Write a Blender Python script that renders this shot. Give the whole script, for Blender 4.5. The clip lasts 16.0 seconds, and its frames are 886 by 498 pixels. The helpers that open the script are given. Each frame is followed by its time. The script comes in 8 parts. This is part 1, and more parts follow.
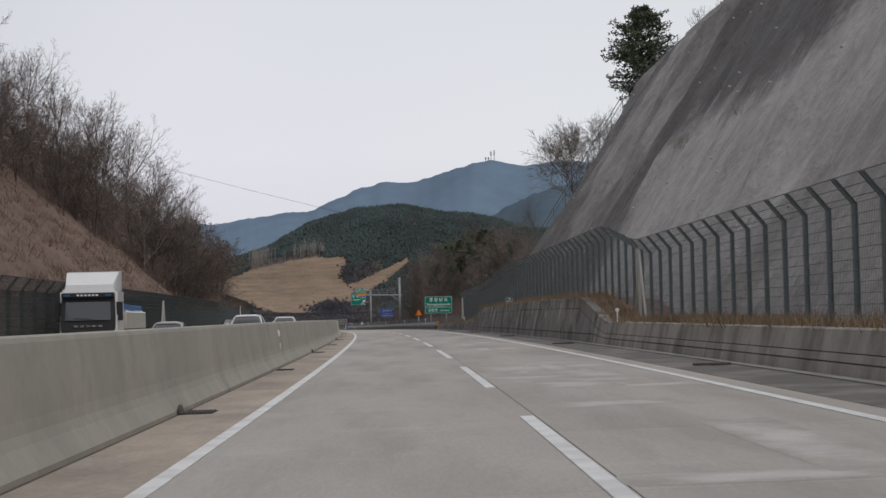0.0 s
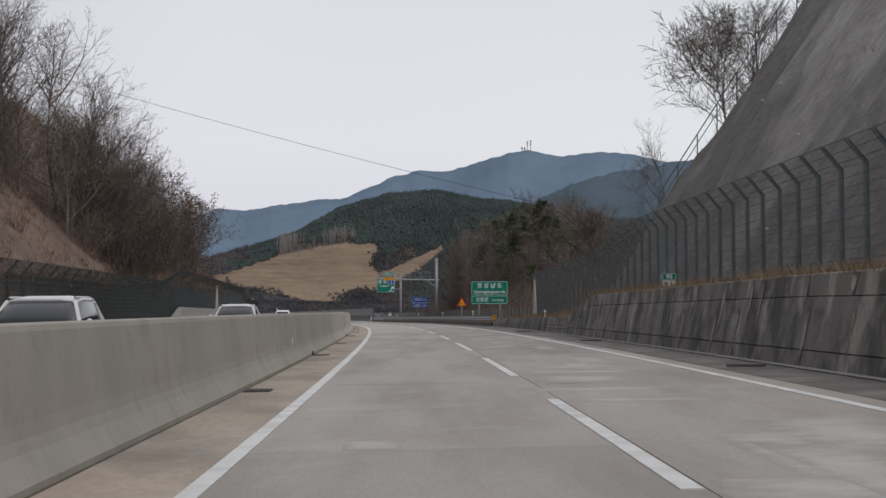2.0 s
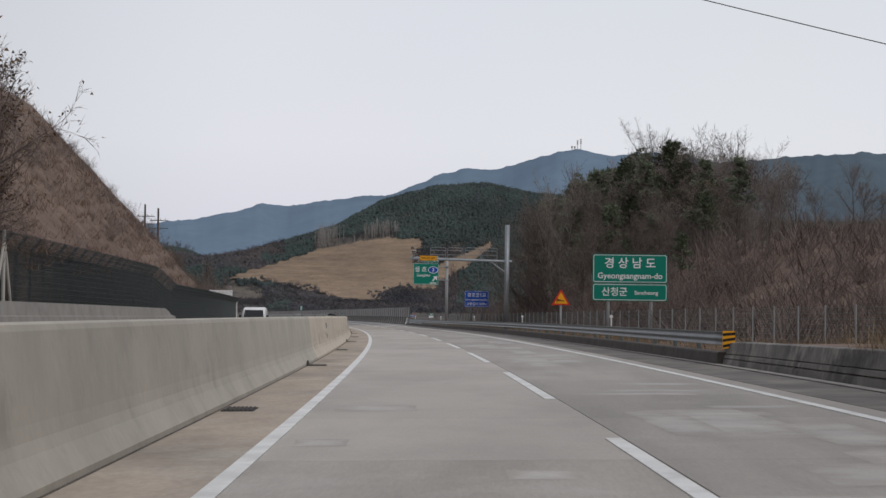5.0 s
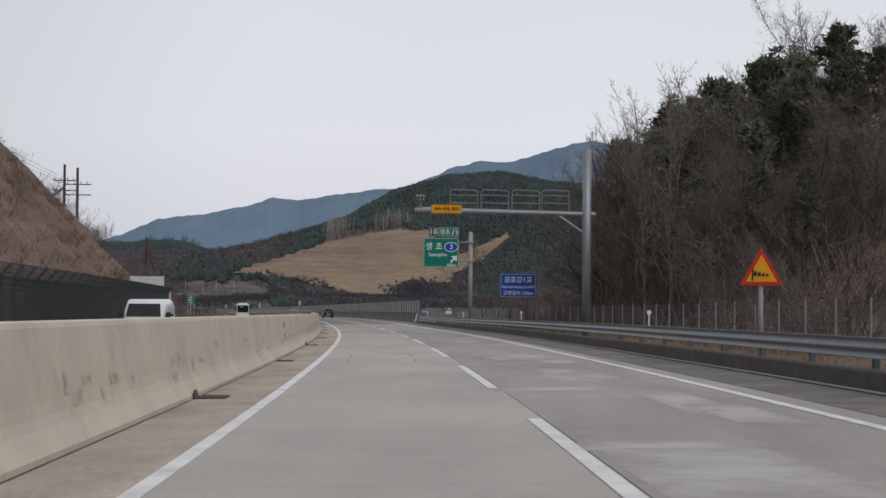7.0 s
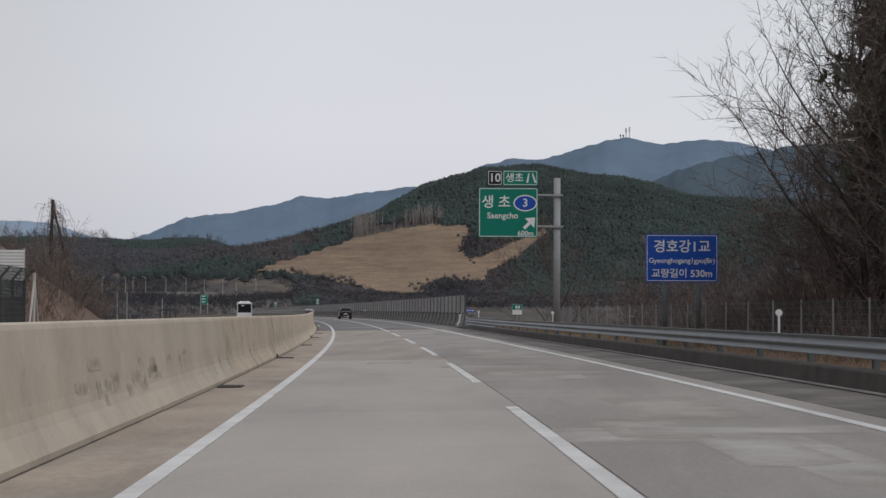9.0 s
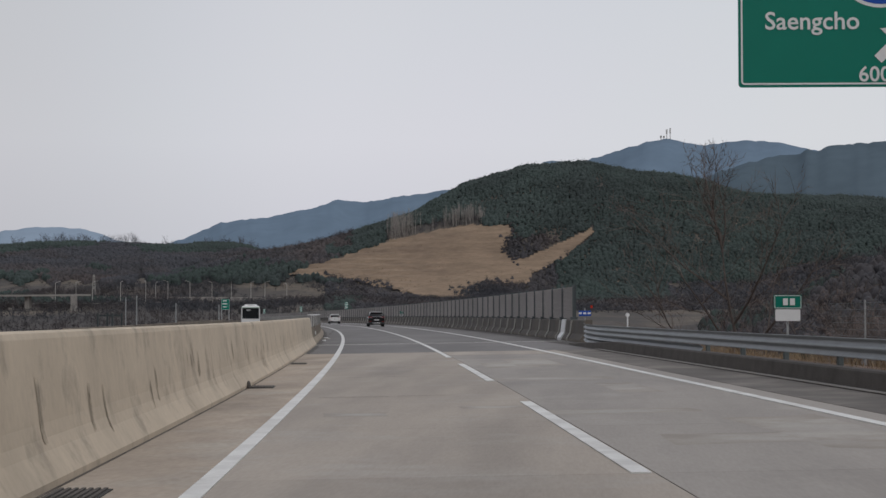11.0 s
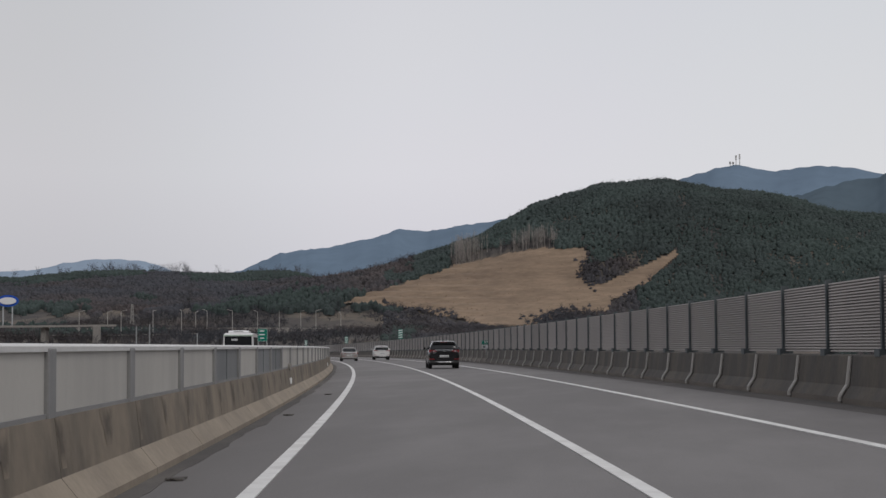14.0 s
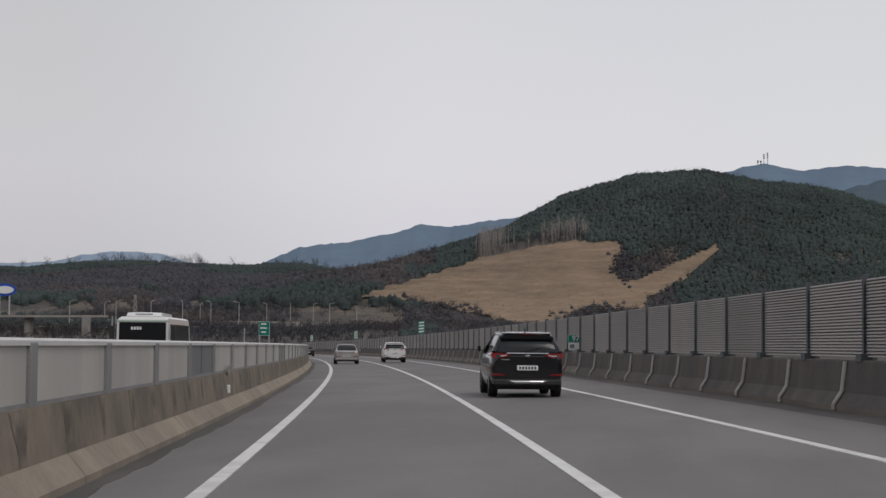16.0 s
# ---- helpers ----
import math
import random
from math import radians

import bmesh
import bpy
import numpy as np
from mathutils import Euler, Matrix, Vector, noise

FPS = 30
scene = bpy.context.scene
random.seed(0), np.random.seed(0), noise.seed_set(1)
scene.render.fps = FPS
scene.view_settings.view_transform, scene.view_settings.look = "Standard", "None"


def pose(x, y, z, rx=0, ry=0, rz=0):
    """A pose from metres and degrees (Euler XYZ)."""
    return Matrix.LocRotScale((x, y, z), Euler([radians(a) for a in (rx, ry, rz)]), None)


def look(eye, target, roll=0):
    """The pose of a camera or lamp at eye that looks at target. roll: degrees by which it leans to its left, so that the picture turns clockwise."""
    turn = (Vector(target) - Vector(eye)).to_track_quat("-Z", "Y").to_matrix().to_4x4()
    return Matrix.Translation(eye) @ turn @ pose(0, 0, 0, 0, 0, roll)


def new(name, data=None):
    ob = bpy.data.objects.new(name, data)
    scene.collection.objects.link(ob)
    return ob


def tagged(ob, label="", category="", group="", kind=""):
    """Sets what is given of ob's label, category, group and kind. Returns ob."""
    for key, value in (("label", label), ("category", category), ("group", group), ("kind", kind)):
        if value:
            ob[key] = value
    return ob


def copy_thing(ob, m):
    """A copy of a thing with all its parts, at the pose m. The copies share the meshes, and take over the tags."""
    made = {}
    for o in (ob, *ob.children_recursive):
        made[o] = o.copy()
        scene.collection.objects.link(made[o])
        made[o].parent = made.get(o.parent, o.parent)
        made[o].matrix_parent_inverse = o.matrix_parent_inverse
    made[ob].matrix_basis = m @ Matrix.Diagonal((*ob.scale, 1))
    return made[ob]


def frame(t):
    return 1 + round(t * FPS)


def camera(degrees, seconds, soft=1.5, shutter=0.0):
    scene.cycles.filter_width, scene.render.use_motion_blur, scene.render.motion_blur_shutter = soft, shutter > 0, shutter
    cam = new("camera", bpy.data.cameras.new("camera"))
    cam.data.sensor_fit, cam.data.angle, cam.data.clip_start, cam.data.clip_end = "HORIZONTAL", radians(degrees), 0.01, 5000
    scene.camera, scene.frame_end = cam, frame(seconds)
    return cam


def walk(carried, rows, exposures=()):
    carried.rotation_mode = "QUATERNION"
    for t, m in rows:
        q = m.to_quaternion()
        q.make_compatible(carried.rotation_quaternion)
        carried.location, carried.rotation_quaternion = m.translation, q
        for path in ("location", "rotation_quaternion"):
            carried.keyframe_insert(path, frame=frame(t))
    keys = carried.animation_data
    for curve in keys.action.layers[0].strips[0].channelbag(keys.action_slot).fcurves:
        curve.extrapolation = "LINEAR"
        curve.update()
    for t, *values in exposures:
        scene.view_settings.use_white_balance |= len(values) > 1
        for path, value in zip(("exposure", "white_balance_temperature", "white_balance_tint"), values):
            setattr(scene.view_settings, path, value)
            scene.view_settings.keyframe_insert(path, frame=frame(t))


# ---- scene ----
# ---------------------------------------------------------------- camera
LENS = 30.0
EXPO = 0.14
cam = camera(LENS, 16.0, soft=1.5)
# seconds, x, y, z, yaw, pitch, roll
ROWS = [
    (0.0, 0.437, 0.000, 1.331, -1.243, 2.402, 1.293),
    (0.5, 0.300, 14.100, 1.365, -1.092, 2.116, 1.382),
    (1.0, 0.107, 28.199, 1.402, -0.699, 2.011, 0.907),
    (1.5, -0.132, 42.297, 1.435, -0.353, 2.011, 0.274),
    (2.0, -0.421, 56.393, 1.461, -0.086, 2.101, 0.228),
    (2.5, -0.755, 70.489, 1.479, 0.356, 2.211, 0.029),
    (3.0, -1.115, 84.584, 1.489, 0.654, 2.292, -0.227),
    (3.5, -1.490, 98.678, 1.491, 0.903, 2.278, -0.464),
    (4.0, -1.822, 112.770, 1.486, 1.334, 2.214, -0.764),
    (6.5, -4.074, 183.228, 1.344, 1.781, 1.993, -0.513),
    (7.0, -4.733, 197.313, 1.291, 1.975, 1.931, -0.360),
    (7.5, -5.571, 211.389, 1.232, 2.138, 1.867, -0.229),
    (8.0, -6.492, 225.459, 1.170, 2.437, 1.890, -0.204),
    (8.5, -7.455, 239.524, 1.106, 2.745, 1.889, -0.595),
    (9.0, -8.585, 253.582, 1.039, 3.037, 1.911, -0.257),
    (11.5, -15.611, 323.727, 0.662, 4.657, 2.195, 0.026),
    (12.0, -17.166, 337.739, 0.599, 5.028, 2.326, 0.125),
    (12.5, -18.860, 351.742, 0.548, 5.393, 2.387, 0.253),
    (13.0, -20.496, 365.737, 0.510, 5.722, 2.399, 0.387),
    (13.5, -22.285, 379.721, 0.477, 6.060, 2.452, 0.409),
    (14.0, -24.148, 393.695, 0.440, 6.498, 3.192, 0.259),
    (14.5, -26.088, 407.659, 0.400, 6.663, 3.278, -0.374),
    (15.0, -27.997, 421.627, 0.357, 6.816, 3.326, -0.596),
    (15.5, -29.986, 435.584, 0.310, 7.005, 3.245, -0.570),
    (16.0, -32.056, 449.530, 0.260, 7.235, 3.110, -0.505),
]


def aim(x, y, z, yaw, pitch, roll):
    a, b = radians(yaw), radians(pitch)
    return look((x, y, z), (x - math.sin(a) * math.cos(b), y + math.cos(a) * math.cos(b), z + math.sin(b)), -roll)


walk(cam, [(r[0], aim(*r[1:])) for r in ROWS], [(0.0, EXPO + 0.02, 6460, 10), (4.0, EXPO + 0.02, 6430, 10), (7.0, EXPO, 6390, 10), (8.0, EXPO, 6390, 10), (9.0, EXPO - 0.10, 6430, 10), (11.5, EXPO - 0.16, 6440, 10),
      (13.0, EXPO - 0.15, 6470, 10), (14.5, EXPO - 0.12, 6590, 11), (16.0, EXPO - 0.12, 6610, 11)])

# ---------------------------------------------------------------- world and sun (overcast)
world = bpy.data.worlds.new("overcast_sky")
scene.world = world
world.use_nodes = True
wn, wl = world.node_tree.nodes, world.node_tree.links
wn.clear()
w_out = wn.new("ShaderNodeOutputWorld")
w_bg = wn.new("ShaderNodeBackground")
w_sky = wn.new("ShaderNodeTexSky")
w_sky.sky_type = "NISHITA"
w_sky.sun_disc = False
w_sky.sun_elevation, w_sky.sun_rotation = radians(42), radians(140)
w_sky.air_density, w_sky.dust_density = 1.6, 4.0
w_co = wn.new("ShaderNodeTexCoord")
w_sep = wn.new("ShaderNodeSeparateXYZ")
w_ramp = wn.new("ShaderNodeValToRGB")  # cloud deck: paler low down, greyer overhead
w_ramp.color_ramp.elements[0].position, w_ramp.color_ramp.elements[0].color = 0.0, (7.86, 7.85, 8.36, 1)
w_low = w_ramp.color_ramp.elements.new(0.1)
w_low.color = (7.84, 7.85, 8.36, 1)
w_ramp.color_ramp.elements[0].color = (6.84, 6.9, 7.42, 1)
w_ramp.color_ramp.elements[2].position, w_ramp.color_ramp.elements[2].color = 0.3, (6.87, 6.95, 7.5, 1)
w_no = wn.new("ShaderNodeTexNoise")
w_no.inputs["Scale"].default_value, w_no.inputs["Detail"].default_value = 2.2, 4.0
w_mul = wn.new("ShaderNodeMix")
w_mul.data_type, w_mul.blend_type = "RGBA", "MULTIPLY"
w_mul.inputs["Factor"].default_value = 0.10
w_mix = wn.new("ShaderNodeMix")
w_mix.data_type = "RGBA"
w_mix.inputs["Factor"].default_value = 0.93
wl.new(w_co.outputs["Generated"], w_sep.inputs[0])
wl.new(w_sep.outputs["Z"], w_ramp.inputs[0])
wl.new(w_co.outputs["Generated"], w_no.inputs["Vector"])
wl.new(w_ramp.outputs["Color"], w_mul.inputs["A"])
wl.new(w_no.outputs["Color"], w_mul.inputs["B"])
wl.new(w_sky.outputs["Color"], w_mix.inputs["A"])
w_dim = wn.new("ShaderNodeMapRange")  # the deck is thicker towards the west
w_dim.inputs["From Min"].default_value, w_dim.inputs["From Max"].default_value = -0.36, -0.12
w_dim.inputs["To Min"].default_value, w_dim.inputs["To Max"].default_value = 0.84, 1.0
w_dim.interpolation_type = "SMOOTHSTEP"
w_west = wn.new("ShaderNodeVectorMath")
w_west.operation = "SCALE"
wl.new(w_sep.outputs["X"], w_dim.inputs["Value"])
wl.new(w_mul.outputs["Result"], w_west.inputs[0])
wl.new(w_dim.outputs[0], w_west.inputs["Scale"])
wl.new(w_west.outputs[0], w_mix.inputs["B"])
wl.new(w_mix.outputs["Result"], w_bg.inputs["Color"])
w_bg.inputs["Strength"].default_value = 0.095
wl.new(w_bg.outputs[0], w_out.inputs["Surface"])

sun_data = bpy.data.lights.new("sun", "SUN")
sun_data.energy, sun_data.angle, sun_data.color = 0.7, radians(25), (1.0, 0.97, 0.93)
sun = new("sun", sun_data)
sun.matrix_world = look((0, 0, 60), (math.sin(radians(140)) * -40, math.cos(radians(140)) * -40, 60 - 46))

# ---------------------------------------------------------------- materials
def mat(name, color, rough=0.8, metal=0.0, var=0.25, scale=3.0, fine=40.0, bump=0.15, stretch=(1, 1, 1), tint=None,
        tint_amount=0.0, tint_scale=0.4, island=0.0, obj=0.0, bump_dist=0.01, contrast=0.25, spec=0.3, edge=(0.45, 0.62), slant=None,
        blot=None, worn="", under=None, stains=()):
    """Procedural surface in world metres: base colour, broad mottling, fine grain, stains of a second colour, relief."""
    m = bpy.data.materials.new(name)
    m.use_nodes = True
    nt = m.node_tree
    N, L = nt.nodes, nt.links
    b = N["Principled BSDF"]
    b.inputs["Roughness"].default_value, b.inputs["Metallic"].default_value = rough, metal
    b.inputs["Specular IOR Level"].default_value = spec
    geo = N.new("ShaderNodeNewGeometry")
    mp = N.new("ShaderNodeMapping")
    if slant is None:
        mp.inputs["Scale"].default_value = stretch
    else:  # runs of the texture lie along a slope
        mp.vector_type = "TEXTURE"
        mp.inputs["Rotation"].default_value = (0, radians(slant), 0)
        mp.inputs["Scale"].default_value = [1 / q for q in stretch]
    L.new(geo.outputs["Position"], mp.inputs["Vector"])

    def noise_tex(sc, detail=5.0):
        n = N.new("ShaderNodeTexNoise")
        n.inputs["Scale"].default_value, n.inputs["Detail"].default_value = sc, detail
        n.inputs["Roughness"].default_value = 0.6
        L.new(mp.outputs[0], n.inputs["Vector"])
        return n.outputs["Fac"]

    def ranged(sock, lo, hi, f0=0.3, f1=0.7):
        r = N.new("ShaderNodeMapRange")
        r.inputs["From Min"].default_value, r.inputs["From Max"].default_value = f0, f1
        r.inputs["To Min"].default_value, r.inputs["To Max"].default_value = lo, hi
        L.new(sock, r.inputs["Value"])
        return r.outputs[0]

    def mult(a, c):
        q = N.new("ShaderNodeMath")
        q.operation = "MULTIPLY"
        L.new(a, q.inputs[0])
        L.new(c, q.inputs[1])
        return q.outputs[0]

    v = ranged(noise_tex(scale), 1 - var, 1 + var, 0.5 - contrast, 0.5 + contrast)
    g = noise_tex(fine, 3.0)
    v = mult(v, ranged(g, 1 - var * 0.5, 1 + var * 0.5))
    if island:
        v = mult(v, ranged(geo.outputs["Random Per Island"], 1 - island, 1 + island, 0, 1))
    if obj:
        oi = N.new("ShaderNodeObjectInfo")
        v = mult(v, ranged(oi.outputs["Random"], 1 - obj, 1 + obj, 0, 1))
    col = N.new("ShaderNodeMix")
    col.data_type, col.blend_type = "RGBA", "MULTIPLY"
    col.inputs["Factor"].default_value = 1.0
    col.inputs["A"].default_value = (*color, 1)
    if tint:
        tm = N.new("ShaderNodeMix")
        tm.data_type = "RGBA"
        tm.inputs["A"].default_value, tm.inputs["B"].default_value = (*color, 1), (*tint, 1)
        L.new(ranged(noise_tex(tint_scale, 6.0), 0.0, tint_amount, *edge), tm.inputs["Factor"])
        last = tm.outputs["Result"]
        if blot:  # broad patches of a third colour, not stretched
            tb = N.new("ShaderNodeMix")
            tb.data_type = "RGBA"
            tb.inputs["B"].default_value = (*blot[0], 1)
            nb = N.new("ShaderNodeTexNoise")
            nb.inputs["Scale"].default_value, nb.inputs["Detail"].default_value, nb.inputs["Roughness"].default_value = blot[1], 7.0, 0.65
            L.new(geo.outputs["Position"], nb.inputs["Vector"])
            fac = nb.outputs["Fac"]
            if len(blot) > 4:  # heavier staining towards one end along y
                sp = N.new("ShaderNodeSeparateXYZ")
                L.new(geo.outputs["Position"], sp.inputs[0])
                ad = N.new("ShaderNodeMath")
                L.new(fac, ad.inputs[0])
                L.new(ranged(sp.outputs["Y"], -0.03, 0.13, *blot[4]), ad.inputs[1])
                fac = ad.outputs[0]
            L.new(ranged(fac, 0.0, blot[2], *blot[3]), tb.inputs["Factor"])
            L.new(last, tb.inputs["A"])
            last = tb.outputs["Result"]
        if stains:  # single stains: (y0, y1, z0, z1, softness, colour, amount), with wavering edges
            sy = N.new("ShaderNodeSeparateXYZ")
            L.new(geo.outputs["Position"], sy.inputs[0])
            waver = N.new("ShaderNodeTexNoise")
            waver.inputs["Scale"].default_value, waver.inputs["Detail"].default_value, waver.inputs["Roughness"].default_value = 0.13, 8.0, 0.7
            L.new(geo.outputs["Position"], waver.inputs["Vector"])
            wc = N.new("ShaderNodeSeparateColor")
            L.new(waver.outputs["Color"], wc.inputs[0])
            moved = []
            for q, c, amount in (("Y", 0, 20.0), ("Z", 1, 11.0)):
                ad = N.new("ShaderNodeMath")
                L.new(sy.outputs[q], ad.inputs[0])
                L.new(ranged(wc.outputs[c], -amount / 2, amount / 2, 0.0, 1.0), ad.inputs[1])
                moved.append(ad.outputs[0])
            for y0, y1, z0, z1, soft, tone, amount in stains:
                f1 = mult(ranged(moved[0], 0, 1, y0 - soft, y0 + soft), ranged(moved[0], 1, 0, y1 - soft, y1 + soft))
                f2 = mult(ranged(moved[1], 0, amount, z0 - soft, z0 + soft), ranged(moved[1], 1, 0, z1 - soft, z1 + soft))
                ts = N.new("ShaderNodeMix")
                ts.data_type = "RGBA"
                ts.inputs["B"].default_value = (*tone, 1)
                L.new(mult(f1, f2), ts.inputs["Factor"])
                L.new(last, ts.inputs["A"])
                last = ts.outputs["Result"]
        L.new(last, col.inputs["A"])
    cc = N.new("ShaderNodeCombineColor")
    for i in range(3):
        L.new(v, cc.inputs[i])
    L.new(cc.outputs[0], col.inputs["B"])
    L.new(col.outputs["Result"], b.inputs["Base Color"])
    if worn:  # a thin skin that wears through to the concrete below towards its edges, over two of the piece's own axes
        tc, sx = N.new("ShaderNodeTexCoord"), N.new("ShaderNodeSeparateXYZ")
        L.new(tc.outputs["Generated"], sx.inputs[0])

        def op(kind, a, c):
            q = N.new("ShaderNodeMath")
            q.operation = kind
            for k, s in enumerate((a, c)):
                if isinstance(s, float):
                    q.inputs[k].default_value = s
                else:
                    L.new(s, q.inputs[k])
            return q.outputs[0]

        away = [op("ABSOLUTE", op("SUBTRACT", sx.outputs[ax], 0.5), 0.0) for ax in worn]
        inner = op("SUBTRACT", 1.0, op("MULTIPLY", op("MAXIMUM", away[0], away[1]), 2.0))
        thin = N.new("ShaderNodeMix")
        thin.data_type = "RGBA"
        thin.inputs["A"].default_value = (*under, 1)
        if tint:
            L.new(tm.outputs["Result"], thin.inputs["B"])
        else:
            thin.inputs["B"].default_value = (*color, 1)
        L.new(ranged(op("ADD", inner, op("SUBTRACT", op("MULTIPLY", noise_tex(2.2, 6.0), 1.6), 0.9)), 0.0, 0.95, 0.0, 0.6), thin.inputs["Factor"])
        L.new(thin.outputs["Result"], col.inputs["A"])
    if bump:
        bp = N.new("ShaderNodeBump")
        bp.inputs["Strength"].default_value, bp.inputs["Distance"].default_value = bump, bump_dist
        L.new(g, bp.inputs["Height"])
        L.new(bp.outputs[0], b.inputs["Normal"])
    return m


M = {}
M["slab"] = mat("road_concrete", (0.368, 0.340, 0.306), 0.85, var=0.12, scale=0.5, fine=30, stretch=(1.1, 0.14, 1), obj=0.06,
                tint=(0.288, 0.263, 0.234), tint_amount=0.75, tint_scale=0.6, blot=((0.405, 0.385, 0.36), 0.4, 0.6, (0.55, 0.68)))
M["slab_new"] = mat("road_concrete_pale", (0.408, 0.377, 0.342), 0.85, var=0.10, scale=0.35, fine=30, stretch=(1, 0.35, 1), obj=0.05,
                    tint=(0.34, 0.312, 0.285), tint_amount=0.6, tint_scale=0.5)
M["slab_old"] = mat("road_concrete_brown", (0.355, 0.314, 0.270), 0.85, var=0.12, scale=0.5, fine=30, stretch=(1.1, 0.14, 1), obj=0.06,
                    tint=(0.285, 0.254, 0.222), tint_amount=0.75, tint_scale=0.6, blot=((0.37, 0.345, 0.315), 0.4, 0.6, (0.55, 0.68)))
M["slab_grey"] = mat("road_concrete_grey", (0.318, 0.294, 0.268), 0.85, var=0.12, scale=0.5, fine=30, stretch=(1.1, 0.14, 1), obj=0.06,
                     tint=(0.262, 0.243, 0.224), tint_amount=0.75, tint_scale=0.6, blot=((0.36, 0.335, 0.308), 0.4, 0.6, (0.55, 0.68)))
M["patch"] = mat("pale_patch", (0.375, 0.35, 0.318), 0.85, var=0.14, scale=0.8, fine=25, tint=(0.36, 0.34, 0.315), tint_amount=0.8, tint_scale=1.2, worn="XY", under=(0.29, 0.262, 0.23))
M["patch_old"] = mat("worn_repair_patch", (0.45, 0.43, 0.402), 0.85, var=0.14, scale=0.8, fine=25, tint=(0.42, 0.398, 0.37), tint_amount=0.8, tint_scale=1.2, worn="XY", under=(0.345, 0.318, 0.287))
M["patch_new"] = mat("pale_patch_bright", (0.415, 0.395, 0.37), 0.85, var=0.14, scale=0.8, fine=25, tint=(0.38, 0.36, 0.335), tint_amount=0.8, tint_scale=1.2, worn="XY", under=(0.318, 0.294, 0.267))
M["dirt_patch"] = mat("dark_patch", (0.15, 0.14, 0.13), 0.9, var=0.2, scale=2)
M["joint"] = mat("joint_filler", (0.05, 0.047, 0.045), 0.8, var=0.2)
M["asphalt"] = mat("bridge_asphalt", (0.156, 0.149, 0.146), 0.85, var=0.10, scale=0.3, fine=60, stretch=(1, 0.25, 1), bump=0.3,
                   tint=(0.198, 0.19, 0.186), tint_amount=0.5, tint_scale=0.3)
M["gutter"] = mat("shoulder_asphalt", (0.13, 0.12, 0.11), 0.9, var=0.22, scale=0.8, fine=40, tint=(0.22, 0.20, 0.18), tint_amount=0.6)
M["dirt"] = mat("sandy_shoulder", (0.385, 0.325, 0.265), 0.95, var=0.18, scale=0.9, fine=14, stretch=(1, 0.4, 1), tint=(0.285, 0.245, 0.205), tint_amount=0.9, tint_scale=0.6,
                blot=((0.38, 0.345, 0.30), 0.5, 0.7, (0.52, 0.66)))
M["foot_dirt"] = mat("dark_foot_dirt", (0.12, 0.105, 0.09), 0.95, var=0.4, scale=1.5, fine=20)
M["paint"] = mat("road_paint", (0.66, 0.66, 0.64), 0.6, var=0.10, scale=1.5, fine=30, tint=(0.48, 0.47, 0.45), tint_amount=0.6, tint_scale=1.2)
M["barrier"] = mat("barrier_concrete", (0.355, 0.333, 0.29), 0.85, var=0.08, scale=0.9, fine=10, stretch=(1, 1, 0.7),
                   tint=(0.30, 0.285, 0.25), tint_amount=0.7, tint_scale=0.5, blot=((0.26, 0.248, 0.217), 1.1, 0.6, (0.53, 0.70)))
M["barrier_mid"] = mat("barrier_concrete_mid", (0.43, 0.40, 0.345), 0.85, var=0.08, scale=0.9, fine=10, stretch=(1, 1, 0.7),
                       tint=(0.36, 0.335, 0.288), tint_amount=0.7, tint_scale=0.5, blot=((0.31, 0.287, 0.245), 1.1, 0.6, (0.54, 0.70)))
M["barrier_tan"] = mat("barrier_concrete_tan", (0.53, 0.452, 0.352), 0.85, var=0.10, scale=0.9, fine=10, stretch=(1, 1, 0.7),
                       tint=(0.44, 0.375, 0.292), tint_amount=0.7, tint_scale=0.5, blot=((0.27, 0.232, 0.185), 1.1, 0.7, (0.53, 0.68)))
M["barrier_new"] = mat("barrier_concrete_pale", (0.545, 0.485, 0.395), 0.85, var=0.08, scale=0.9, fine=10, stretch=(1, 1, 0.7),
                       tint=(0.47, 0.42, 0.345), tint_amount=0.7, tint_scale=0.5, blot=((0.40, 0.352, 0.28), 1.1, 0.6, (0.54, 0.70)))
M["parapet"] = mat("weathered_parapet", (0.225, 0.19, 0.148), 0.9, var=0.18, scale=0.6, fine=5, stretch=(1, 1, 0.8),
                   tint=(0.13, 0.115, 0.095), tint_amount=0.8, tint_scale=0.45, edge=(0.42, 0.66), blot=((0.09, 0.08, 0.07), 0.9, 0.6, (0.5, 0.7)))
M["parapet_dark"] = mat("dark_parapet", (0.098, 0.092, 0.085), 0.9, var=0.2, scale=1.0, fine=16, stretch=(1, 1, 0.4),
                        tint=(0.135, 0.12, 0.10), tint_amount=0.8, tint_scale=0.8)
# foot paler: dust, and light on its upward slope put into the colour
M["parapet_foot"] = mat("dusty_parapet_foot", (0.185, 0.165, 0.142), 0.9, var=0.2, scale=1.2, fine=16, tint=(0.12, 0.108, 0.095), tint_amount=0.8, tint_scale=0.6)
M["wall_low"] = mat("retaining_concrete", (0.30, 0.28, 0.25), 0.9, var=0.25, scale=1.5, fine=16, stretch=(1, 1, 0.3),
                    tint=(0.15, 0.14, 0.128), tint_amount=0.85, tint_scale=0.6, edge=(0.48, 0.62))
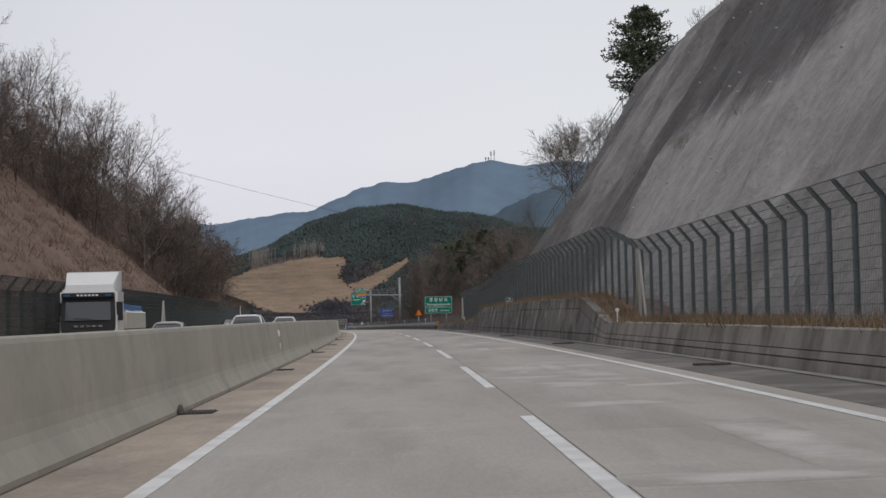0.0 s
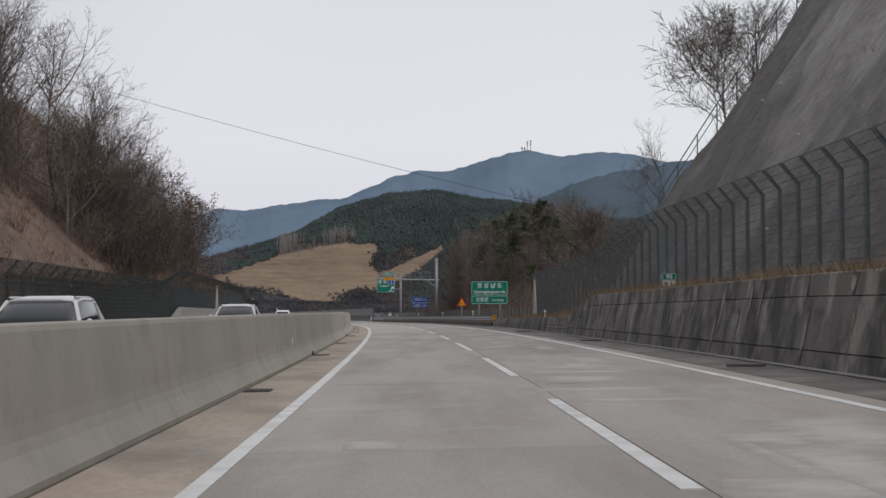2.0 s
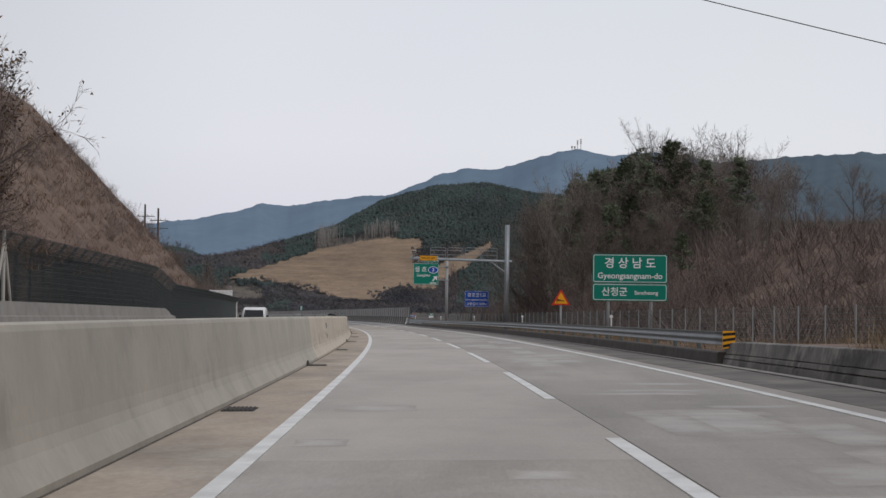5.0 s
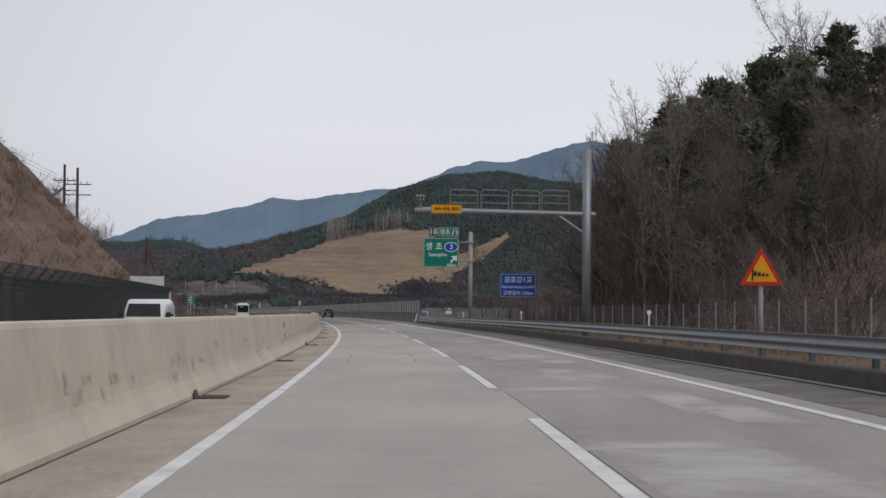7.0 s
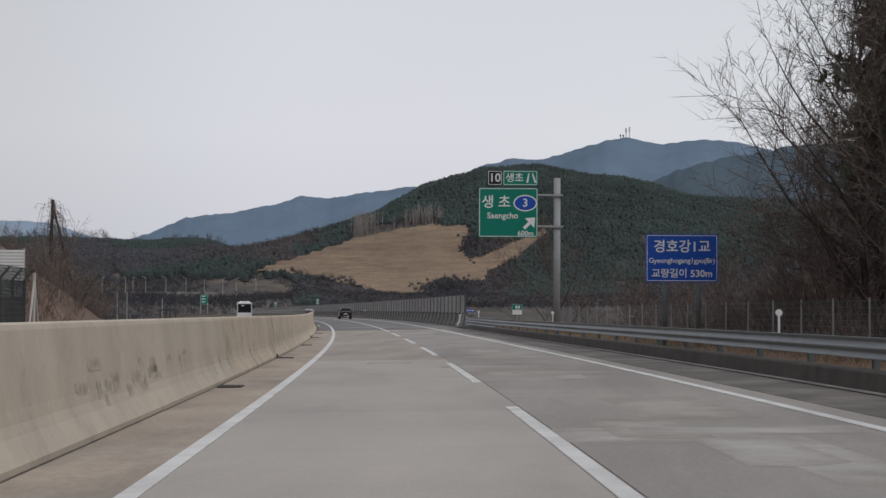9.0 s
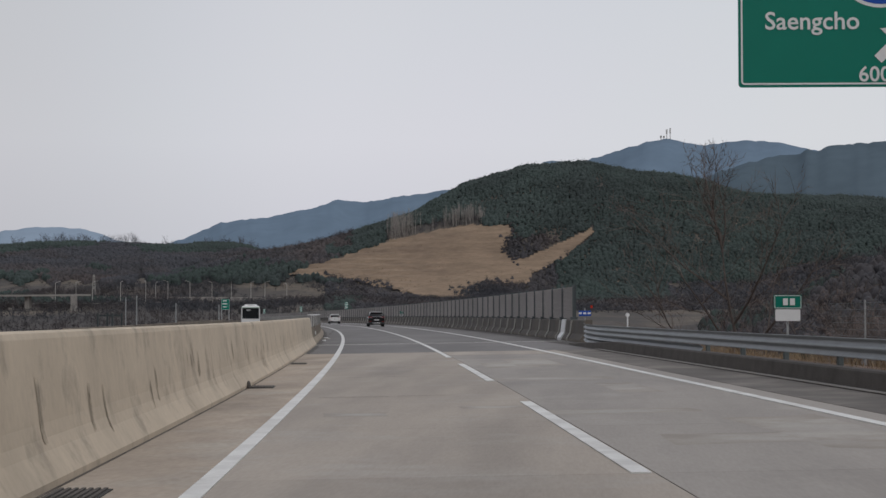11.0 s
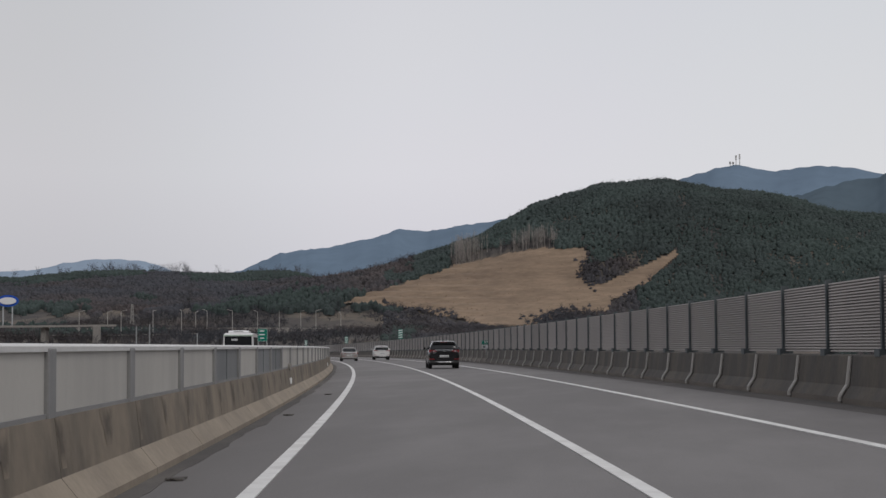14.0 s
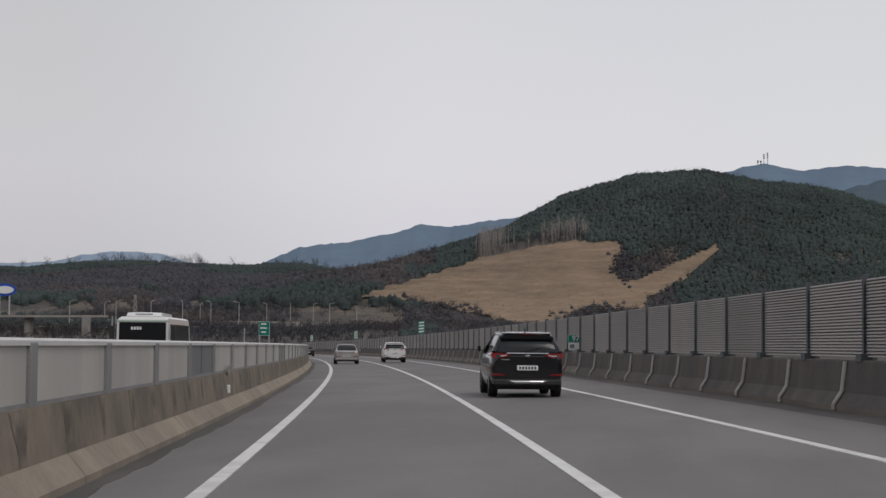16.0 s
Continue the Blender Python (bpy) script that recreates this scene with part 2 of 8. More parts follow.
M["wall_dark"] = mat("stained_retaining_concrete", (0.175, 0.166, 0.154), 0.9, var=0.3, scale=1.2, fine=14, stretch=(1.0, 1.0, 0.45),
                     tint=(0.34, 0.32, 0.292), tint_amount=0.85, tint_scale=0.9, edge=(0.52, 0.64), blot=((0.066, 0.063, 0.06), 0.6, 0.85, (0.47, 0.6)))
M["drip"] = mat("lime_drip", (0.30, 0.285, 0.262), 0.9, var=0.35, scale=3.0, fine=20, worn="YZ", under=(0.10, 0.095, 0.09))
M["kerb"] = mat("kerb_concrete", (0.27, 0.255, 0.235), 0.9, var=0.2, scale=1.2)
M["kerb_dark"] = mat("dirty_kerb", (0.09, 0.082, 0.075), 0.9, var=0.3, scale=1.5)
M["shotcrete"] = mat("shotcrete", (0.235, 0.224, 0.212), 0.95, var=0.2, scale=0.4, fine=2.0, stretch=(1.0, 1.0, 0.75), slant=39.4, bump=0.9,
                     bump_dist=0.2, tint=(0.33, 0.318, 0.302), tint_amount=0.85, tint_scale=0.11, contrast=0.2, edge=(0.42, 0.6),
                     blot=((0.118, 0.113, 0.108), 0.055, 0.85, (0.48, 0.62), (85, 140)),
                     stains=((56, 91, -4, 12.5, 1.5, (0.40, 0.388, 0.37), 0.75), (64, 100, 11.5, 40, 1.2, (0.088, 0.084, 0.081), 0.8),
                             (40, 62, 6, 40, 2.0, (0.36, 0.348, 0.33), 0.7), (94, 99, 2, 22, 1.5, (0.11, 0.103, 0.095), 0.7), (108, 112, 2, 30, 1.5, (0.10, 0.095, 0.088), 0.6)))
M["steel"] = mat("galvanised_steel", (0.27, 0.29, 0.305), 0.5, metal=0.6, var=0.12, scale=2)
M["post"] = mat("grey_post", (0.30, 0.31, 0.31), 0.6, var=0.12, scale=2)
M["fence"] = mat("green_grey_fence_steel", (0.125, 0.148, 0.153), 0.6, var=0.2, scale=2)
M["fence_mid"] = mat("dull_fence_steel", (0.085, 0.10, 0.105), 0.6, var=0.2, scale=2)
M["fence_dark"] = mat("dark_fence_steel", (0.05, 0.06, 0.062), 0.6, var=0.2, scale=2)
M["fence_light"] = mat("weathered_fence_steel", (0.19, 0.21, 0.21), 0.6, var=0.2, scale=2)
M["grass"] = mat("dry_grass", (0.27, 0.20, 0.125), 0.95, var=0.3, scale=0.6, fine=8, tint=(0.16, 0.115, 0.07), tint_amount=0.8, tint_scale=0.3, island=0.2)
M["soil"] = mat("slope_soil", (0.145, 0.098, 0.076), 0.95, var=0.3, scale=0.25, fine=3, tint=(0.185, 0.13, 0.098), tint_amount=0.8, tint_scale=0.12, bump=0.5, bump_dist=0.1)
M["slope_grass"] = mat("dead_slope_grass", (0.175, 0.122, 0.092), 0.95, var=0.25, scale=0.3, fine=4, island=0.25, bump=0, tint=(0.13, 0.085, 0.065), tint_amount=0.8, tint_scale=0.1)
M["litter"] = mat("valley_floor", (0.064, 0.059, 0.056), 0.95, var=0.3, scale=0.02, fine=0.3, tint=(0.165, 0.138, 0.108), tint_amount=0.85, tint_scale=0.014, blot=((0.05, 0.046, 0.043), 0.02, 0.8, (0.5, 0.6)))
M["field"] = mat("dry_hill_field", (0.232, 0.170, 0.117), 0.95, var=0.24, scale=0.25, fine=0.9, stretch=(0.3, 0.3, 2.0),
                 tint=(0.17, 0.122, 0.086), tint_amount=0.9, tint_scale=0.025)
M["pine"] = mat("pine_needles", (0.044, 0.062, 0.056), 0.95, var=0.32, scale=0.02, fine=0.9, island=0.10, bump=0,
                tint=(0.040, 0.052, 0.050), tint_amount=0.9, tint_scale=0.008)
M["pine_near"] = mat("pine_needles_near", (0.098, 0.118, 0.072), 0.8, var=0.3, scale=0.6, fine=6, island=0.3, bump=0)
# the bluish cast of distant haze is put into the woods' colour
M["brown_wood"] = mat("bare_woodland", (0.056, 0.058, 0.066), 0.95, var=0.3, scale=0.02, fine=0.6, island=0.14, bump=0,
                      tint=(0.076, 0.064, 0.062), tint_amount=0.9, tint_scale=0.009)
M["pale_bark"] = mat("pale_bark", (0.32, 0.295, 0.27), 0.9, var=0.2, scale=0.5, island=0.2, bump=0)
M["bark"] = mat("bark", (0.09, 0.074, 0.066), 0.95, var=0.3, scale=4, fine=30, bump=0.4)
M["twig"] = mat("twigs", (0.148, 0.119, 0.105), 0.95, var=0.3, scale=1, fine=8, bump=0, island=0.25, obj=0.2)
M["twig_grey"] = mat("grey_twigs", (0.19, 0.165, 0.145), 0.95, var=0.25, scale=1, fine=8, bump=0, island=0.2, obj=0.15)
M["dead_leaf"] = mat("dead_leaves", (0.12, 0.075, 0.045), 0.95, var=0.3, scale=1, fine=6, bump=0, island=0.35)
# haze over the ranges is put into these colours, paler with distance
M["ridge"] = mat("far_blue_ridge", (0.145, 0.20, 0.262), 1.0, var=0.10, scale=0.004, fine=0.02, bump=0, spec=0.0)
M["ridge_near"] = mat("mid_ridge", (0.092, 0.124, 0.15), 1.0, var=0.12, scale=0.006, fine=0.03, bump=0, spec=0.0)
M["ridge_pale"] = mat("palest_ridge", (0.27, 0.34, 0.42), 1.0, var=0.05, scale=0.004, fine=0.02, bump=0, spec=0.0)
M["sign_green"] = mat("green_sign_sheeting", (0.0, 0.185, 0.13), 0.45, var=0.05, scale=1, bump=0)
M["sign_blue"] = mat("blue_sign_sheeting", (0.01, 0.075, 0.40), 0.45, var=0.05, scale=1, bump=0)
M["white"] = mat("white_sheeting", (0.75, 0.76, 0.76), 0.5, var=0.04, bump=0)
M["black"] = mat("black_paint", (0.015, 0.015, 0.016), 0.5, var=0.1, bump=0)
M["yellow"] = mat("yellow_sheeting", (0.80, 0.36, 0.012), 0.5, var=0.05, bump=0)
M["red"] = mat("red_sheeting", (0.55, 0.035, 0.015), 0.5, var=0.05, bump=0)
M["rubber"] = mat("rubber", (0.018, 0.018, 0.019), 0.8, var=0.15)
M["smudge_pale"] = mat("grey_barrier_smudge", (0.395, 0.352, 0.29), 0.9, var=0.3, scale=5.0, fine=25, worn="YZ", under=(0.49, 0.436, 0.356))
M["smudge"] = mat("barrier_smudge", (0.27, 0.232, 0.182), 0.9, var=0.3, scale=5.0, fine=25, worn="YZ", under=(0.46, 0.392, 0.304))
# flare paler: the light its slope catches is in the colour, with dust
M["parapet_pale"] = mat("dusty_parapet_flare", (0.30, 0.255, 0.20), 0.9, var=0.15, scale=0.8, fine=10, tint=(0.22, 0.19, 0.155), tint_amount=0.7, tint_scale=0.5)
M["stain"] = mat("dark_water_stain", (0.11, 0.094, 0.077), 0.9, var=0.25, scale=1.5, fine=10, worn="YZ", under=(0.205, 0.173, 0.136))
M["deck_dirt"] = mat("dark_deck_edge", (0.088, 0.083, 0.079), 0.9, var=0.25, scale=0.6, fine=30, stretch=(1, 0.3, 1), tint=(0.125, 0.115, 0.105), tint_amount=0.7, tint_scale=0.5)
M["screen_post"] = mat("grey_screen_post", (0.225, 0.225, 0.222), 0.6, var=0.12, scale=2)
M["screen_dark"] = mat("dull_screen_panel", (0.172, 0.18, 0.184), 0.5, var=0.10, scale=1.2, tint=(0.225, 0.228, 0.222), tint_amount=0.6, tint_scale=0.5, stretch=(1, 1, 0.3), obj=0.12)
M["screen_rail"] = mat("white_screen_rail", (0.56, 0.555, 0.54), 0.5, var=0.1, scale=1.5)
M["panel_grey"] = mat("grey_screen_panel", (0.34, 0.33, 0.305), 0.5, var=0.08, scale=1.2, tint=(0.26, 0.255, 0.24), tint_amount=0.6, stretch=(1, 1, 0.3))
M["panel_pale"] = mat("pale_screen_panel", (0.46, 0.445, 0.41), 0.5, var=0.06, scale=1.2, tint=(0.33, 0.32, 0.30), tint_amount=0.6, stretch=(1, 1, 0.3))
M["noise_panel"] = mat("noise_barrier_panel", (0.38, 0.352, 0.332), 0.6, var=0.14, scale=0.5, tint=(0.31, 0.29, 0.272), tint_amount=0.8, tint_scale=0.25, obj=0.1)

# ---------------------------------------------------------------- the road's course
# reference line: heading rate (degrees a second at 28.198 m/s) and grade (per cent) by station
SPEED = 28.198
KT = [-2, 1, 3, 5, 7, 9, 11, 13, 15, 18, 23, 30]
KR = [0.342, 0.411, 0.38, 0.483, 0.678, 0.676, 0.602, 0.593, 0.66, 0.654, 0.698, 0.742]
KG = [0.154, 0.269, 0.041, -0.167, -0.41, -0.481, -0.587, -0.222, -0.321, -0.467, -0.698, -0.924]
TILT = 0.0155  # crossfall, rising to the right
tt = np.arange(0, 30.01, 0.05)
rate, grade = np.interp(tt, KT, KR), np.interp(tt, KT, KG) / 100


def summed(a):
    return np.concatenate([[0], np.cumsum((a[1:] + a[:-1]) / 2 * 0.05)])


HD = np.radians(summed(rate))
RX, RY, RZ, RS = SPEED * summed(-np.sin(HD)), SPEED * summed(np.cos(HD)), SPEED * summed(grade), SPEED * tt
END = RS[-1]


def course(s):
    """x, y, z and heading of the reference line at station s."""
    c = min(max(s, 0.0), END)
    x, y, z, h = (float(np.interp(c, RS, a)) for a in (RX, RY, RZ, HD))
    d = s - c
    return x - math.sin(h) * d, y + math.cos(h) * d, z, h


def at(s, o, z=0.0):
    """World point at station s, o metres to the right, z above the carriageway plane."""
    x, y, rz, h = course(s)
    return Vector((x + o * math.cos(h), y + o * math.sin(h), rz + TILT * max(min(o, 12), -18) + z))


def frame_at(s, o, z=0.0, turn=0.0):
    """Pose with x to the right across the road and y along it."""
    p, h = at(s, o, z), course(s)[3]
    return pose(p.x, p.y, p.z, 0, 0, math.degrees(h) + turn)


def part(name, bm, material, parent=None, label=""):
    me = bpy.data.meshes.new(name)
    bm.to_mesh(me)
    bm.free()
    for m in (material if isinstance(material, (list, tuple)) else [material]):
        me.materials.append(m)
    ob = new(name, me)
    if parent:
        ob.parent = parent
    if label:
        ob["label"] = label
    return ob


def thing(name, label, category, group="", kind="", m=None):
    ob = new(name)
    ob.empty_display_size = 0.3
    if m is not None:
        ob.matrix_world = m
    return tagged(ob, label, category, group, kind)


def structure(name, bm, material, label, category, kind="structure"):
    return tagged(part(name, bm, material), label, category, "", kind)


def sweep(bm, s0, s1, profile, step=3.0, closed=True, caps=True, mi=0):
    """Runs a cross-section, a list of (o, z) or a function of s giving one, along the road."""
    n = max(1, int(math.ceil((s1 - s0) / step)))
    rings = []
    for i in range(n + 1):
        s = s0 + (s1 - s0) * i / n
        pr = profile(s) if callable(profile) else profile
        rings.append([bm.verts.new(at(s, o, z)) for o, z in pr])
    k = len(rings[0])
    for a, b in zip(rings, rings[1:]):
        for j in range(k if closed else k - 1):
            f = bm.faces.new((a[j], a[(j + 1) % k], b[(j + 1) % k], b[j]))
            f.material_index = mi
    if closed and caps:
        bm.faces.new(rings[0][::-1]).material_index = mi
        bm.faces.new(rings[-1]).material_index = mi
    return bm


def box(bm, x0, x1, y0, y1, z0, z1, mi=0, m=None):
    vs = [bm.verts.new((x, y, z)) for z in (z0, z1) for x, y in ((x0, y0), (x1, y0), (x1, y1), (x0, y1))]
    if m is not None:
        for v in vs:
            v.co = m @ v.co
    for q in ((3, 2, 1, 0), (4, 5, 6, 7), (0, 1, 5, 4), (1, 2, 6, 5), (2, 3, 7, 6), (3, 0, 4, 7)):
        bm.faces.new([vs[i] for i in q]).material_index = mi
    return vs


def rod(bm, a, b, r0, r1=None, n=6, mi=0, caps=True):
    a, b = Vector(a), Vector(b)
    r1 = r0 if r1 is None else r1
    d = (b - a).normalized()
    u = d.orthogonal().normalized()
    w = d.cross(u)
    ra, rb = [], []
    for i in range(n):
        c, s_ = math.cos(2 * math.pi * i / n), math.sin(2 * math.pi * i / n)
        ra.append(bm.verts.new(a + (u * c + w * s_) * r0))
        rb.append(bm.verts.new(b + (u * c + w * s_) * r1))
    for i in range(n):
        bm.faces.new((ra[i], ra[(i + 1) % n], rb[(i + 1) % n], rb[i])).material_index = mi
    if caps:
        bm.faces.new(ra[::-1]).material_index = mi
        bm.faces.new(rb).material_index = mi


def bevel(bm, w=0.01, seg=1, edges=None):
    bmesh.ops.bevel(bm, geom=edges or bm.edges[:], offset=w, segments=seg, affect="EDGES", clamp_overlap=True)
    return bm


def recalc(bm):
    bmesh.ops.recalc_face_normals(bm, faces=bm.faces[:])
    return bm


LINE_L, LINE_C, LINE_R = -1.668, 1.932, 5.565
ABUT, DECK = 369.2, 386.0  # asphalt begins; expansion joint
BRIDGE_END = 840.0

# ---------------------------------------------------------------- terrain
HUB = (-18.8, 351.7, -0.8)  # centre of the view over the valley


def ease(x):
    x = min(max(x, 0.0), 1.0)
    return x * x * (3 - 2 * x)


def lerp(x, xs, ys):
    return float(np.interp(x, xs, ys))


# crest lines over the valley: degrees to the right of north at the hub, degrees of height, distance, half width
# (azimuth -5.39 is the middle of the view there)
HILL_AZ = [-14, -12.3, -9, -6.45, -5.3, -3.5, -2.15, -1.2, 0.8, 2.3, 4.6, 6.5, 8.3, 12, 20]
HILL_EL = [1.6, 2.11, 2.7, 3.39, 3.78, 4.75, 5.14, 5.43, 5.59, 5.24, 5.04, 4.46, 4.36, 4.2, 4.0]
LEFT_AZ = [-40, -30, -20.5, -18.6, -16, -13.4, -11, -8]
LEFT_EL = [2.2, 2.2, 2.25, 2.5, 2.6, 2.5, 2.5, 2.0]


def azimuth(x, y):
    return math.degrees(math.atan2(x - HUB[0], y - HUB[1])), math.hypot(x - HUB[0], y - HUB[1])


def bump_over(d, d0, w0, w1):
    return ease((d - d0 + w0) / w0) if d < d0 else ease((d0 + w1 - d) / w1)


def hill_height(x, y):
    az, d = azimuth(x, y)
    if abs(az) > 75:
        return -13.0
    base = -13.0 + 17.0 * ease((d - 330) / 450)
    rough = noise.fractal(Vector((x * 0.004, y * 0.004, 0.3)), 0.8, 2.2, 4)
    h1 = (math.tan(radians(lerp(az, HILL_AZ, HILL_EL) - 0.42)) * 1100 - base) * bump_over(d, 1100, 270, 900)
    if az < -14:
        h1 *= ease((az + 22) / 8)
    h2 = (math.tan(radians(lerp(az, LEFT_AZ, LEFT_EL) - 0.28)) * 1620 - base) * bump_over(d, 1620, 700, 900) * ease((-6 - az) / 6)
    h3 = 25.0 * math.exp(-((az - 13) / 4.5) ** 2) * bump_over(d, 430, 200, 300)
    h = max(h1, h2, h3, 0.0)
    return base + h + rough * 5 * ease(h / 40)


def shelf(s):
    """Height of the ground behind the right-hand wall."""
    return lerp(s, [-60, 60, 67.5, 90, 126.8, 136.6, 183, 190], [0.78, 0.82, 1.8, 1.88, 1.8, 0.84, 0.6, 0.1])


def cut_end(o):
    """Station at which the rock cutting ends."""
    return 144.5 - 3.0 * min(max((o - 13) / 8, 0), 1.1)


def face_o(z):
    """Offset of the rock face at a height above its foot: steep below, easier above."""
    return 10.85 + (z / 1.6 if z < 19.5 else 19.5 / 1.6 + (z - 19.5) / 0.9)


def face_z(o):
    q = (o - 10.85) * 1.6
    return q if q < 19.5 else min(19.5 + (o - 10.85 - 19.5 / 1.6) * 0.9, 30 + (o - 35) * 0.2)


def right_bank(s, o):
    cut = 1 - ease((s - cut_end(o) - 3) / 50)
    wood = ease((s - 195) / 60) * (1 - ease((s - 300) / 60))
    z = shelf(s) - 0.05
    zc = face_z(o) - 1.8 - 1.4 * ease((s - cut_end(o)) / 6)
    zw = 7.0 * ease((o - 12.5) / 15) * (1 - 0.8 * ease((o - 36) / 24))
    return z + cut * max(zc, 0) + (1 - cut) * wood * zw - 9.0 * ease((s - 335) / 40) * ease((o - 10) / 14)


def left_bank(s, o):
    o = -o
    hgt = lerp(s, [-60, 60, 150, 230, 290, 335, 342, 352, 366], [30, 30, 28, 27, 26, 24, 13, 4, 0])
    z = max(0.0, o - 16.3) * lerp(s, [0, 150, 300, 335], [0.82, 0.92, 1.06, 1.12])
    return 0.55 + min(z, hgt + max(0, (o - 50)) * 0.1) * ease((400 - s) / 40)


def ground_height(s, o):
    p = at(s, o, 0)
    near = 0.0
    if s < 470:
        if o > 8.25:
            near = right_bank(s, o)
        elif o < -14.4:
            near = left_bank(s, o)
        else:
            near = -0.45
        near += noise.fractal(Vector((p.x * 0.12, p.y * 0.12, 0)), 0.8, 2.1, 3) * 0.4 * ease((abs(o + 3) - 13.0) / 6)
    near += p.z
    far = hill_height(p.x, p.y)
    k = ease((s - 372) / 60)
    if abs(o) > 90:
        k = max(k, ease((abs(o) - 90) / 150) * ease((s - 150) / 200))
    return near * (1 - k) + far * k


def spaced(stops):
    out = []
    for (a, b), st in stops:
        out += list(np.arange(a, b, st))
    return out


grid_s = spaced([((-90, 400), 4.0), ((400, 900), 14.0), ((900, 2300), 12.0), ((2300, 4300), 120.0)])
grid_o = spaced([((-3600, -900), 180.0), ((-900, -200), 20.0), ((-200, -60), 10.0), ((-60, -18), 2.0), ((-18, 18), 1.2), ((18, 60), 2.0),
                 ((60, 200), 10.0), ((200, 700), 16.0), ((700, 3600), 180.0)])
grid_o = sorted([o for o in grid_o if abs(o - 8.35) > 0.5 and abs(o + 14.4) > 0.5] + [8.2, 8.4, -14.2, -14.5])
bm = bmesh.new()
rows_v = []
for s_ in grid_s:
    row = []
    for o_ in grid_o:
        p = at(s_, o_)
        p.z = ground_height(s_, o_)
        row.append(bm.verts.new(p))
    rows_v.append(row)
i_near = next(i for i, s_ in enumerate(grid_s) if s_ > 400)
for i, (a, b) in enumerate(zip(rows_v, rows_v[1:])):
    for j in range(len(a) - 1):
        f = bm.faces.new((a[j], a[j + 1], b[j + 1], b[j]))
        f.smooth = True
        f.material_index = 0 if i < i_near and abs(grid_o[j]) < 90 else 1
ground = structure("ground", bm, [M["soil"], M["litter"]], "brown earth slopes and dark wooded valley floor", "ground")


def ridge(name, label, az_list, el_list, dist, depth, material, rough, seed):
    """A far mountain range: crest heights by bearing, with a broad foot and fluted flanks."""
    b_ = bmesh.new()
    n = 220
    prev = None
    for i in range(n + 1):
        az = az_list[0] + (az_list[-1] - az_list[0]) * i / n
        el = lerp(az, az_list, el_list)
        a = radians(az)
        crest = math.tan(radians(el)) * dist
        crest += noise.fractal(Vector((az * 2.2, seed, 0)), 0.9, 2.2, 5) * rough
        col = []
        for q, (dd, hh) in enumerate(((-depth, -0.05), (-depth * 0.7, 0.25), (-depth * 0.4, 0.55), (-depth * 0.15, 0.86), (0, 1.0), (depth * 0.4, 0.6))):
            d = dist + dd + (noise.noise(Vector((az * 0.6, q * 0.7, seed))) * depth * 0.12 if q not in (4,) else 0)
            col.append(b_.verts.new((HUB[0] + math.sin(a) * d, HUB[1] + math.cos(a) * d, HUB[2] + crest * hh)))
        if prev:
            for u in range(len(col) - 1):
                f = b_.faces.new((prev[u], col[u], col[u + 1], prev[u + 1]))
                f.smooth = True
        prev = col
    return structure(name, b_, material, label, "mountain")


# each range takes its haze from the colour of its material
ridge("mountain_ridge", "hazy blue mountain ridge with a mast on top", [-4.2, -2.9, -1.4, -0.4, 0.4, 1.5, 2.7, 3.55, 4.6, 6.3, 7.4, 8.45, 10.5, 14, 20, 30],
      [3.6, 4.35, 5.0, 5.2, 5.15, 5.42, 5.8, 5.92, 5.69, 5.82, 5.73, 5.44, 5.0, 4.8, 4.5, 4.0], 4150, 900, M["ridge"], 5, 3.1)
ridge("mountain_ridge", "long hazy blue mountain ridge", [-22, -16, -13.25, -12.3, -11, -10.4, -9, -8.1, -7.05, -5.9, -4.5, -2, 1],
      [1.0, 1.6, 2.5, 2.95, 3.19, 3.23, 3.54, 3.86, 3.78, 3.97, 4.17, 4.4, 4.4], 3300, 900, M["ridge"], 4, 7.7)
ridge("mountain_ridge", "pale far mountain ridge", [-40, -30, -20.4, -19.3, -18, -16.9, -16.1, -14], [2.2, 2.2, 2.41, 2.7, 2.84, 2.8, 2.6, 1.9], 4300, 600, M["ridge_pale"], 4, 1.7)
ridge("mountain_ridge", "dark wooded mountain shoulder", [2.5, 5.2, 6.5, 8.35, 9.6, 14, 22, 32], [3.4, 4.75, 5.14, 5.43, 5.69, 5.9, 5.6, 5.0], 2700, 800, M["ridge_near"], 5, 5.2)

# ---------------------------------------------------------------- carriageways, barrier, walls
def flat(s):
    return s


bm = sweep(bmesh.new(), -60, ABUT, [(-14.3, -0.03), (-3.2, -0.03), (7.6, -0.03), (7.6, -0.35), (-14.3, -0.35)], 6)
road = structure("road", recalc(bm), M["joint"], "pale concrete motorway carriageways in slabs", "road")
bm = sweep(bmesh.new(), ABUT, BRIDGE_END, [(-14.6, 0.0), (-3.2, 0.0), (9.6, 0.0), (9.6, -0.5), (4.0, -2.2), (-9.0, -2.2), (-14.6, -0.5)], 6)
deck = structure("bridge_deck", recalc(bm), M["asphalt"], "grey asphalt bridge deck along a long curve", "bridge")


def stripe(name, s0, s1, o0, o1, z, material, parent, label="", step=4.0):
    b_ = sweep(bmesh.new(), s0, s1, [(o0, z), (o1, z), (o1, z - 0.012), (o0, z - 0.012)], step)
    return part(name, recalc(b_), material, parent, label)


# edge strips beside the slabs
stripe("sandy_strip", -60, ABUT, -2.95, LINE_L - 0.08, 0.004, M["dirt"], road, "sandy dirt along the median barrier", 3)
stripe("verge_strip", -60, ABUT, 6.12, 7.5, 0.006, M["gutter"], road, "dark worn asphalt shoulder", 3)
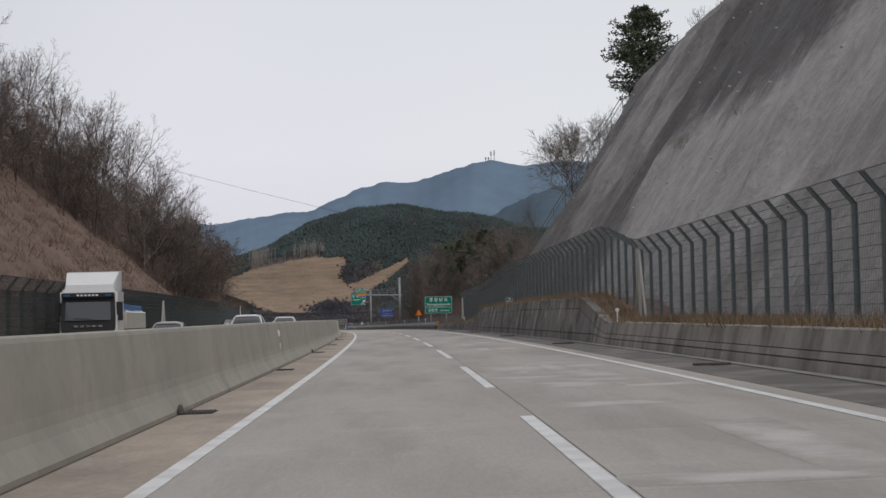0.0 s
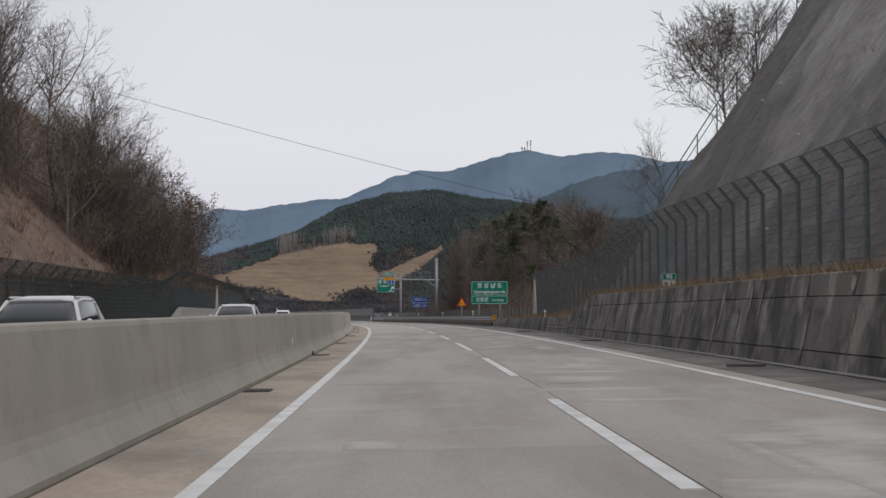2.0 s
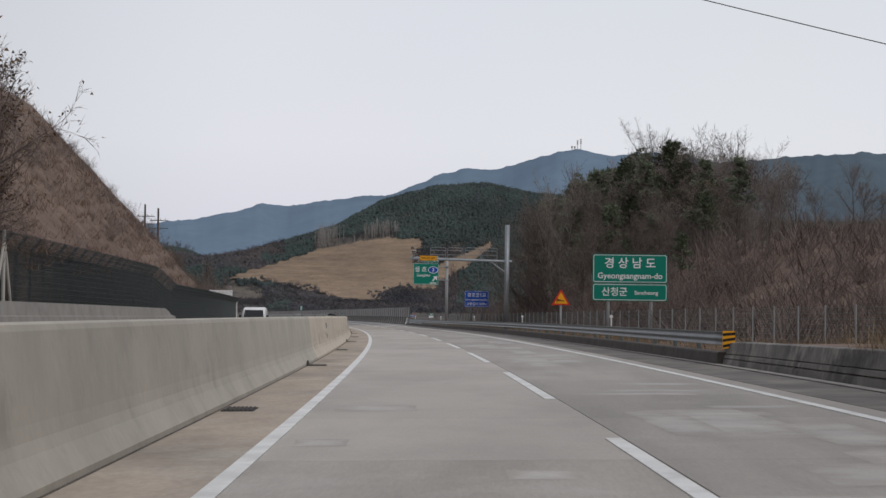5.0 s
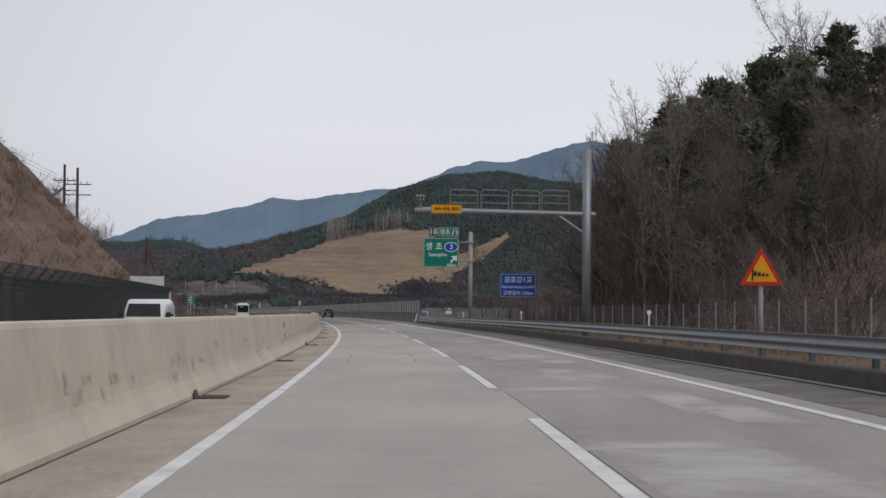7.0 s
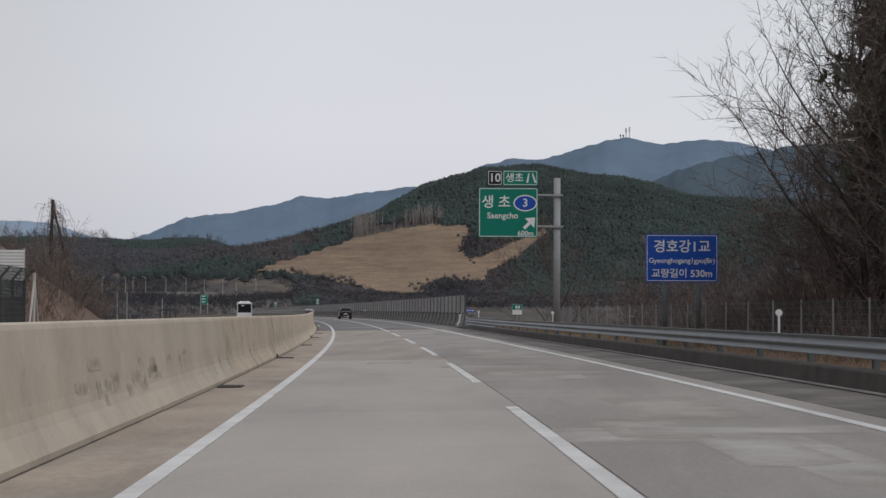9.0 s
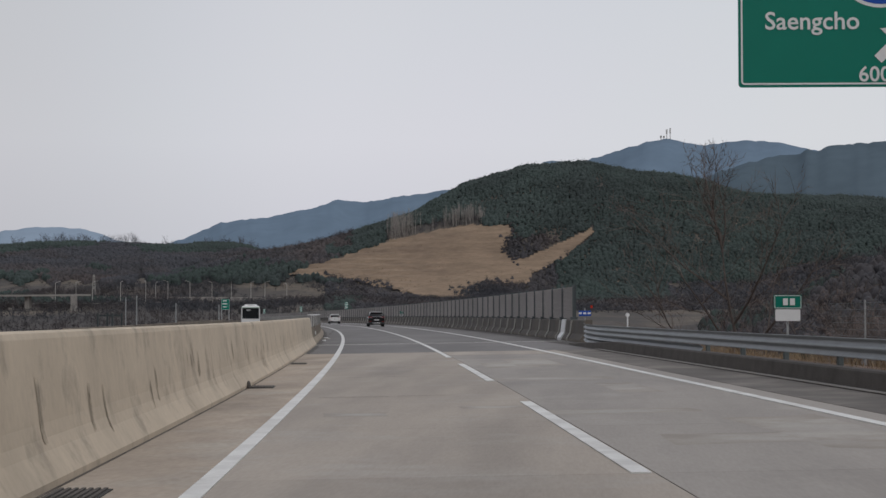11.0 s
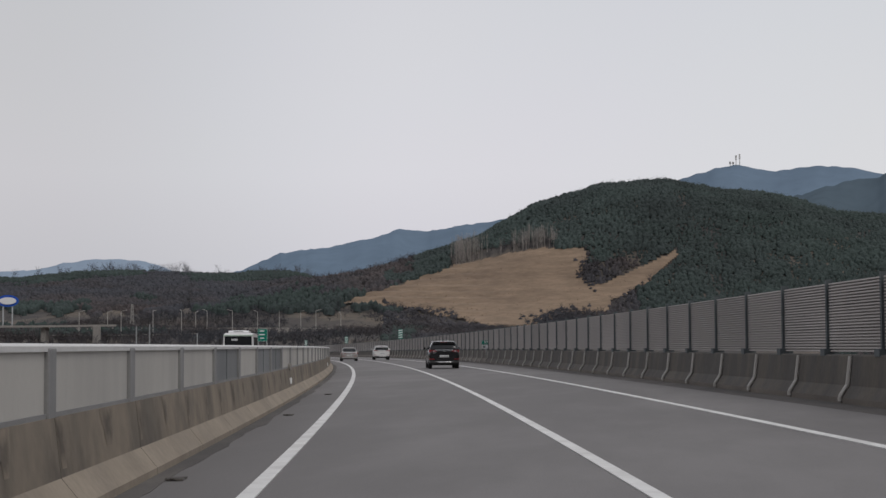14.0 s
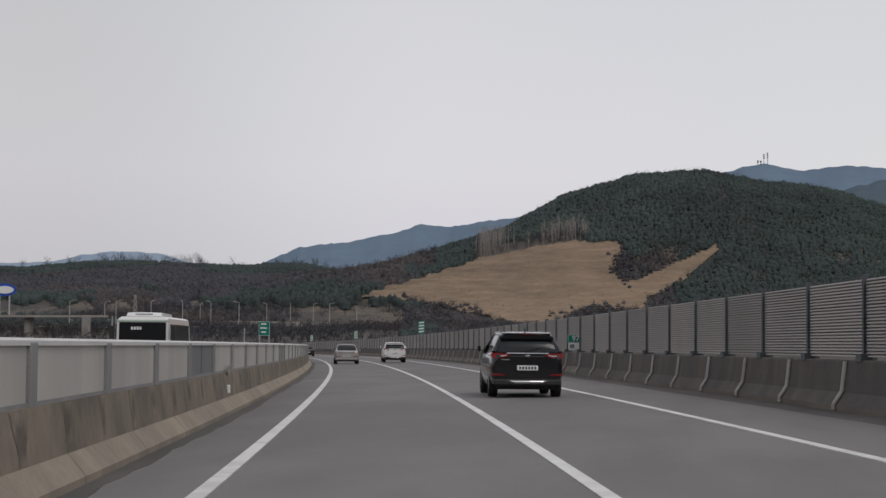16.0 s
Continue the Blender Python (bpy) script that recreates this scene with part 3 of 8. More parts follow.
stripe("gutter", -60, ABUT, 7.5, 7.75, 0.03, M["kerb"], road, "pale concrete gutter edge", 3)
# dust washed against the barrier and the parapet
rs = random.Random(61)


def ragged(name, s0, s1, inner, outer, wob, z, material, parent, label, step=0.9):
    """A flat strip with one straight and one wandering edge."""
    b_ = bmesh.new()
    prev_ = None
    n = int((s1 - s0) / step)
    for k in range(n + 1):
        s2 = s0 + (s1 - s0) * k / n
        e2 = outer + wob * noise.fractal(Vector((s2 * 0.25, inner, 0.7)), 0.7, 2.2, 4) + rs.uniform(-0.03, 0.03)
        row = [b_.verts.new(at(s2, inner, z)), b_.verts.new(at(s2, e2, z)), b_.verts.new(at(s2, e2, -0.004))]
        if prev_:
            for q in (0, 1):
                b_.faces.new((prev_[q], prev_[q + 1], row[q + 1], row[q]))
        prev_ = row
    return part(name, recalc(b_), material, parent, label)


ragged("dirt_strip", ABUT, BRIDGE_END - 6, 8.69, 8.1, 0.10, 0.006, M["deck_dirt"], deck, "dark dirt along the parapet foot")
ragged("dirt_strip", ABUT, BRIDGE_END - 6, -2.9, -2.68, 0.07, 0.006, M["deck_dirt"], deck, "dark dirt along the median parapet")
# painted lines
stripe("edge_line", -60, BRIDGE_END - 2, LINE_L - 0.085, LINE_L + 0.085, 0.012, M["paint"], road, "solid white line", 3)
stripe("edge_line", -60, BRIDGE_END - 2, LINE_R - 0.085, LINE_R + 0.085, 0.012, M["paint"], road, "solid white line", 3)
stripe("edge_line", -60, BRIDGE_END - 2, -4.7, -4.55, 0.012, M["paint"], road, "solid white line", 6)
stripe("edge_line", -60, BRIDGE_END - 2, -11.9, -11.75, 0.012, M["paint"], road, "solid white line", 6)
stripe("centre_line", 361.8, BRIDGE_END - 2, LINE_C - 0.08, LINE_C + 0.08, 0.012, M["paint"], road, "solid white line", 3)
for i in range(-3, 18):
    e_ = 20.7 + 19.68 * i
    stripe("lane_dash", e_ - 11.6, e_, LINE_C - 0.085, LINE_C + 0.085, 0.012, M["paint"], road, "", 3)
    stripe("lane_dash", e_ - 11.6, e_, -8.3, -8.15, 0.012, M["paint"], road, "", 6)

# median barrier
NJ = [(-2.86, -0.05), (-2.86, 0.07), (-2.93, 0.18), (-2.99, 0.28), (-3.03, 0.38), (-3.055, 0.5), (-3.08, 0.7), (-3.15, 1.2), (-3.17, 1.25), (-3.21, 1.27), (-3.33, 1.27), (-3.37, 1.25), (-3.39, 1.2), (-3.46, 0.7), (-3.5, 0.38), (-3.68, 0.07), (-3.68, -0.05)]
barrier = thing("median_barrier", "long grey cast concrete median barrier with stains", "barrier", "", "structure")
s_ = -60.0
while s_ < 387:
    e_ = min(s_ + (62.4 if s_ < 180 else 49.35), 387.4)
    if e_ - s_ > 0.2:
        b_ = sweep(bmesh.new(), s_, e_ - 0.012, NJ, 3)
        part("barrier_section", recalc(b_), M["barrier"] if s_ < 120 else (M["barrier_mid"] if s_ < 185 else (M["barrier_new"] if s_ < 282 else M["barrier_tan"])), barrier)
    s_ = e_

# right-hand wall
def wall_profile(s):
    h = shelf(s)
    b0 = lerp(s, [60, 68, 127, 137], [7.8, 7.72, 7.72, 7.8])
    lean = 0.10 + 0.16 * h
    g = min(0.45, h * 0.5)
    z1 = min(0.36, (h - g) * 0.6)
    f1 = b0 + lean * z1 / h
    pr = [(b0, -0.1), (f1 - 0.005, z1 - 0.03), (f1 + 0.045, z1 - 0.02), (f1 + 0.045, z1 - 0.005), (f1 + 0.002, z1 + 0.005), (b0 + lean * (h - g - 0.03) / h, h - g - 0.03), (b0 + lean * (h - g) / h + 0.05, h - g - 0.015), (b0 + lean * (h - g) / h + 0.01, h - g),
          (b0 + lean - 0.01, h - 0.02), (b0 + lean + 0.02, h), (b0 + lean + 0.32, h), (b0 + lean + 0.36, -0.1)]
    return pr


bm = sweep(bmesh.new(), -60, 62, wall_profile, 2.5)
retaining = structure("retaining_wall", recalc(bm), M["wall_low"], "low grey concrete retaining wall with a groove", "wall")
bm = sweep(bmesh.new(), 62, 183.4, wall_profile, 1.35)
stained_wall = structure("retaining_wall", recalc(bm), M["wall_dark"], "black-stained concrete retaining wall with a sloped end", "wall")
bm = sweep(bmesh.new(), 183.4, 378, lambda s: [(7.66, -0.1), (7.7, lerp(s, [366, 378], [0.30, 0.05])), (7.73, lerp(s, [366, 378], [0.33, 0.07])), (8.0, lerp(s, [366, 378], [0.33, 0.07])), (8.02, -0.1)], 3)
structure("kerb", recalc(bm), M["kerb_dark"], "dark dirty concrete kerb under the guard rail", "kerb")

# pale lime drips down the stained wall
drip_rnd = random.Random(77)
for k in range(60):
    c_ = drip_rnd.uniform(61, 172)
    h_ = shelf(c_)
    z1 = h_ * drip_rnd.choice((0.98, 0.98, 0.62))
    z0 = max(0.08, z1 - drip_rnd.uniform(0.2, 0.9) * h_)
    w_ = drip_rnd.uniform(0.05, 0.28)
    b_ = bmesh.new()
    lf, rt = [], []
    for i in range(9):
        z_ = z1 + (z0 - z1) * i / 8
        o_ = lerp(c_, [60, 68, 127, 137], [7.8, 7.72, 7.72, 7.8]) + (0.10 + 0.16 * h_) * z_ / h_ - 0.012
        wk = w_ * (1.0 - 0.75 * i / 8) * drip_rnd.uniform(0.55, 1.25)
        sh = drip_rnd.uniform(-0.02, 0.02)
        lf.append(b_.verts.new(at(c_ - wk + sh, o_, z_)))
        rt.append(b_.verts.new(at(c_ + wk + sh, o_, z_)))
    for i in range(8):
        b_.faces.new((lf[i], rt[i], rt[i + 1], lf[i + 1]))
    part("lime_drip", b_, M["drip"], stained_wall, "pale lime drip on the black stain")

# shotcrete face
bm = bmesh.new()
prev = None
for i in range(0, 236):
    s_ = -60 + i * 0.9
    col = []
    top = 30.0
    for j in range(0, 41):
        u = j / 40
        o_ = face_o(u * top)
        q = at(s_, o_, 0)
        lumps = noise.fractal(Vector((q.x * 0.05, q.y * 0.22, u * 2.0)), 0.8, 2.2, 5) * 0.55 + noise.fractal(Vector((q.y * 0.34, u * 2.6, 3.0)), 0.8, 2.2, 4) * 0.30 + noise.fractal(Vector((q.x * 0.3, q.y * 0.7, u * 9)), 0.8, 2.2, 3) * 0.10
        end = ease((s_ - cut_end(o_) + 2 * noise.noise(Vector((u * 7, 0, 0)))) / 10)
        z_ = shelf(min(s_, 130)) - 0.3 + u * top + lumps * 0.7 - end * (2.5 + 14 * u)
        col.append(bm.verts.new((*at(s_, o_ - lumps * 0.6 + end * 3.0).xy, at(s_, 11).z + z_)))
    if prev:
        for u in range(40):
            f = bm.faces.new((prev[u], prev[u + 1], col[u + 1], col[u]))
            f.smooth = True
    prev = col
bmesh.ops.recalc_face_normals(bm, faces=bm.faces[:])
slope = structure("shotcrete_slope", bm, M["shotcrete"], "steep rough grey shotcrete rock face with dark streaks", "rock slope")

# ---------------------------------------------------------------- left carriageway, bridge details
stripe("far_carriageway", -60, ABUT, -14.2, -3.6, 0.0, M["slab"], road, "pale concrete opposite carriageway", 6)
for s_ in (DECK - 0.42, DECK + 0.24):
    stripe("joint_steel", s_, s_ + 0.2, -2.9, 8.7, 0.01, M["panel_pale"], deck, "pale concrete edge of the expansion joint", 1)
bm = bmesh.new()
for i in range(76):
    o_ = -2.85 + i * 0.15
    sweep(bm, DECK - 0.2, DECK + 0.22, [(o_, 0.012), (o_ + 0.07, 0.012), (o_ + 0.07, 0.0), (o_, 0.0)], 1)
part("joint_teeth", bm, M["steel"], deck, "steel comb of the expansion joint")
stripe("transition_slab", ABUT - 4.5, ABUT - 0.05, LINE_C + 0.15, 6.1, 0.004, M["slab_old"], road, "brownish concrete strip before the bridge", 3)

# bridge parapet on the right: precast units, dark, with pale joint pipes
RP = [(8.7, -0.05), (8.7, 0.12), (8.86, 0.36), (8.93, 0.95), (8.96, 0.98), (9.22, 0.98), (9.25, 0.95), (9.25, -0.05)]
parapet_r = thing("bridge_parapet", "dark weathered concrete bridge parapet in units", "parapet", "", "structure")
s_ = DECK - 4.16
k_ = 0
while s_ < BRIDGE_END - 6:
    b_ = sweep(bmesh.new(), s_, s_ + 4.12, RP, 4.2)
    recalc(b_)
    for f in b_.faces:
        if min(v.co.z for v in f.verts) < at(s_, 8.7).z + 0.1 and f.normal.z > -0.3 and len(f.verts) == 4 and max(v.co.z for v in f.verts) < at(s_, 8.7).z + 0.45:
            f.material_index = 1
    part("parapet_unit", b_, [M["parapet_dark"], M["parapet_foot"]], parapet_r)
    if k_ < 60:
        b_ = bmesh.new()
        for (o0, z0), (o1, z1) in (((8.66, 0.05), (8.66, 0.14)), ((8.66, 0.14), (8.82, 0.38)), ((8.82, 0.38), (8.89, 0.95))):
            rod(b_, at(s_ + 4.16, o0, z0), at(s_ + 4.16, o1, z1), 0.042, n=6)
        part("joint_pipe", b_, M["panel_pale"], parapet_r, "pale pipe over the joint")
    s_ += 4.2
    k_ += 1
b_ = sweep(bmesh.new(), DECK + 2.2, DECK + 3.6, [(8.655, 0.0), (8.655, 0.14), (8.815, 0.38), (8.885, 0.97), (8.96, 0.99), (9.0, 0.9), (8.86, 0.3)], 2)
part("white_mark", recalc(b_), M["white"], parapet_r, "white painted end of the parapet")

stripe("deck_edge", DECK + 0.4, 600, 7.95, 8.69, 0.005, M["deck_dirt"], deck, "band of dark dirt along the parapet foot", 4)
stripe("deck_edge", ABUT, DECK - 0.4, 7.6, 8.69, 0.005, M["deck_dirt"], deck, "band of dark dirt at the deck end", 4)

# median parapet on the bridge
MP = [(-2.9, -0.05), (-2.9, 0.08), (-3.08, 0.30), (-3.14, 0.80), (-3.34, 0.80), (-3.4, 0.30), (-3.58, 0.08), (-3.58, -0.05)]
parapet_m = thing("bridge_median_parapet", "stained brown concrete median parapet on the bridge", "parapet", "", "structure")
stain_rnd = random.Random(14)
s_ = 387.6
while s_ < BRIDGE_END - 6:
    b_ = sweep(bmesh.new(), s_, s_ + 4.18, MP, 4.2)
    recalc(b_)
    for f in b_.faces:
        if len(f.verts) == 4 and max(v.co.z for v in f.verts) < at(s_, -3.2).z + 0.42 and f.normal.z > -0.2:
            f.material_index = 1
    part("parapet_unit", b_, [M["parapet"], M["parapet_pale"]], parapet_m)
    if s_ < 560:
        for ds in (0.0, 2.1):  # water stains running down at the joints
            w_, dn = stain_rnd.uniform(0.12, 0.36), stain_rnd.uniform(0.32, 0.45)
            c_ = s_ + ds + stain_rnd.uniform(-0.05, 0.3)
            b_ = bmesh.new()
            lf, rt = [], []
            for k in range(7):
                u = k / 6
                z_ = 0.795 - (0.795 - dn) * u
                o_ = -3.14 + (0.80 - z_) * 0.12 + 0.003
                lf.append(b_.verts.new(at(c_ - w_ * (1 - 0.6 * u) + stain_rnd.uniform(-0.03, 0.03), o_, z_)))
                rt.append(b_.verts.new(at(c_ + w_ * (1 - 0.6 * u) + stain_rnd.uniform(-0.03, 0.03), o_, z_)))
            for k in range(6):
                b_.faces.new((lf[k], lf[k + 1], rt[k + 1], rt[k]))
            part("stain_streak", b_, M["stain"], parapet_m, "dark water stain")
    s_ += 4.2
# outer parapet of the opposite carriageway
b_ = sweep(bmesh.new(), 387, BRIDGE_END - 6, [(-14.3, 0), (-14.2, 0.95), (-14.5, 0.95), (-14.55, -0.1)], 6)
structure("outer_parapet", recalc(b_), M["parapet"], "weathered parapet of the far carriageway", "parapet")
# piers
for s_ in range(430, 840, 50):
    p = at(s_, -2.5, -2.0)
    b_ = bmesh.new()
    box(b_, -8, 8, -1.1, 1.1, -1.8, 0.3)
    box(b_, -3.0, 3.0, -1.0, 1.0, -20, -1.8)
    pier = structure("bridge_pier", bevel(b_, 0.15), M["kerb"], "concrete bridge pier with a crosshead", "bridge pier")
    pier.matrix_world = frame_at(s_, -2.5, -2.0)


# drain grates and blocks at the barrier foot
def drain(s, big):
    ob = thing("drain_grate", "rusty steel drain grate at the barrier foot", "drain", "drains along the barrier", "", frame_at(s, -2.58, 0.01))
    b_ = bmesh.new()
    box(b_, -0.22, 0.22, -0.42, 0.42, -0.02, 0.006)
    part("frame", b_, M["joint"], ob)
    for i in range(7):
        b_ = bmesh.new()
        box(b_, -0.19 + i * 0.058, -0.16 + i * 0.058, -0.39, 0.39, 0.006, 0.02)
        part("bar", b_, M["kerb_dark"], ob)
    if big:
        b_ = bmesh.new()
        vs = box(b_, -0.27, -0.19, -0.5, -0.28, 0.0, 0.14)
        for v in vs[4:]:
            v.co.x = -0.255 + (v.co.x + 0.23) * 0.4
            v.co.y *= 0.9
        bevel(b_, 0.02)
        part("mud_clump", b_, M["kerb_dark"], ob, "dark clump of mud and leaves")
    return ob


for i, s_ in enumerate((24.5, 43.6, 65.1, 84, 105.7, 123.8, 144, 164, 184, 203.4, 223.5, 242.8, 264.9, 284, 303.5, 323, 342.5, 358)):
    drain(s_, i % 2 == 0)

# round and square reflectors on the barrier
for s_ in (395.6, 440.2, 485):
    ob = thing("reflector", "round pale reflector on the median parapet", "reflector", "reflectors on the barrier", "", frame_at(s_, -3.1, 0.84))
    b_ = bmesh.new()
    rod(b_, (-0.04, 0, 0), (0.02, -0.01, 0), 0.10, n=14)
    part("disc", b_, M["kerb"], ob)
    ob = thing("reflector", "square white plate on the median parapet", "reflector", "reflectors on the barrier", "", frame_at(s_, -3.085, 0.46))
    b_ = bmesh.new()
    box(b_, -0.03, 0.03, -0.09, 0.09, -0.08, 0.08)
    part("plate", bevel(b_, 0.008), M["white"], ob)
ob = thing("hubcap", "scuffed grey hubcap lying by the parapet", "debris", "", "", frame_at(403.9, -2.62, 0.006))
b_ = bmesh.new()
rod(b_, (0, 0, 0), (0, 0, 0.07), 0.24, 0.2, n=18)
part("rim", b_, M["kerb"], ob)
b_ = bmesh.new()
rod(b_, (0, 0, 0.07), (0, 0, 0.09), 0.15, 0.1, n=14)
part("dome", b_, M["white"], ob)
for s_, o_, pale in ((397.3, -2.66, True), (442.2, -2.13, False), (412, -2.6, False), (428, -2.45, False)):
    ob = thing("debris", "small crushed pale wrapper by the parapet" if pale else "dark scrap lying by the parapet", "debris", "", "", frame_at(s_, o_, 0.006))
    b_ = bmesh.new()
    box(b_, -0.09, 0.09, -0.12, 0.12, 0, 0.08 if pale else 0.03)
    bmesh.ops.subdivide_edges(b_, edges=b_.edges[:], cuts=2, use_grid_fill=True)
    for v in b_.verts:
        v.co += Vector((noise.noise(v.co * 9), noise.noise(v.co * 9 + Vector((4, 0, 0))), 0)) * 0.05
        v.co.z *= 0.6 + 0.5 * abs(noise.noise(v.co * 7))
    part("scrap", b_, M["white"] if pale else M["kerb_dark"], ob)
for s_ in (48.8, 99.5, 150.1, 200.8, 251.4):
    for z_, w_ in ((0.93, 0.105), (0.56, 0.085)):
        if s_ == 99.5 and z_ > 0.9:
            continue
        ob = thing("reflector", "pale reflector plate on the barrier face", "reflector", "reflectors on the barrier", "", frame_at(s_, -3.13 if z_ > 0.9 else -3.085, z_))
        b_ = bmesh.new()
        if z_ > 0.9:
            rod(b_, (0, 0, 0), (0.035, -0.01, 0), w_, n=16)
        else:
            box(b_, 0, 0.04, -w_, w_, -w_, w_)
        part("plate", b_, M["white"] if s_ < 120 else M["kerb"], ob)

# ---------------------------------------------------------------- rockfall fences
def fence_post_mesh(side):
    """Rolled steel post whose head leans over the road; side is the way towards the road in x."""
    b_ = bmesh.new()
    for x0, x1, w in ((-0.055, -0.04, 0.05), (0.04, 0.055, 0.05), (-0.04, 0.04, 0.006)):
        box(b_, x0, x1, -w, w, -0.4, 2.35)
    k = 0.42 * side
    for dx0, dx1, w in ((-0.055, -0.04, 0.05), (0.04, 0.055, 0.05), (-0.04, 0.04, 0.006)):
        vs = box(b_, dx0, dx1, -w, w, 2.35, 2.85)
        for v in vs[4:]:
            v.co.x += k
    return b_


def fence_panel_mesh(side, bay, uprights=13):
    b_ = bmesh.new()
    for i in range(11):
        z_ = 0.1 + i * 0.225
        rod(b_, (0.07 * side, 0, z_), (0.07 * side, bay, z_), 0.007, n=3, caps=False)
    for i in range(uprights):
        y_ = bay * (i + 0.5) / uprights
        rod(b_, (0.07 * side, y_, 0.02), (0.07 * side, y_, 2.36), 0.004 if uprights < 30 else 0.006, n=3, caps=False)
        rod(b_, (0.07 * side, y_, 2.36), (0.07 * side + 0.42 * side, y_, 2.86), 0.0035, n=3, caps=False)
    for i in range(3):
        u = (i + 0.5) / 2.6
        rod(b_, (0.07 * side + 0.42 * side * u, 0, 2.36 + 0.5 * u), (0.07 * side + 0.42 * side * u, bay, 2.36 + 0.5 * u), 0.010, n=3, caps=False)
    return b_


def shared_mesh(name, b_, material):
    me = bpy.data.meshes.new(name)
    b_.to_mesh(me)
    b_.free()
    me.materials.append(material)
    return me


def put(name, me, parent, m):
    ob = new(name, me)
    ob.parent = parent
    ob.matrix_world = m
    return ob


def bay_frame(s, o, z, s2, o2, z2):
    """Pose at one post, y towards the next, z kept upright by shear-free turning."""
    a, b = at(s, o, z), at(s2, o2, z2)
    d = b - a
    yaw = math.atan2(-d.x, d.y)
    tilt = math.atan2(d.z, math.hypot(d.x, d.y))
    return Matrix.Translation(a) @ Euler((tilt, 0, yaw)).to_matrix().to_4x4()


def rock_fence(name, label, s0, s1, bay, off, base, side, dark):
    ob = thing(name, label, "fence", "", "")
    pm = shared_mesh("post", fence_post_mesh(side), M["fence"] if not dark else M["fence_mid"])
    wm = shared_mesh("mesh_panel", fence_panel_mesh(side, bay, 44 if dark else 18), M["fence"] if not dark else M["fence_dark"])
    s = s0
    while s < s1:
        p = at(s, off(s), base(s))
        put("post", pm, ob, pose(p.x, p.y, p.z, 0, 0, math.degrees(course(s)[3])))
        if s + bay <= s1 + 0.1:
            put("mesh_panel", wm, ob, bay_frame(s, off(s), base(s), s + bay, off(s + bay), base(s + bay)))
        s += bay
    return ob


def base_right(s):
    return lerp(s, [-60, 60, 68, 122, 138, 168], [0.85, 0.88, 1.9, 1.87, 1.05, 0.72])


right_fence = rock_fence("rockfall_fence", "tall grey-green steel rockfall fence with leaning heads", -31, 168, 2.0,
                         lambda s: 9.6, base_right, -1, False)
left_fence = rock_fence("rockfall_fence", "tall dark steel rockfall fence below the brown slope", 3, 327.5, 2.5,
                        lambda s: -14.75, lambda s: lerp(s, [0, 158, 168, 240, 250, 330], [0.55, 0.6, 1.5, 1.4, 0.55, 0.5]), 1, True)
# end braces
for s_, o_, z_ in ((61, 9.5, 0.9), (168, 9.5, 0.75), (113, -14.62, 0.75), (200.5, -14.62, 1.7), (327.5, -14.7, 0.55)):
    b_ = bmesh.new()
    rod(b_, at(s_, o_, z_ - 0.2), at(s_, o_, z_ + 2.7), 0.07, n=8)
    rod(b_, at(s_ + 1.3, o_, z_ - 0.2), at(s_ + 0.05, o_, z_ + 2.3), 0.06, n=8)
    rod(b_, at(s_ - 1.3, o_, z_ - 0.2), at(s_ - 0.05, o_, z_ + 2.3), 0.05, n=8)
    part("end_brace", b_, M["panel_pale"], right_fence if o_ > 0 else left_fence, "pale galvanised end brace")

# low wall under the left fence
bm = sweep(bmesh.new(), 163, 247, lambda s: [(-13.85, -0.1), (-14.0, min(1.3, lerp(s, [163, 168], [0.9, 1.3]))), (-14.06, min(1.33, lerp(s, [163, 168], [0.92, 1.33]))), (-14.12, lerp(s, [163, 168, 243, 247], [1.0, 1.86, 1.8, 1.2])),
                                             (-14.5, lerp(s, [163, 168, 243, 247], [1.0, 1.88, 1.82, 1.2])), (-14.6, -0.1)], 1.5)
structure("retaining_wall", recalc(bm), M["kerb"], "pale low retaining wall with a ledge", "wall")
bm = sweep(bmesh.new(), -60, 387, [(-14.05, -0.1), (-14.05, 0.16), (-14.35, 0.16), (-14.35, -0.1)], 6)
structure("kerb", recalc(bm), M["kerb"], "pale kerb of the opposite carriageway", "kerb")

# ribbed white panel at the end of the left fence
ob = thing("ribbed_screen", "pale ribbed metal screen beyond the dark fence", "screen", "", "", frame_at(327.8, -15.2, 0))
b_ = bmesh.new()
n_ = 15
for i in range(n_):
    z_ = 2.2 + i * 0.14
    vs = box(b_, -2.6, 0, -0.03, 0.03, z_, z_ + 0.115)
part("ribs", b_, M["white"], ob)
b_ = bmesh.new()
for x_ in (-2.5, -0.9, -0.04):
    box(b_, x_ - 0.05, x_ + 0.05, 0.03, 0.13, 0.2, 4.35)
part("posts", b_, M["post"], ob)

# low wire fence at the foot of the wood
wire_fence = thing("wire_fence", "low wire fence with pale posts before the wood", "fence")
pm = bmesh.new()
rod(pm, (0, 0, -0.3), (0, 0, 1.5), 0.024, n=6)
pm = shared_mesh("post", pm, M["post"])
wm = bmesh.new()
for i in range(9):
    rod(wm, (0, 0, 0.15 + i * 0.16), (0, 3.0, 0.15 + i * 0.16), 0.006, n=3, caps=False)
for i in range(16):
    rod(wm, (0, i * 0.19, 0.1), (0, i * 0.19, 1.45), 0.004, n=3, caps=False)
wm = shared_mesh("wire_mesh", wm, M["fence"])
s_ = 172.0
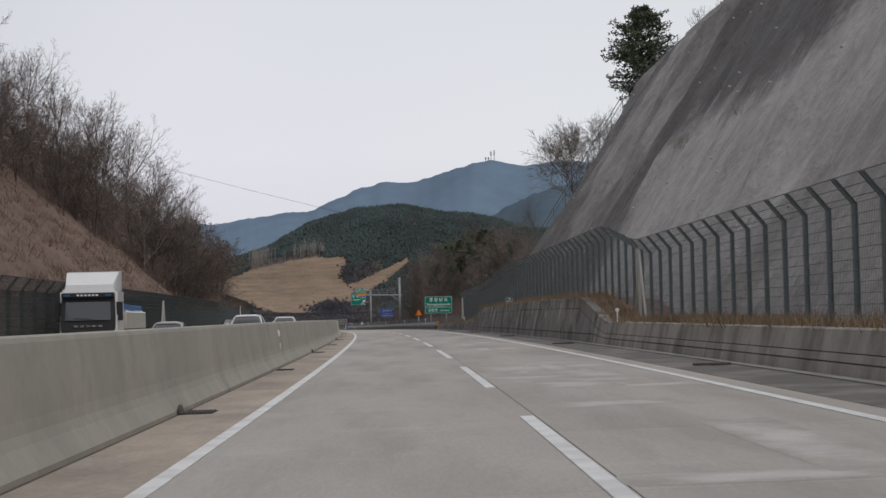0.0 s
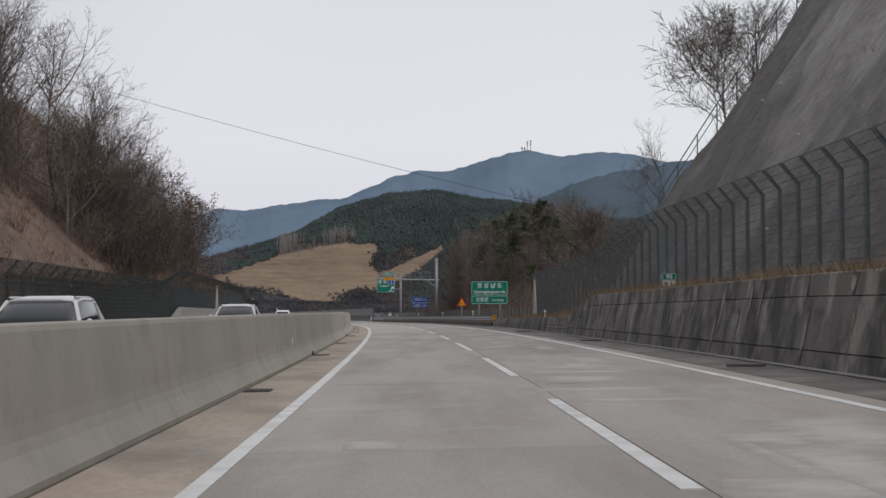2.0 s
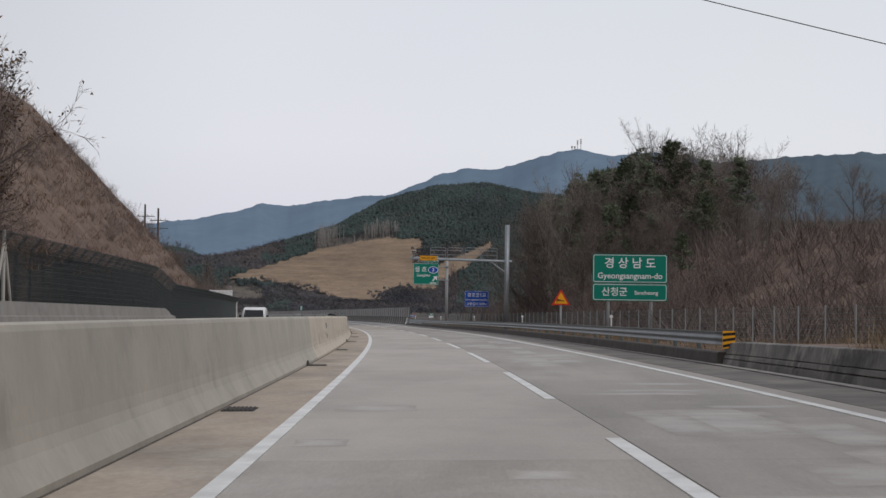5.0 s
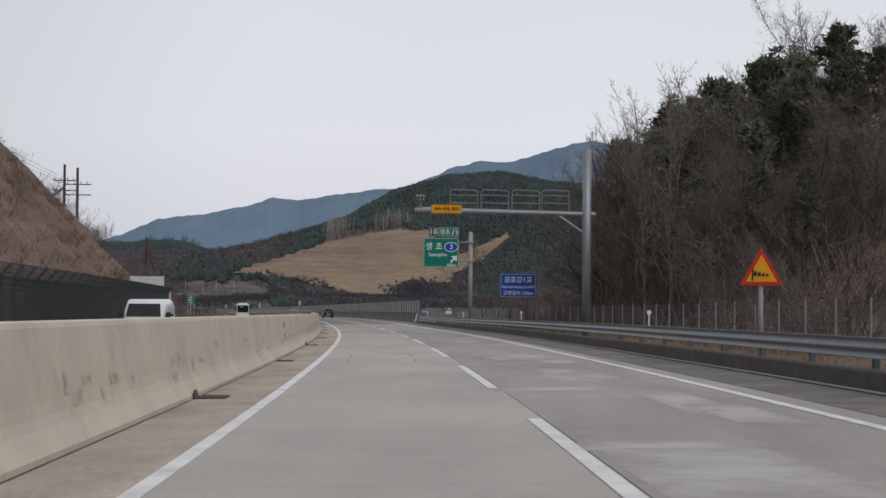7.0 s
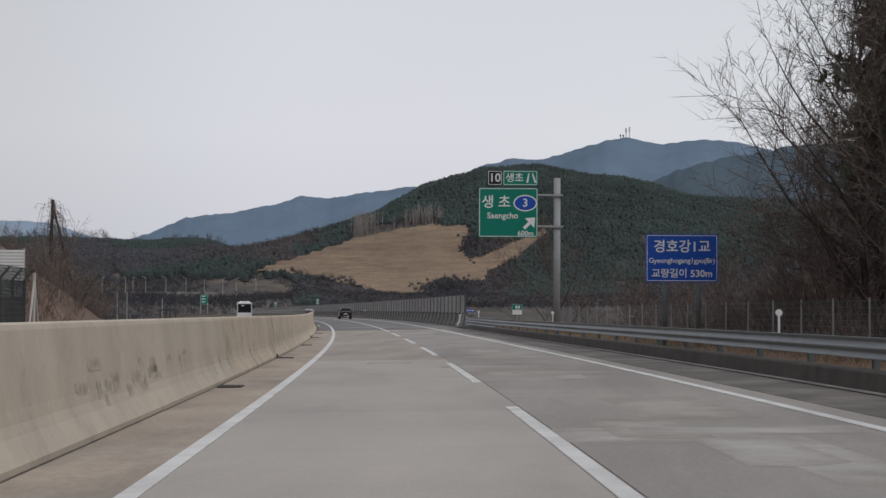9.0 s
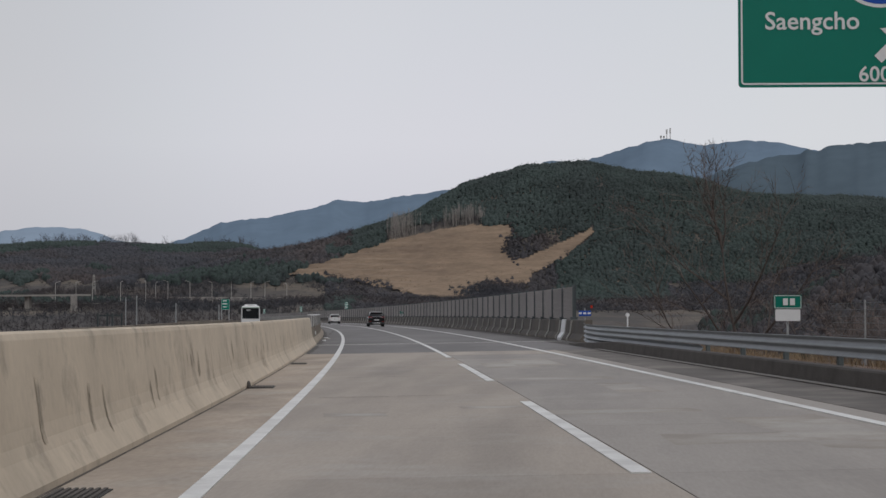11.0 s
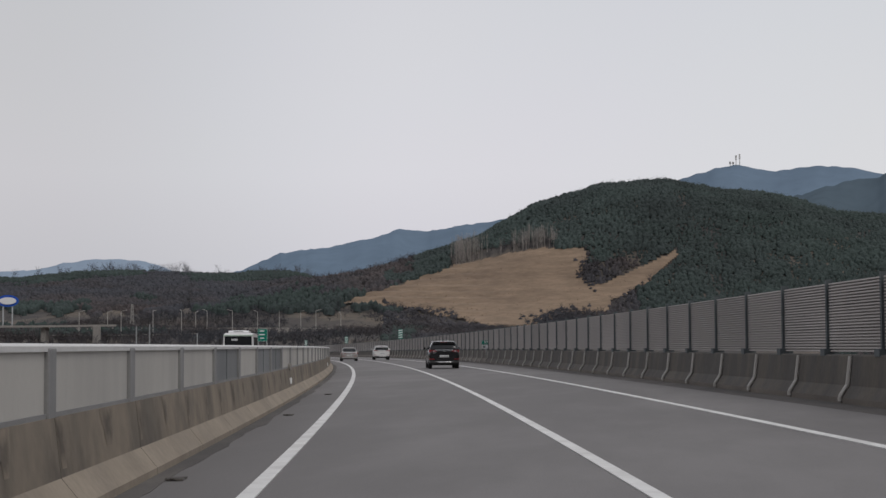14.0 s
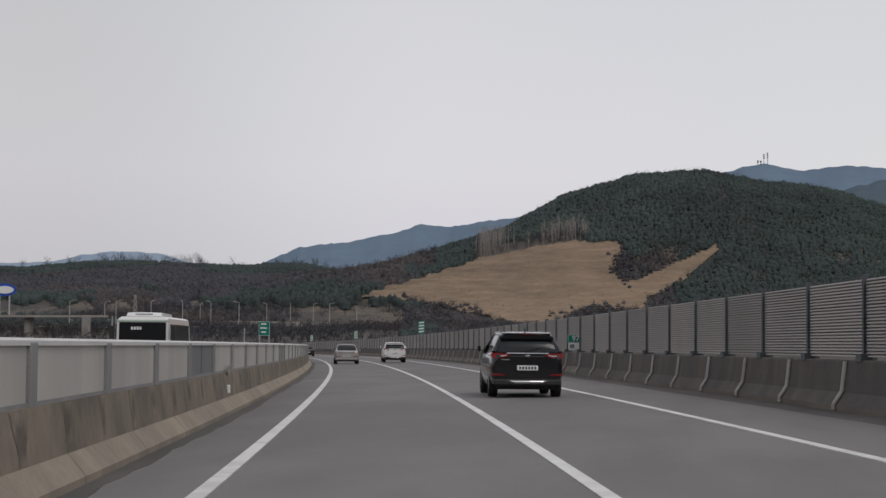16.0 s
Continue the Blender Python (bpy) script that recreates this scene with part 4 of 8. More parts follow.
while s_ < 352:
    q = lambda s: 11.4 + 0.2 * math.sin(s * 0.05)
    put("post", pm, wire_fence, frame_at(s_, q(s_), 0.05))
    put("wire_mesh", wm, wire_fence, bay_frame(s_, q(s_), 0.05, s_ + 3, q(s_ + 3), 0.05))
    s_ += 3.0

# ---------------------------------------------------------------- guard rail
def flare(s):  # the rail swings outwards to meet the parapet
    return lerp(s, [371, 376, 380.6], [0.0, 0.25, 0.86])


def w_beam(off, z0):
    pr = []
    for i in range(13):
        u = i / 12
        pr.append((off - 0.04 - 0.04 * math.cos(u * 4 * math.pi), z0 + 0.35 * u))
    return pr + [(o + 0.012, z) for o, z in pr[::-1]]


guard = thing("guard_rail", "galvanised steel guard rail on posts along the verge", "guard rail")
b_ = sweep(bmesh.new(), 183.5, 380.9, lambda s: w_beam(7.93 + flare(s), 0.50), 1.5)
for f in b_.faces:
    f.smooth = True
part("beam", recalc(b_), M["steel"], guard)
b_ = sweep(bmesh.new(), 352, 380.9, lambda s: w_beam(7.93 + flare(s), 0.14), 1.5)
part("lower_beam", recalc(b_), M["steel"], guard, "second lower beam before the bridge")
pm = bmesh.new()
box(pm, 0.0, 0.11, -0.05, 0.05, -0.3, 0.78)
pm = shared_mesh("post", bevel(pm, 0.01), M["fence"])
s_ = 184.0
while s_ < 381:
    put("post", pm, guard, frame_at(s_, 8.0 + flare(s_), 0))
    s_ += 4.0
# striped rail end
ob = thing("rail_end_marker", "black and yellow striped marker at the rail end", "marker", "", "", frame_at(183.2, 7.95, 0.42))
b_ = bmesh.new()
box(b_, -0.16, 0.16, -0.02, 0.02, 0, 0.45)
part("plate", b_, M["yellow"], ob)
for i in range(3):
    b_ = bmesh.new()
    vs = [b_.verts.new(c) for c in ((-0.16, -0.024, 0.02 + i * 0.15), (-0.16, -0.024, 0.09 + i * 0.15), (0.16, -0.024, 0.16 + i * 0.13), (0.16, -0.024, 0.09 + i * 0.13))]
    f_ = b_.faces.new(vs)
    r_ = bmesh.ops.extrude_face_region(b_, geom=[f_])
    for v in [g for g in r_["geom"] if isinstance(g, bmesh.types.BMVert)]:
        v.co.y += 0.004
    part("stripe", recalc(b_), M["black"], ob)


def delineator(s, o, z):
    ob = thing("delineator", "small white delineator post with a round head", "delineator", "delineators by the road", "", frame_at(s, o, z))
    b_ = bmesh.new()
    rod(b_, (0, 0, -0.3), (0, 0, 0.22), 0.025, n=8)
    part("post", b_, M["white"], ob)
    b_ = bmesh.new()
    rod(b_, (0, -0.02, 0.28), (0, 0.02, 0.28), 0.07, n=12)
    part("head", b_, M["white"], ob)


for s_, o_, z_ in ((58, 8.2, 0.95), (150, 8.3, 0.85), (208, 8.2, 0.95), (247.5, 8.2, 0.95), (287, 8.2, 0.95), (327, 8.2, 0.95), (366, 8.2, 0.95)):
    delineator(s_, o_, z_)

# ---------------------------------------------------------------- noise barrier on the bridge
noise_wall = thing("noise_barrier", "grey louvred noise barrier between steel posts", "noise barrier")
pm = bmesh.new()
for x0, x1, w in ((-0.08, -0.065, 0.05), (0.065, 0.08, 0.05), (-0.065, 0.065, 0.008)):
    box(pm, x0, x1, -w, w, 0, 1.62)
box(pm, -0.17, 0.15, -0.17, 0.17, -0.02, 0.13)
pm = shared_mesh("post", pm, M["fence_mid"])
def ribbed(profile, y0, y1):
    """One sheet folded to a profile of (x, z), with a plain back."""
    b2 = bmesh.new()
    ring = profile + [(0.06, profile[-1][1]), (0.06, profile[0][1])]
    va = [b2.verts.new((x, y0, z)) for x, z in ring]
    vb = [b2.verts.new((x, y1, z)) for x, z in ring]
    for i in range(len(ring)):
        b2.faces.new((va[i], va[(i + 1) % len(ring)], vb[(i + 1) % len(ring)], vb[i]))
    b2.faces.new(va[::-1])
    b2.faces.new(vb)
    return recalc(b2)


prof = []
for i in range(24):
    z_ = 0.06 + i * 0.0622
    prof += [(0.045 if i % 8 == 0 else 0.015, z_), (-0.04, z_ + 0.009), (-0.028, z_ + 0.042), (0.045 if i % 8 == 7 else 0.018, z_ + 0.048)]
lm = ribbed(prof, 0.08, 3.89)
lm = shared_mesh("louvre_panel", lm, M["noise_panel"])
s_ = 442.13 - 3.97 * 14
while s_ < BRIDGE_END - 10:
    put("post", pm, noise_wall, frame_at(s_, 9.08, 0.97))
    put("louvre_panel", lm, noise_wall, bay_frame(s_, 9.08, 0.97, s_ + 3.97, 9.08, 0.97))
    s_ += 3.97

# ---------------------------------------------------------------- screens on the median parapet
screen = thing("median_screen", "grey and pale glare screen panels on the median parapet", "screen")
pm = bmesh.new()
box(pm, -0.06, 0.10, -0.15, 0.15, 0, 0.59)
pm = shared_mesh("post", bevel(pm, 0.012), M["screen_post"])
mm = bmesh.new()
box(mm, -0.03, 0.045, -0.06, 0.06, 0, 0.57)
mm = shared_mesh("mid_bar", bevel(mm, 0.008), M["fence_mid"])
meshes = []
for key in ("screen_dark", "panel_pale"):
    prof = []
    for i in range(10):
        z_ = 0.05 + i * 0.052
        dip = 0.003 if key == "screen_dark" else 0.008
        prof += [(dip, z_), (0.0, z_ + 0.006), (0.0, z_ + 0.042), (dip, z_ + 0.048)]
    meshes.append(shared_mesh("screen_panel", ribbed(prof, 0.08, 4.03), M[key]))
s_ = 424.95 - 4.11 * 9
k_ = -9
while s_ < 700:
    put("post", pm, screen, frame_at(s_, -3.24, 0.79))
    put("screen_panel", meshes[0 if k_ in (-1, 1, 2, 13, 20) else 1], screen, bay_frame(s_, -3.24, 0.79, s_ + 4.11, -3.24, 0.79))
    if k_ in (-1, 1, 2, 13, 20):
        put("mid_bar", mm, screen, frame_at(s_ + 2.05, -3.22, 0.79))
    s_ += 4.11
    k_ += 1
b_ = sweep(bmesh.new(), 388, 700, [(-3.16, 0.785), (-3.16, 0.84), (-3.30, 0.84), (-3.30, 0.785)], 4)
part("bottom_rail", recalc(b_), M["screen_post"], screen, "grey bottom rail")
b_ = sweep(bmesh.new(), 388, 700, [(-3.15, 1.345), (-3.15, 1.39), (-3.20, 1.415), (-3.32, 1.415), (-3.32, 1.345)], 4)
part("top_rail", recalc(b_), M["screen_rail"], screen, "pale top rail")

# ---------------------------------------------------------------- signs
def text(body, size, material, parent, x, z, y=-0.02, align="CENTER", squeeze=1.0, name="lettering"):
    cu = bpy.data.curves.new("lettering", "FONT")
    cu.body, cu.size, cu.align_x, cu.align_y = body, size, align, "CENTER"
    cu.extrude, cu.resolution_u, cu.offset = 0.004, 3, size * 0.012
    tmp = new("lettering_source", cu)
    dg = bpy.context.evaluated_depsgraph_get()
    me = bpy.data.meshes.new_from_object(tmp.evaluated_get(dg))
    bpy.data.objects.remove(tmp)
    me.materials.clear()
    me.materials.append(material)
    ob = new(name, me)
    ob.parent = parent
    ob.matrix_basis = pose(x, y, z, 90, 0, 0) @ Matrix.Diagonal((squeeze, 1, 1, 1))
    return ob


def plate(parent, name, x0, x1, z0, z1, material, border=None, y=0.0, r=0.1, edge=0.03, gap=0.04):
    """A flat sign plate with rounded corners, and a thin border line raised on it."""
    def outline(a0, a1, c0, c1, rr):
        pts = []
        for cx, cz, st in ((a1 - rr, c1 - rr, 0), (a0 + rr, c1 - rr, 90), (a0 + rr, c0 + rr, 180), (a1 - rr, c0 + rr, 270)):
            for k in range(5):
                t = radians(st + k * 22.5)
                pts.append((cx + rr * math.cos(t), cz + rr * math.sin(t)))
        return pts

    b_ = bmesh.new()
    o1 = outline(x0, x1, z0, z1, r)
    fr = [b_.verts.new((px, y - 0.012, pz)) for px, pz in o1]
    bk = [b_.verts.new((px, y + 0.03, pz)) for px, pz in o1]
    b_.faces.new(fr)
    b_.faces.new(bk[::-1])
    for i in range(len(fr)):
        b_.faces.new((fr[i], bk[i], bk[(i + 1) % len(fr)], fr[(i + 1) % len(fr)]))
    p_ = part(name, recalc(b_), material, parent)
    if border is not None:
        b_ = bmesh.new()
        oa, ob_ = outline(x0 + gap, x1 - gap, z0 + gap, z1 - gap, r), outline(x0 + gap + edge, x1 - gap - edge, z0 + gap + edge, z1 - gap - edge, max(r - edge, 0.01))
        va = [b_.verts.new((px, y - 0.018, pz)) for px, pz in oa]
        vb = [b_.verts.new((px, y - 0.018, pz)) for px, pz in ob_]
        for i in range(len(va)):
            b_.faces.new((va[i], va[(i + 1) % len(va)], vb[(i + 1) % len(va)], vb[i]))
        part("border", recalc(b_), border, parent)
    return p_


def post(parent, x, y, z0, z1, r=0.09, material=None, name="post"):
    b_ = bmesh.new()
    rod(b_, (x, y, z0), (x, y, z1), r, n=14)
    for f in b_.faces:
        f.smooth = len(f.verts) == 4
    return part(name, b_, material or M["post"], parent)


# province sign
ob = thing("province_sign", "green provincial border sign with white Korean lettering on two posts", "road sign", "", "", frame_at(221.5, 11.0, 0, -3))
plate(ob, "upper_panel", -1.83, 1.83, 2.86, 4.27, M["sign_green"], M["white"], edge=0.025)
plate(ob, "lower_panel", -1.83, 1.83, 1.98, 2.83, M["sign_green"], M["white"], edge=0.025)
text("경 상 남 도", 0.56, M["white"], ob, 0, 3.80)
text("Gyeongsangnam-do", 0.40, M["white"], ob, 0, 3.20)
text("산청군", 0.46, M["white"], ob, -0.75, 2.40)
text("Sancheong", 0.27, M["white"], ob, 0.80, 2.38)
for x_ in (-1.05, 1.05):
    post(ob, x_, 0.12, -0.3, 3.9, 0.08)

# cross-wind warning
ob = thing("warning_sign", "red and yellow triangular cross-wind warning sign on a post", "road sign", "", "", frame_at(239, 9.65, 0, -3))
for nm, r_, y_, mt in (("rim", 0.64, 0.0, M["red"]), ("field", 0.46, -0.012, M["yellow"])):
    b_ = bmesh.new()
    pts = [(r_ * math.sin(radians(a)) * 1.0, 2.22 + r_ * math.cos(radians(a))) for a in (0, 120, 240)]
    f1 = [b_.verts.new((px, y_ - 0.01, pz)) for px, pz in pts]
    f2 = [b_.verts.new((px, y_ + 0.012, pz)) for px, pz in pts]
    b_.faces.new(f1)
    b_.faces.new(f2[::-1])
    for i in range(3):
        b_.faces.new((f1[i], f2[i], f2[(i + 1) % 3], f1[(i + 1) % 3]))
    bevel(b_, 0.008)
    part(nm, recalc(b_), mt, ob)
b_ = bmesh.new()
rod(b_, (-0.24, -0.03, 2.02), (-0.22, -0.03, 2.32), 0.018, n=6)
for i in range(4):
    rod(b_, (-0.19 + i * 0.10, -0.03, 2.22 - i * 0.015), (-0.13 + i * 0.10, -0.03, 2.205 - i * 0.015), 0.06 - i * 0.009, 0.053 - i * 0.009, n=8)
part("windsock_symbol", b_, M["black"], ob)
post(ob, 0, 0.09, -0.3, 2.4, 0.06)

# bridge name sign
ob = thing("bridge_sign", "blue bridge name sign with white lettering on two posts", "road sign", "", "", frame_at(309, 10.42, 0, -4))
plate(ob, "panel", -1.22, 1.22, 2.24, 3.86, M["sign_blue"], M["white"], r=0.05, edge=0.02)
text("경호강1교", 0.46, M["white"], ob, 0, 3.42)
text("Gyeonghogang1gyo(Br)", 0.235, M["white"], ob, 0, 2.96)
text("교량길이 530m", 0.33, M["white"], ob, 0, 2.52)
for x_ in (-0.56, 0.56):
    post(ob, x_, 0.1, -0.3, 3.6, 0.08, M["fence"])

# exit sign
ob = thing("exit_sign", "green motorway exit sign on a grey cantilever pole", "road sign", "", "", frame_at(338, 0, 0, -4))
plate(ob, "main_panel", 5.72, 8.75, 5.18, 7.72, M["sign_green"], M["white"], r=0.06, edge=0.03)
plate(ob, "top_panel", 6.95, 8.74, 7.82, 8.60, M["sign_green"], M["white"], r=0.05, edge=0.025)
plate(ob, "number_panel", 6.18, 6.93, 7.82, 8.60, M["black"], M["white"], r=0.05, edge=0.025)
text("10", 0.60, M["white"], ob, 6.55, 8.20)
text("생초", 0.50, M["white"], ob, 7.55, 8.20)
b_ = bmesh.new()
for (xa, za), (xb, zb) in (((8.20, 7.97), (8.28, 8.45)), ((8.62, 7.97), (8.46, 8.45))):
    vs = [b_.verts.new(c) for c in ((xa - 0.05, -0.02, za), (xa + 0.05, -0.02, za), (xb + 0.03, -0.02, zb), (xb - 0.03, -0.02, zb))]
    b_.faces.new(vs)
part("motorway_symbol", b_, M["white"], ob)
text("생 초", 0.70, M["white"], ob, 6.62, 6.95)
text("Saengcho", 0.42, M["white"], ob, 6.95, 6.28)
text("600m", 0.36, M["white"], ob, 8.12, 5.38)
b_ = bmesh.new()
for k, (a_, c_, y_) in enumerate(((0.60, 0.42, -0.016),)):
    vs = [b_.verts.new((8.10 + a_ * math.cos(2 * math.pi * i / 28), y_, 6.93 + c_ * math.sin(2 * math.pi * i / 28))) for i in range(28)]
    b_.faces.new(vs)
part("route_shield_rim", b_, M["white"], ob)
b_ = bmesh.new()
b_.faces.new([b_.verts.new((8.10 + 0.54 * math.cos(2 * math.pi * i / 28), -0.02, 6.93 + 0.36 * math.sin(2 * math.pi * i / 28))) for i in range(28)])
part("route_shield", b_, M["sign_blue"], ob)
text("3", 0.58, M["white"], ob, 8.10, 6.93, y=-0.03)
b_ = bmesh.new()
c_, d_ = 8.30, 5.92
for quad in (((-0.32, -0.22), (-0.20, -0.34), (0.12, -0.02), (0.0, 0.10)),):
    b_.faces.new([b_.verts.new((c_ + px, -0.02, d_ + pz)) for px, pz in quad])
b_.faces.new([b_.verts.new((c_ + px, -0.02, d_ + pz)) for px, pz in ((0.30, 0.28), (-0.22, 0.24), (0.26, -0.24))])
part("arrow", b_, M["white"], ob)
post(ob, 9.75, 0.5, -0.4, 8.25, 0.17)
for z_ in (7.35, 5.75):
    b_ = bmesh.new()
    rod(b_, (6.0, 0.10, z_), (10.05, 0.45, z_), 0.06, n=8)
    box(b_, 9.52, 9.98, 0.25, 0.75, z_ - 0.05, z_ + 0.05)
    part("bracket", b_, M["post"], ob)

# speed camera gantry
ob = thing("camera_gantry", "grey steel cantilever gantry with speed camera and work railing", "gantry", "", "", frame_at(269.6, 0, 0, -3))
post(ob, 9.22, 0, -0.4, 8.5, 0.19, M["steel"])
b_ = bmesh.new()
rod(b_, (9.6, 0, 5.63), (1.7, 0, 5.80), 0.085, n=12)
rod(b_, (9.6, 0.35, 5.70), (1.75, 0.35, 5.90), 0.06, n=8)
part("arm", b_, M["steel"], ob)
b_ = bmesh.new()
rod(b_, (9.12, 0, 4.8), (7.95, 0, 5.62), 0.05, n=8)
part("brace", b_, M["steel"], ob)
for i, x_ in enumerate((7.85, 6.55, 5.2, 3.85)):
    b_ = bmesh.new()
    for z_ in (0.38, 0.72, 0.95):
        rod(b_, (x_ - 0.58 + (0.08 if z_ > 0.9 else 0), 0.05, 5.75 + z_), (x_ + 0.58 - (0.08 if z_ > 0.9 else 0), 0.05, 5.72 + z_), 0.022, n=6)
    for dx in (-0.6, 0.6):
        rod(b_, (x_ + dx, 0.05, 5.68), (x_ + dx, 0.05, 6.58), 0.024, n=6)
        rod(b_, (x_ + dx, 0.05, 6.58), (x_ + dx * 0.86, 0.05, 6.68), 0.022, n=6)
    part("railing", b_, M["steel"], ob)
plate(ob, "orange_plate", 2.42, 3.75, 5.64, 6.03, M["yellow"], M["black"], y=-0.16, r=0.03, edge=0.015, gap=0.02)
text("과속 단속 장비", 0.18, M["black"], ob, 3.085, 5.835, y=-0.19)
cam_housing = bmesh.new()
box(cam_housing, 1.80, 2.10, -0.25, 0.35, 6.22, 6.40)
bevel(cam_housing, 0.03)
cam_part = part("speed_camera", cam_housing, M["panel_pale"], ob, "pale speed camera housing")
b_ = bmesh.new()
box(b_, 1.76, 2.14, -0.30, 0.36, 6.41, 6.435)
part("sun_shield", b_, M["white"], cam_part)
b_ = bmesh.new()
for x_ in (1.875, 2.025):
    rod(b_, (x_, -0.28, 6.31), (x_, -0.24, 6.31), 0.055, n=12)
part("lens", b_, M["black"], cam_part)
b_ = bmesh.new()
rod(b_, (1.95, 0, 5.85), (1.95, 0, 6.22), 0.06, 0.09, n=10)
part("camera_mount", b_, M["steel"], ob)

# kilometre plate behind the wall, and small plates
def km_plate(s, o, z, w, label, figures=None):
    q = thing("kilometre_plate", label, "road sign", "kilometre plates", "", frame_at(s, o, z, -4))
    plate(q, "upper_plate", -w, w, w * 0.9, w * 1.9, M["sign_green"], M["white"], r=0.03, edge=0.012, gap=0.01)
    plate(q, "lower_plate", -w * 0.9, w * 0.9, 0, w * 0.85, M["white"], None, r=0.03)
    if figures:
        text(figures[0], w * 0.95, M["white"], q, 0, w * 1.4, -0.03, name="figures")
        if figures[1]:
            text(figures[1], w * 0.85, M["joint"], q, w * 0.25, w * 0.43, -0.03, name="figures")
        bb = bmesh.new()
        box(bb, -w * 0.75, -w * 0.15, -0.03, -0.02, w * 0.2, w * 0.68)
        part("grey_field", bb, M["fence_light"], q)
    else:
        bb = bmesh.new()
        for dx in (-0.35, 0.15):
            box(bb, dx * w, (dx + 0.35) * w, -0.03, -0.02, w * 1.15, w * 1.65)
        part("figure_bar", bb, M["white"], q)
    post(q, 0, 0.06, -z - 0.2, w * 1.8, 0.025)


km_plate(112, 8.85, 1.92, 0.235, "small green and white kilometre plate on a post", ("96", "2"))
km_plate(346, 8.6, 1.1, 0.3, "small green and white kilometre plate on a post")
km_plate(522, 8.9, 1.08, 0.34, "small green and white kilometre plate at the noise barrier", ("97", ""))

# striped chevron boards beyond the bridge
for s_, o_, z_, w_ in ((628, 9.5, 2.65, 0.3), (725, 9.5, 2.65, 0.3), (810, 9.5, 2.75, 0.3)):
    q = thing("striped_board", "green and white striped delineator board on a post", "road sign", "striped boards", "", frame_at(s_, o_, z_, -6))
    plate(q, "board", -w_, w_, 0, 1.35, M["sign_green"], None, r=0.03)
    bb = bmesh.new()
    for i in range(4):
        z0 = 0.08 + i * 0.32
        bb.faces.new([bb.verts.new(c) for c in ((-w_ + 0.02, -0.02, z0 + 0.16), (-w_ + 0.02, -0.02, z0 + 0.02), (w_ - 0.02, -0.02, z0 + 0.1), (w_ - 0.02, -0.02, z0 + 0.24))])
    part("stripes", bb, M["white"], q)
    post(q, 0, 0.08, -2.4, 1.3, 0.05)

# far green direction sign over the valley road
q = thing("direction_sign", "distant green direction sign on two posts", "road sign", "", "", frame_at(862, 3.8, 4.3, -8))
plate(q, "panel", -1.35, 1.35, 0, 3.5, M["sign_green"], M["white"], r=0.1, edge=0.05)
bb = bmesh.new()
for z_, w_ in ((2.9, 0.8), (1.9, 1.0), (0.9, 0.7)):
    box(bb, -w_, w_ * 0.6, -0.04, -0.02, z_ - 0.16, z_ + 0.16)
part("lettering_bar", bb, M["white"], q)
for x_ in (-1.2, 1.2):
    post(q, x_, 0.2, -16, 3, 0.12)

# ---------------------------------------------------------------- vehicles
def paint_mat(name, color, rough=0.3, metal=0.4):
    m = mat(name, color, rough, metal=metal, var=0.04, scale=0.8, fine=6, bump=0, spec=0.5)
    m.node_tree.nodes["Principled BSDF"].inputs["Coat Weight"].default_value = 0.5
    return m


M["car_black"] = paint_mat("black_car_paint", (0.010, 0.010, 0.012), 0.22, 0.3)
M["car_silver"] = paint_mat("silver_car_paint", (0.36, 0.345, 0.33), 0.35, 0.6)
M["car_white"] = paint_mat("white_car_paint", (0.68, 0.68, 0.67), 0.3, 0.0)
M["car_blue"] = paint_mat("blue_tarpaulin", (0.04, 0.12, 0.32), 0.7, 0.0)
M["roof_green"] = paint_mat("pale_green_paint", (0.45, 0.55, 0.47), 0.4, 0.0)
M["glass"] = mat("tinted_glass", (0.012, 0.014, 0.016), 0.12, var=0.05, bump=0, spec=0.35)
M["windscreen"] = mat("reflecting_windscreen", (0.03, 0.035, 0.04), 0.06, var=0.05, bump=0, spec=1.0)
M["load_box"] = paint_mat("pale_load_box", (0.50, 0.46, 0.40), 0.6, 0.0)
M["lamp_red"] = mat("tail_lamp", (0.2, 0.008, 0.01), 0.35, var=0.05, bump=0, spec=0.3)
M["lamp_white"] = mat("lamp_lens", (0.62, 0.65, 0.68), 0.15, var=0.05, bump=0, spec=0.6)
M["chrome"] = mat("chrome_trim", (0.6, 0.6, 0.6), 0.2, metal=0.9, var=0.03, bump=0)
M["plastic"] = mat("black_plastic", (0.03, 0.03, 0.03), 0.6, var=0.1, bump=0)


def loft(b_, rings, mi=0, smooth=True, caps=True):
    vr = [[b_.verts.new(c) for c in r] for r in rings]
    n = len(vr[0])
    for a, c in zip(vr, vr[1:]):
        for i in range(n):
            f = b_.faces.new((a[i], a[(i + 1) % n], c[(i + 1) % n], c[i]))
            f.smooth, f.material_index = smooth, mi
    if caps:
        b_.faces.new(vr[0][::-1]).material_index = mi
        b_.faces.new(vr[-1]).material_index = mi
    return b_


def hull_ring(y, w, zb, zt, top=0.92, foot=0.94):
    h = zt - zb
    half = [(w * foot * 0.9, zb), (w * foot, zb + h * 0.06), (w * 0.99, zb + h * 0.3), (w, zb + h * 0.55), (w * 0.985, zb + h * 0.8), (w * top, zt - h * 0.03), (w * top * 0.9, zt)]
    return [(x, y, z) for x, z in half] + [(-x, y, z) for x, z in half[::-1]]


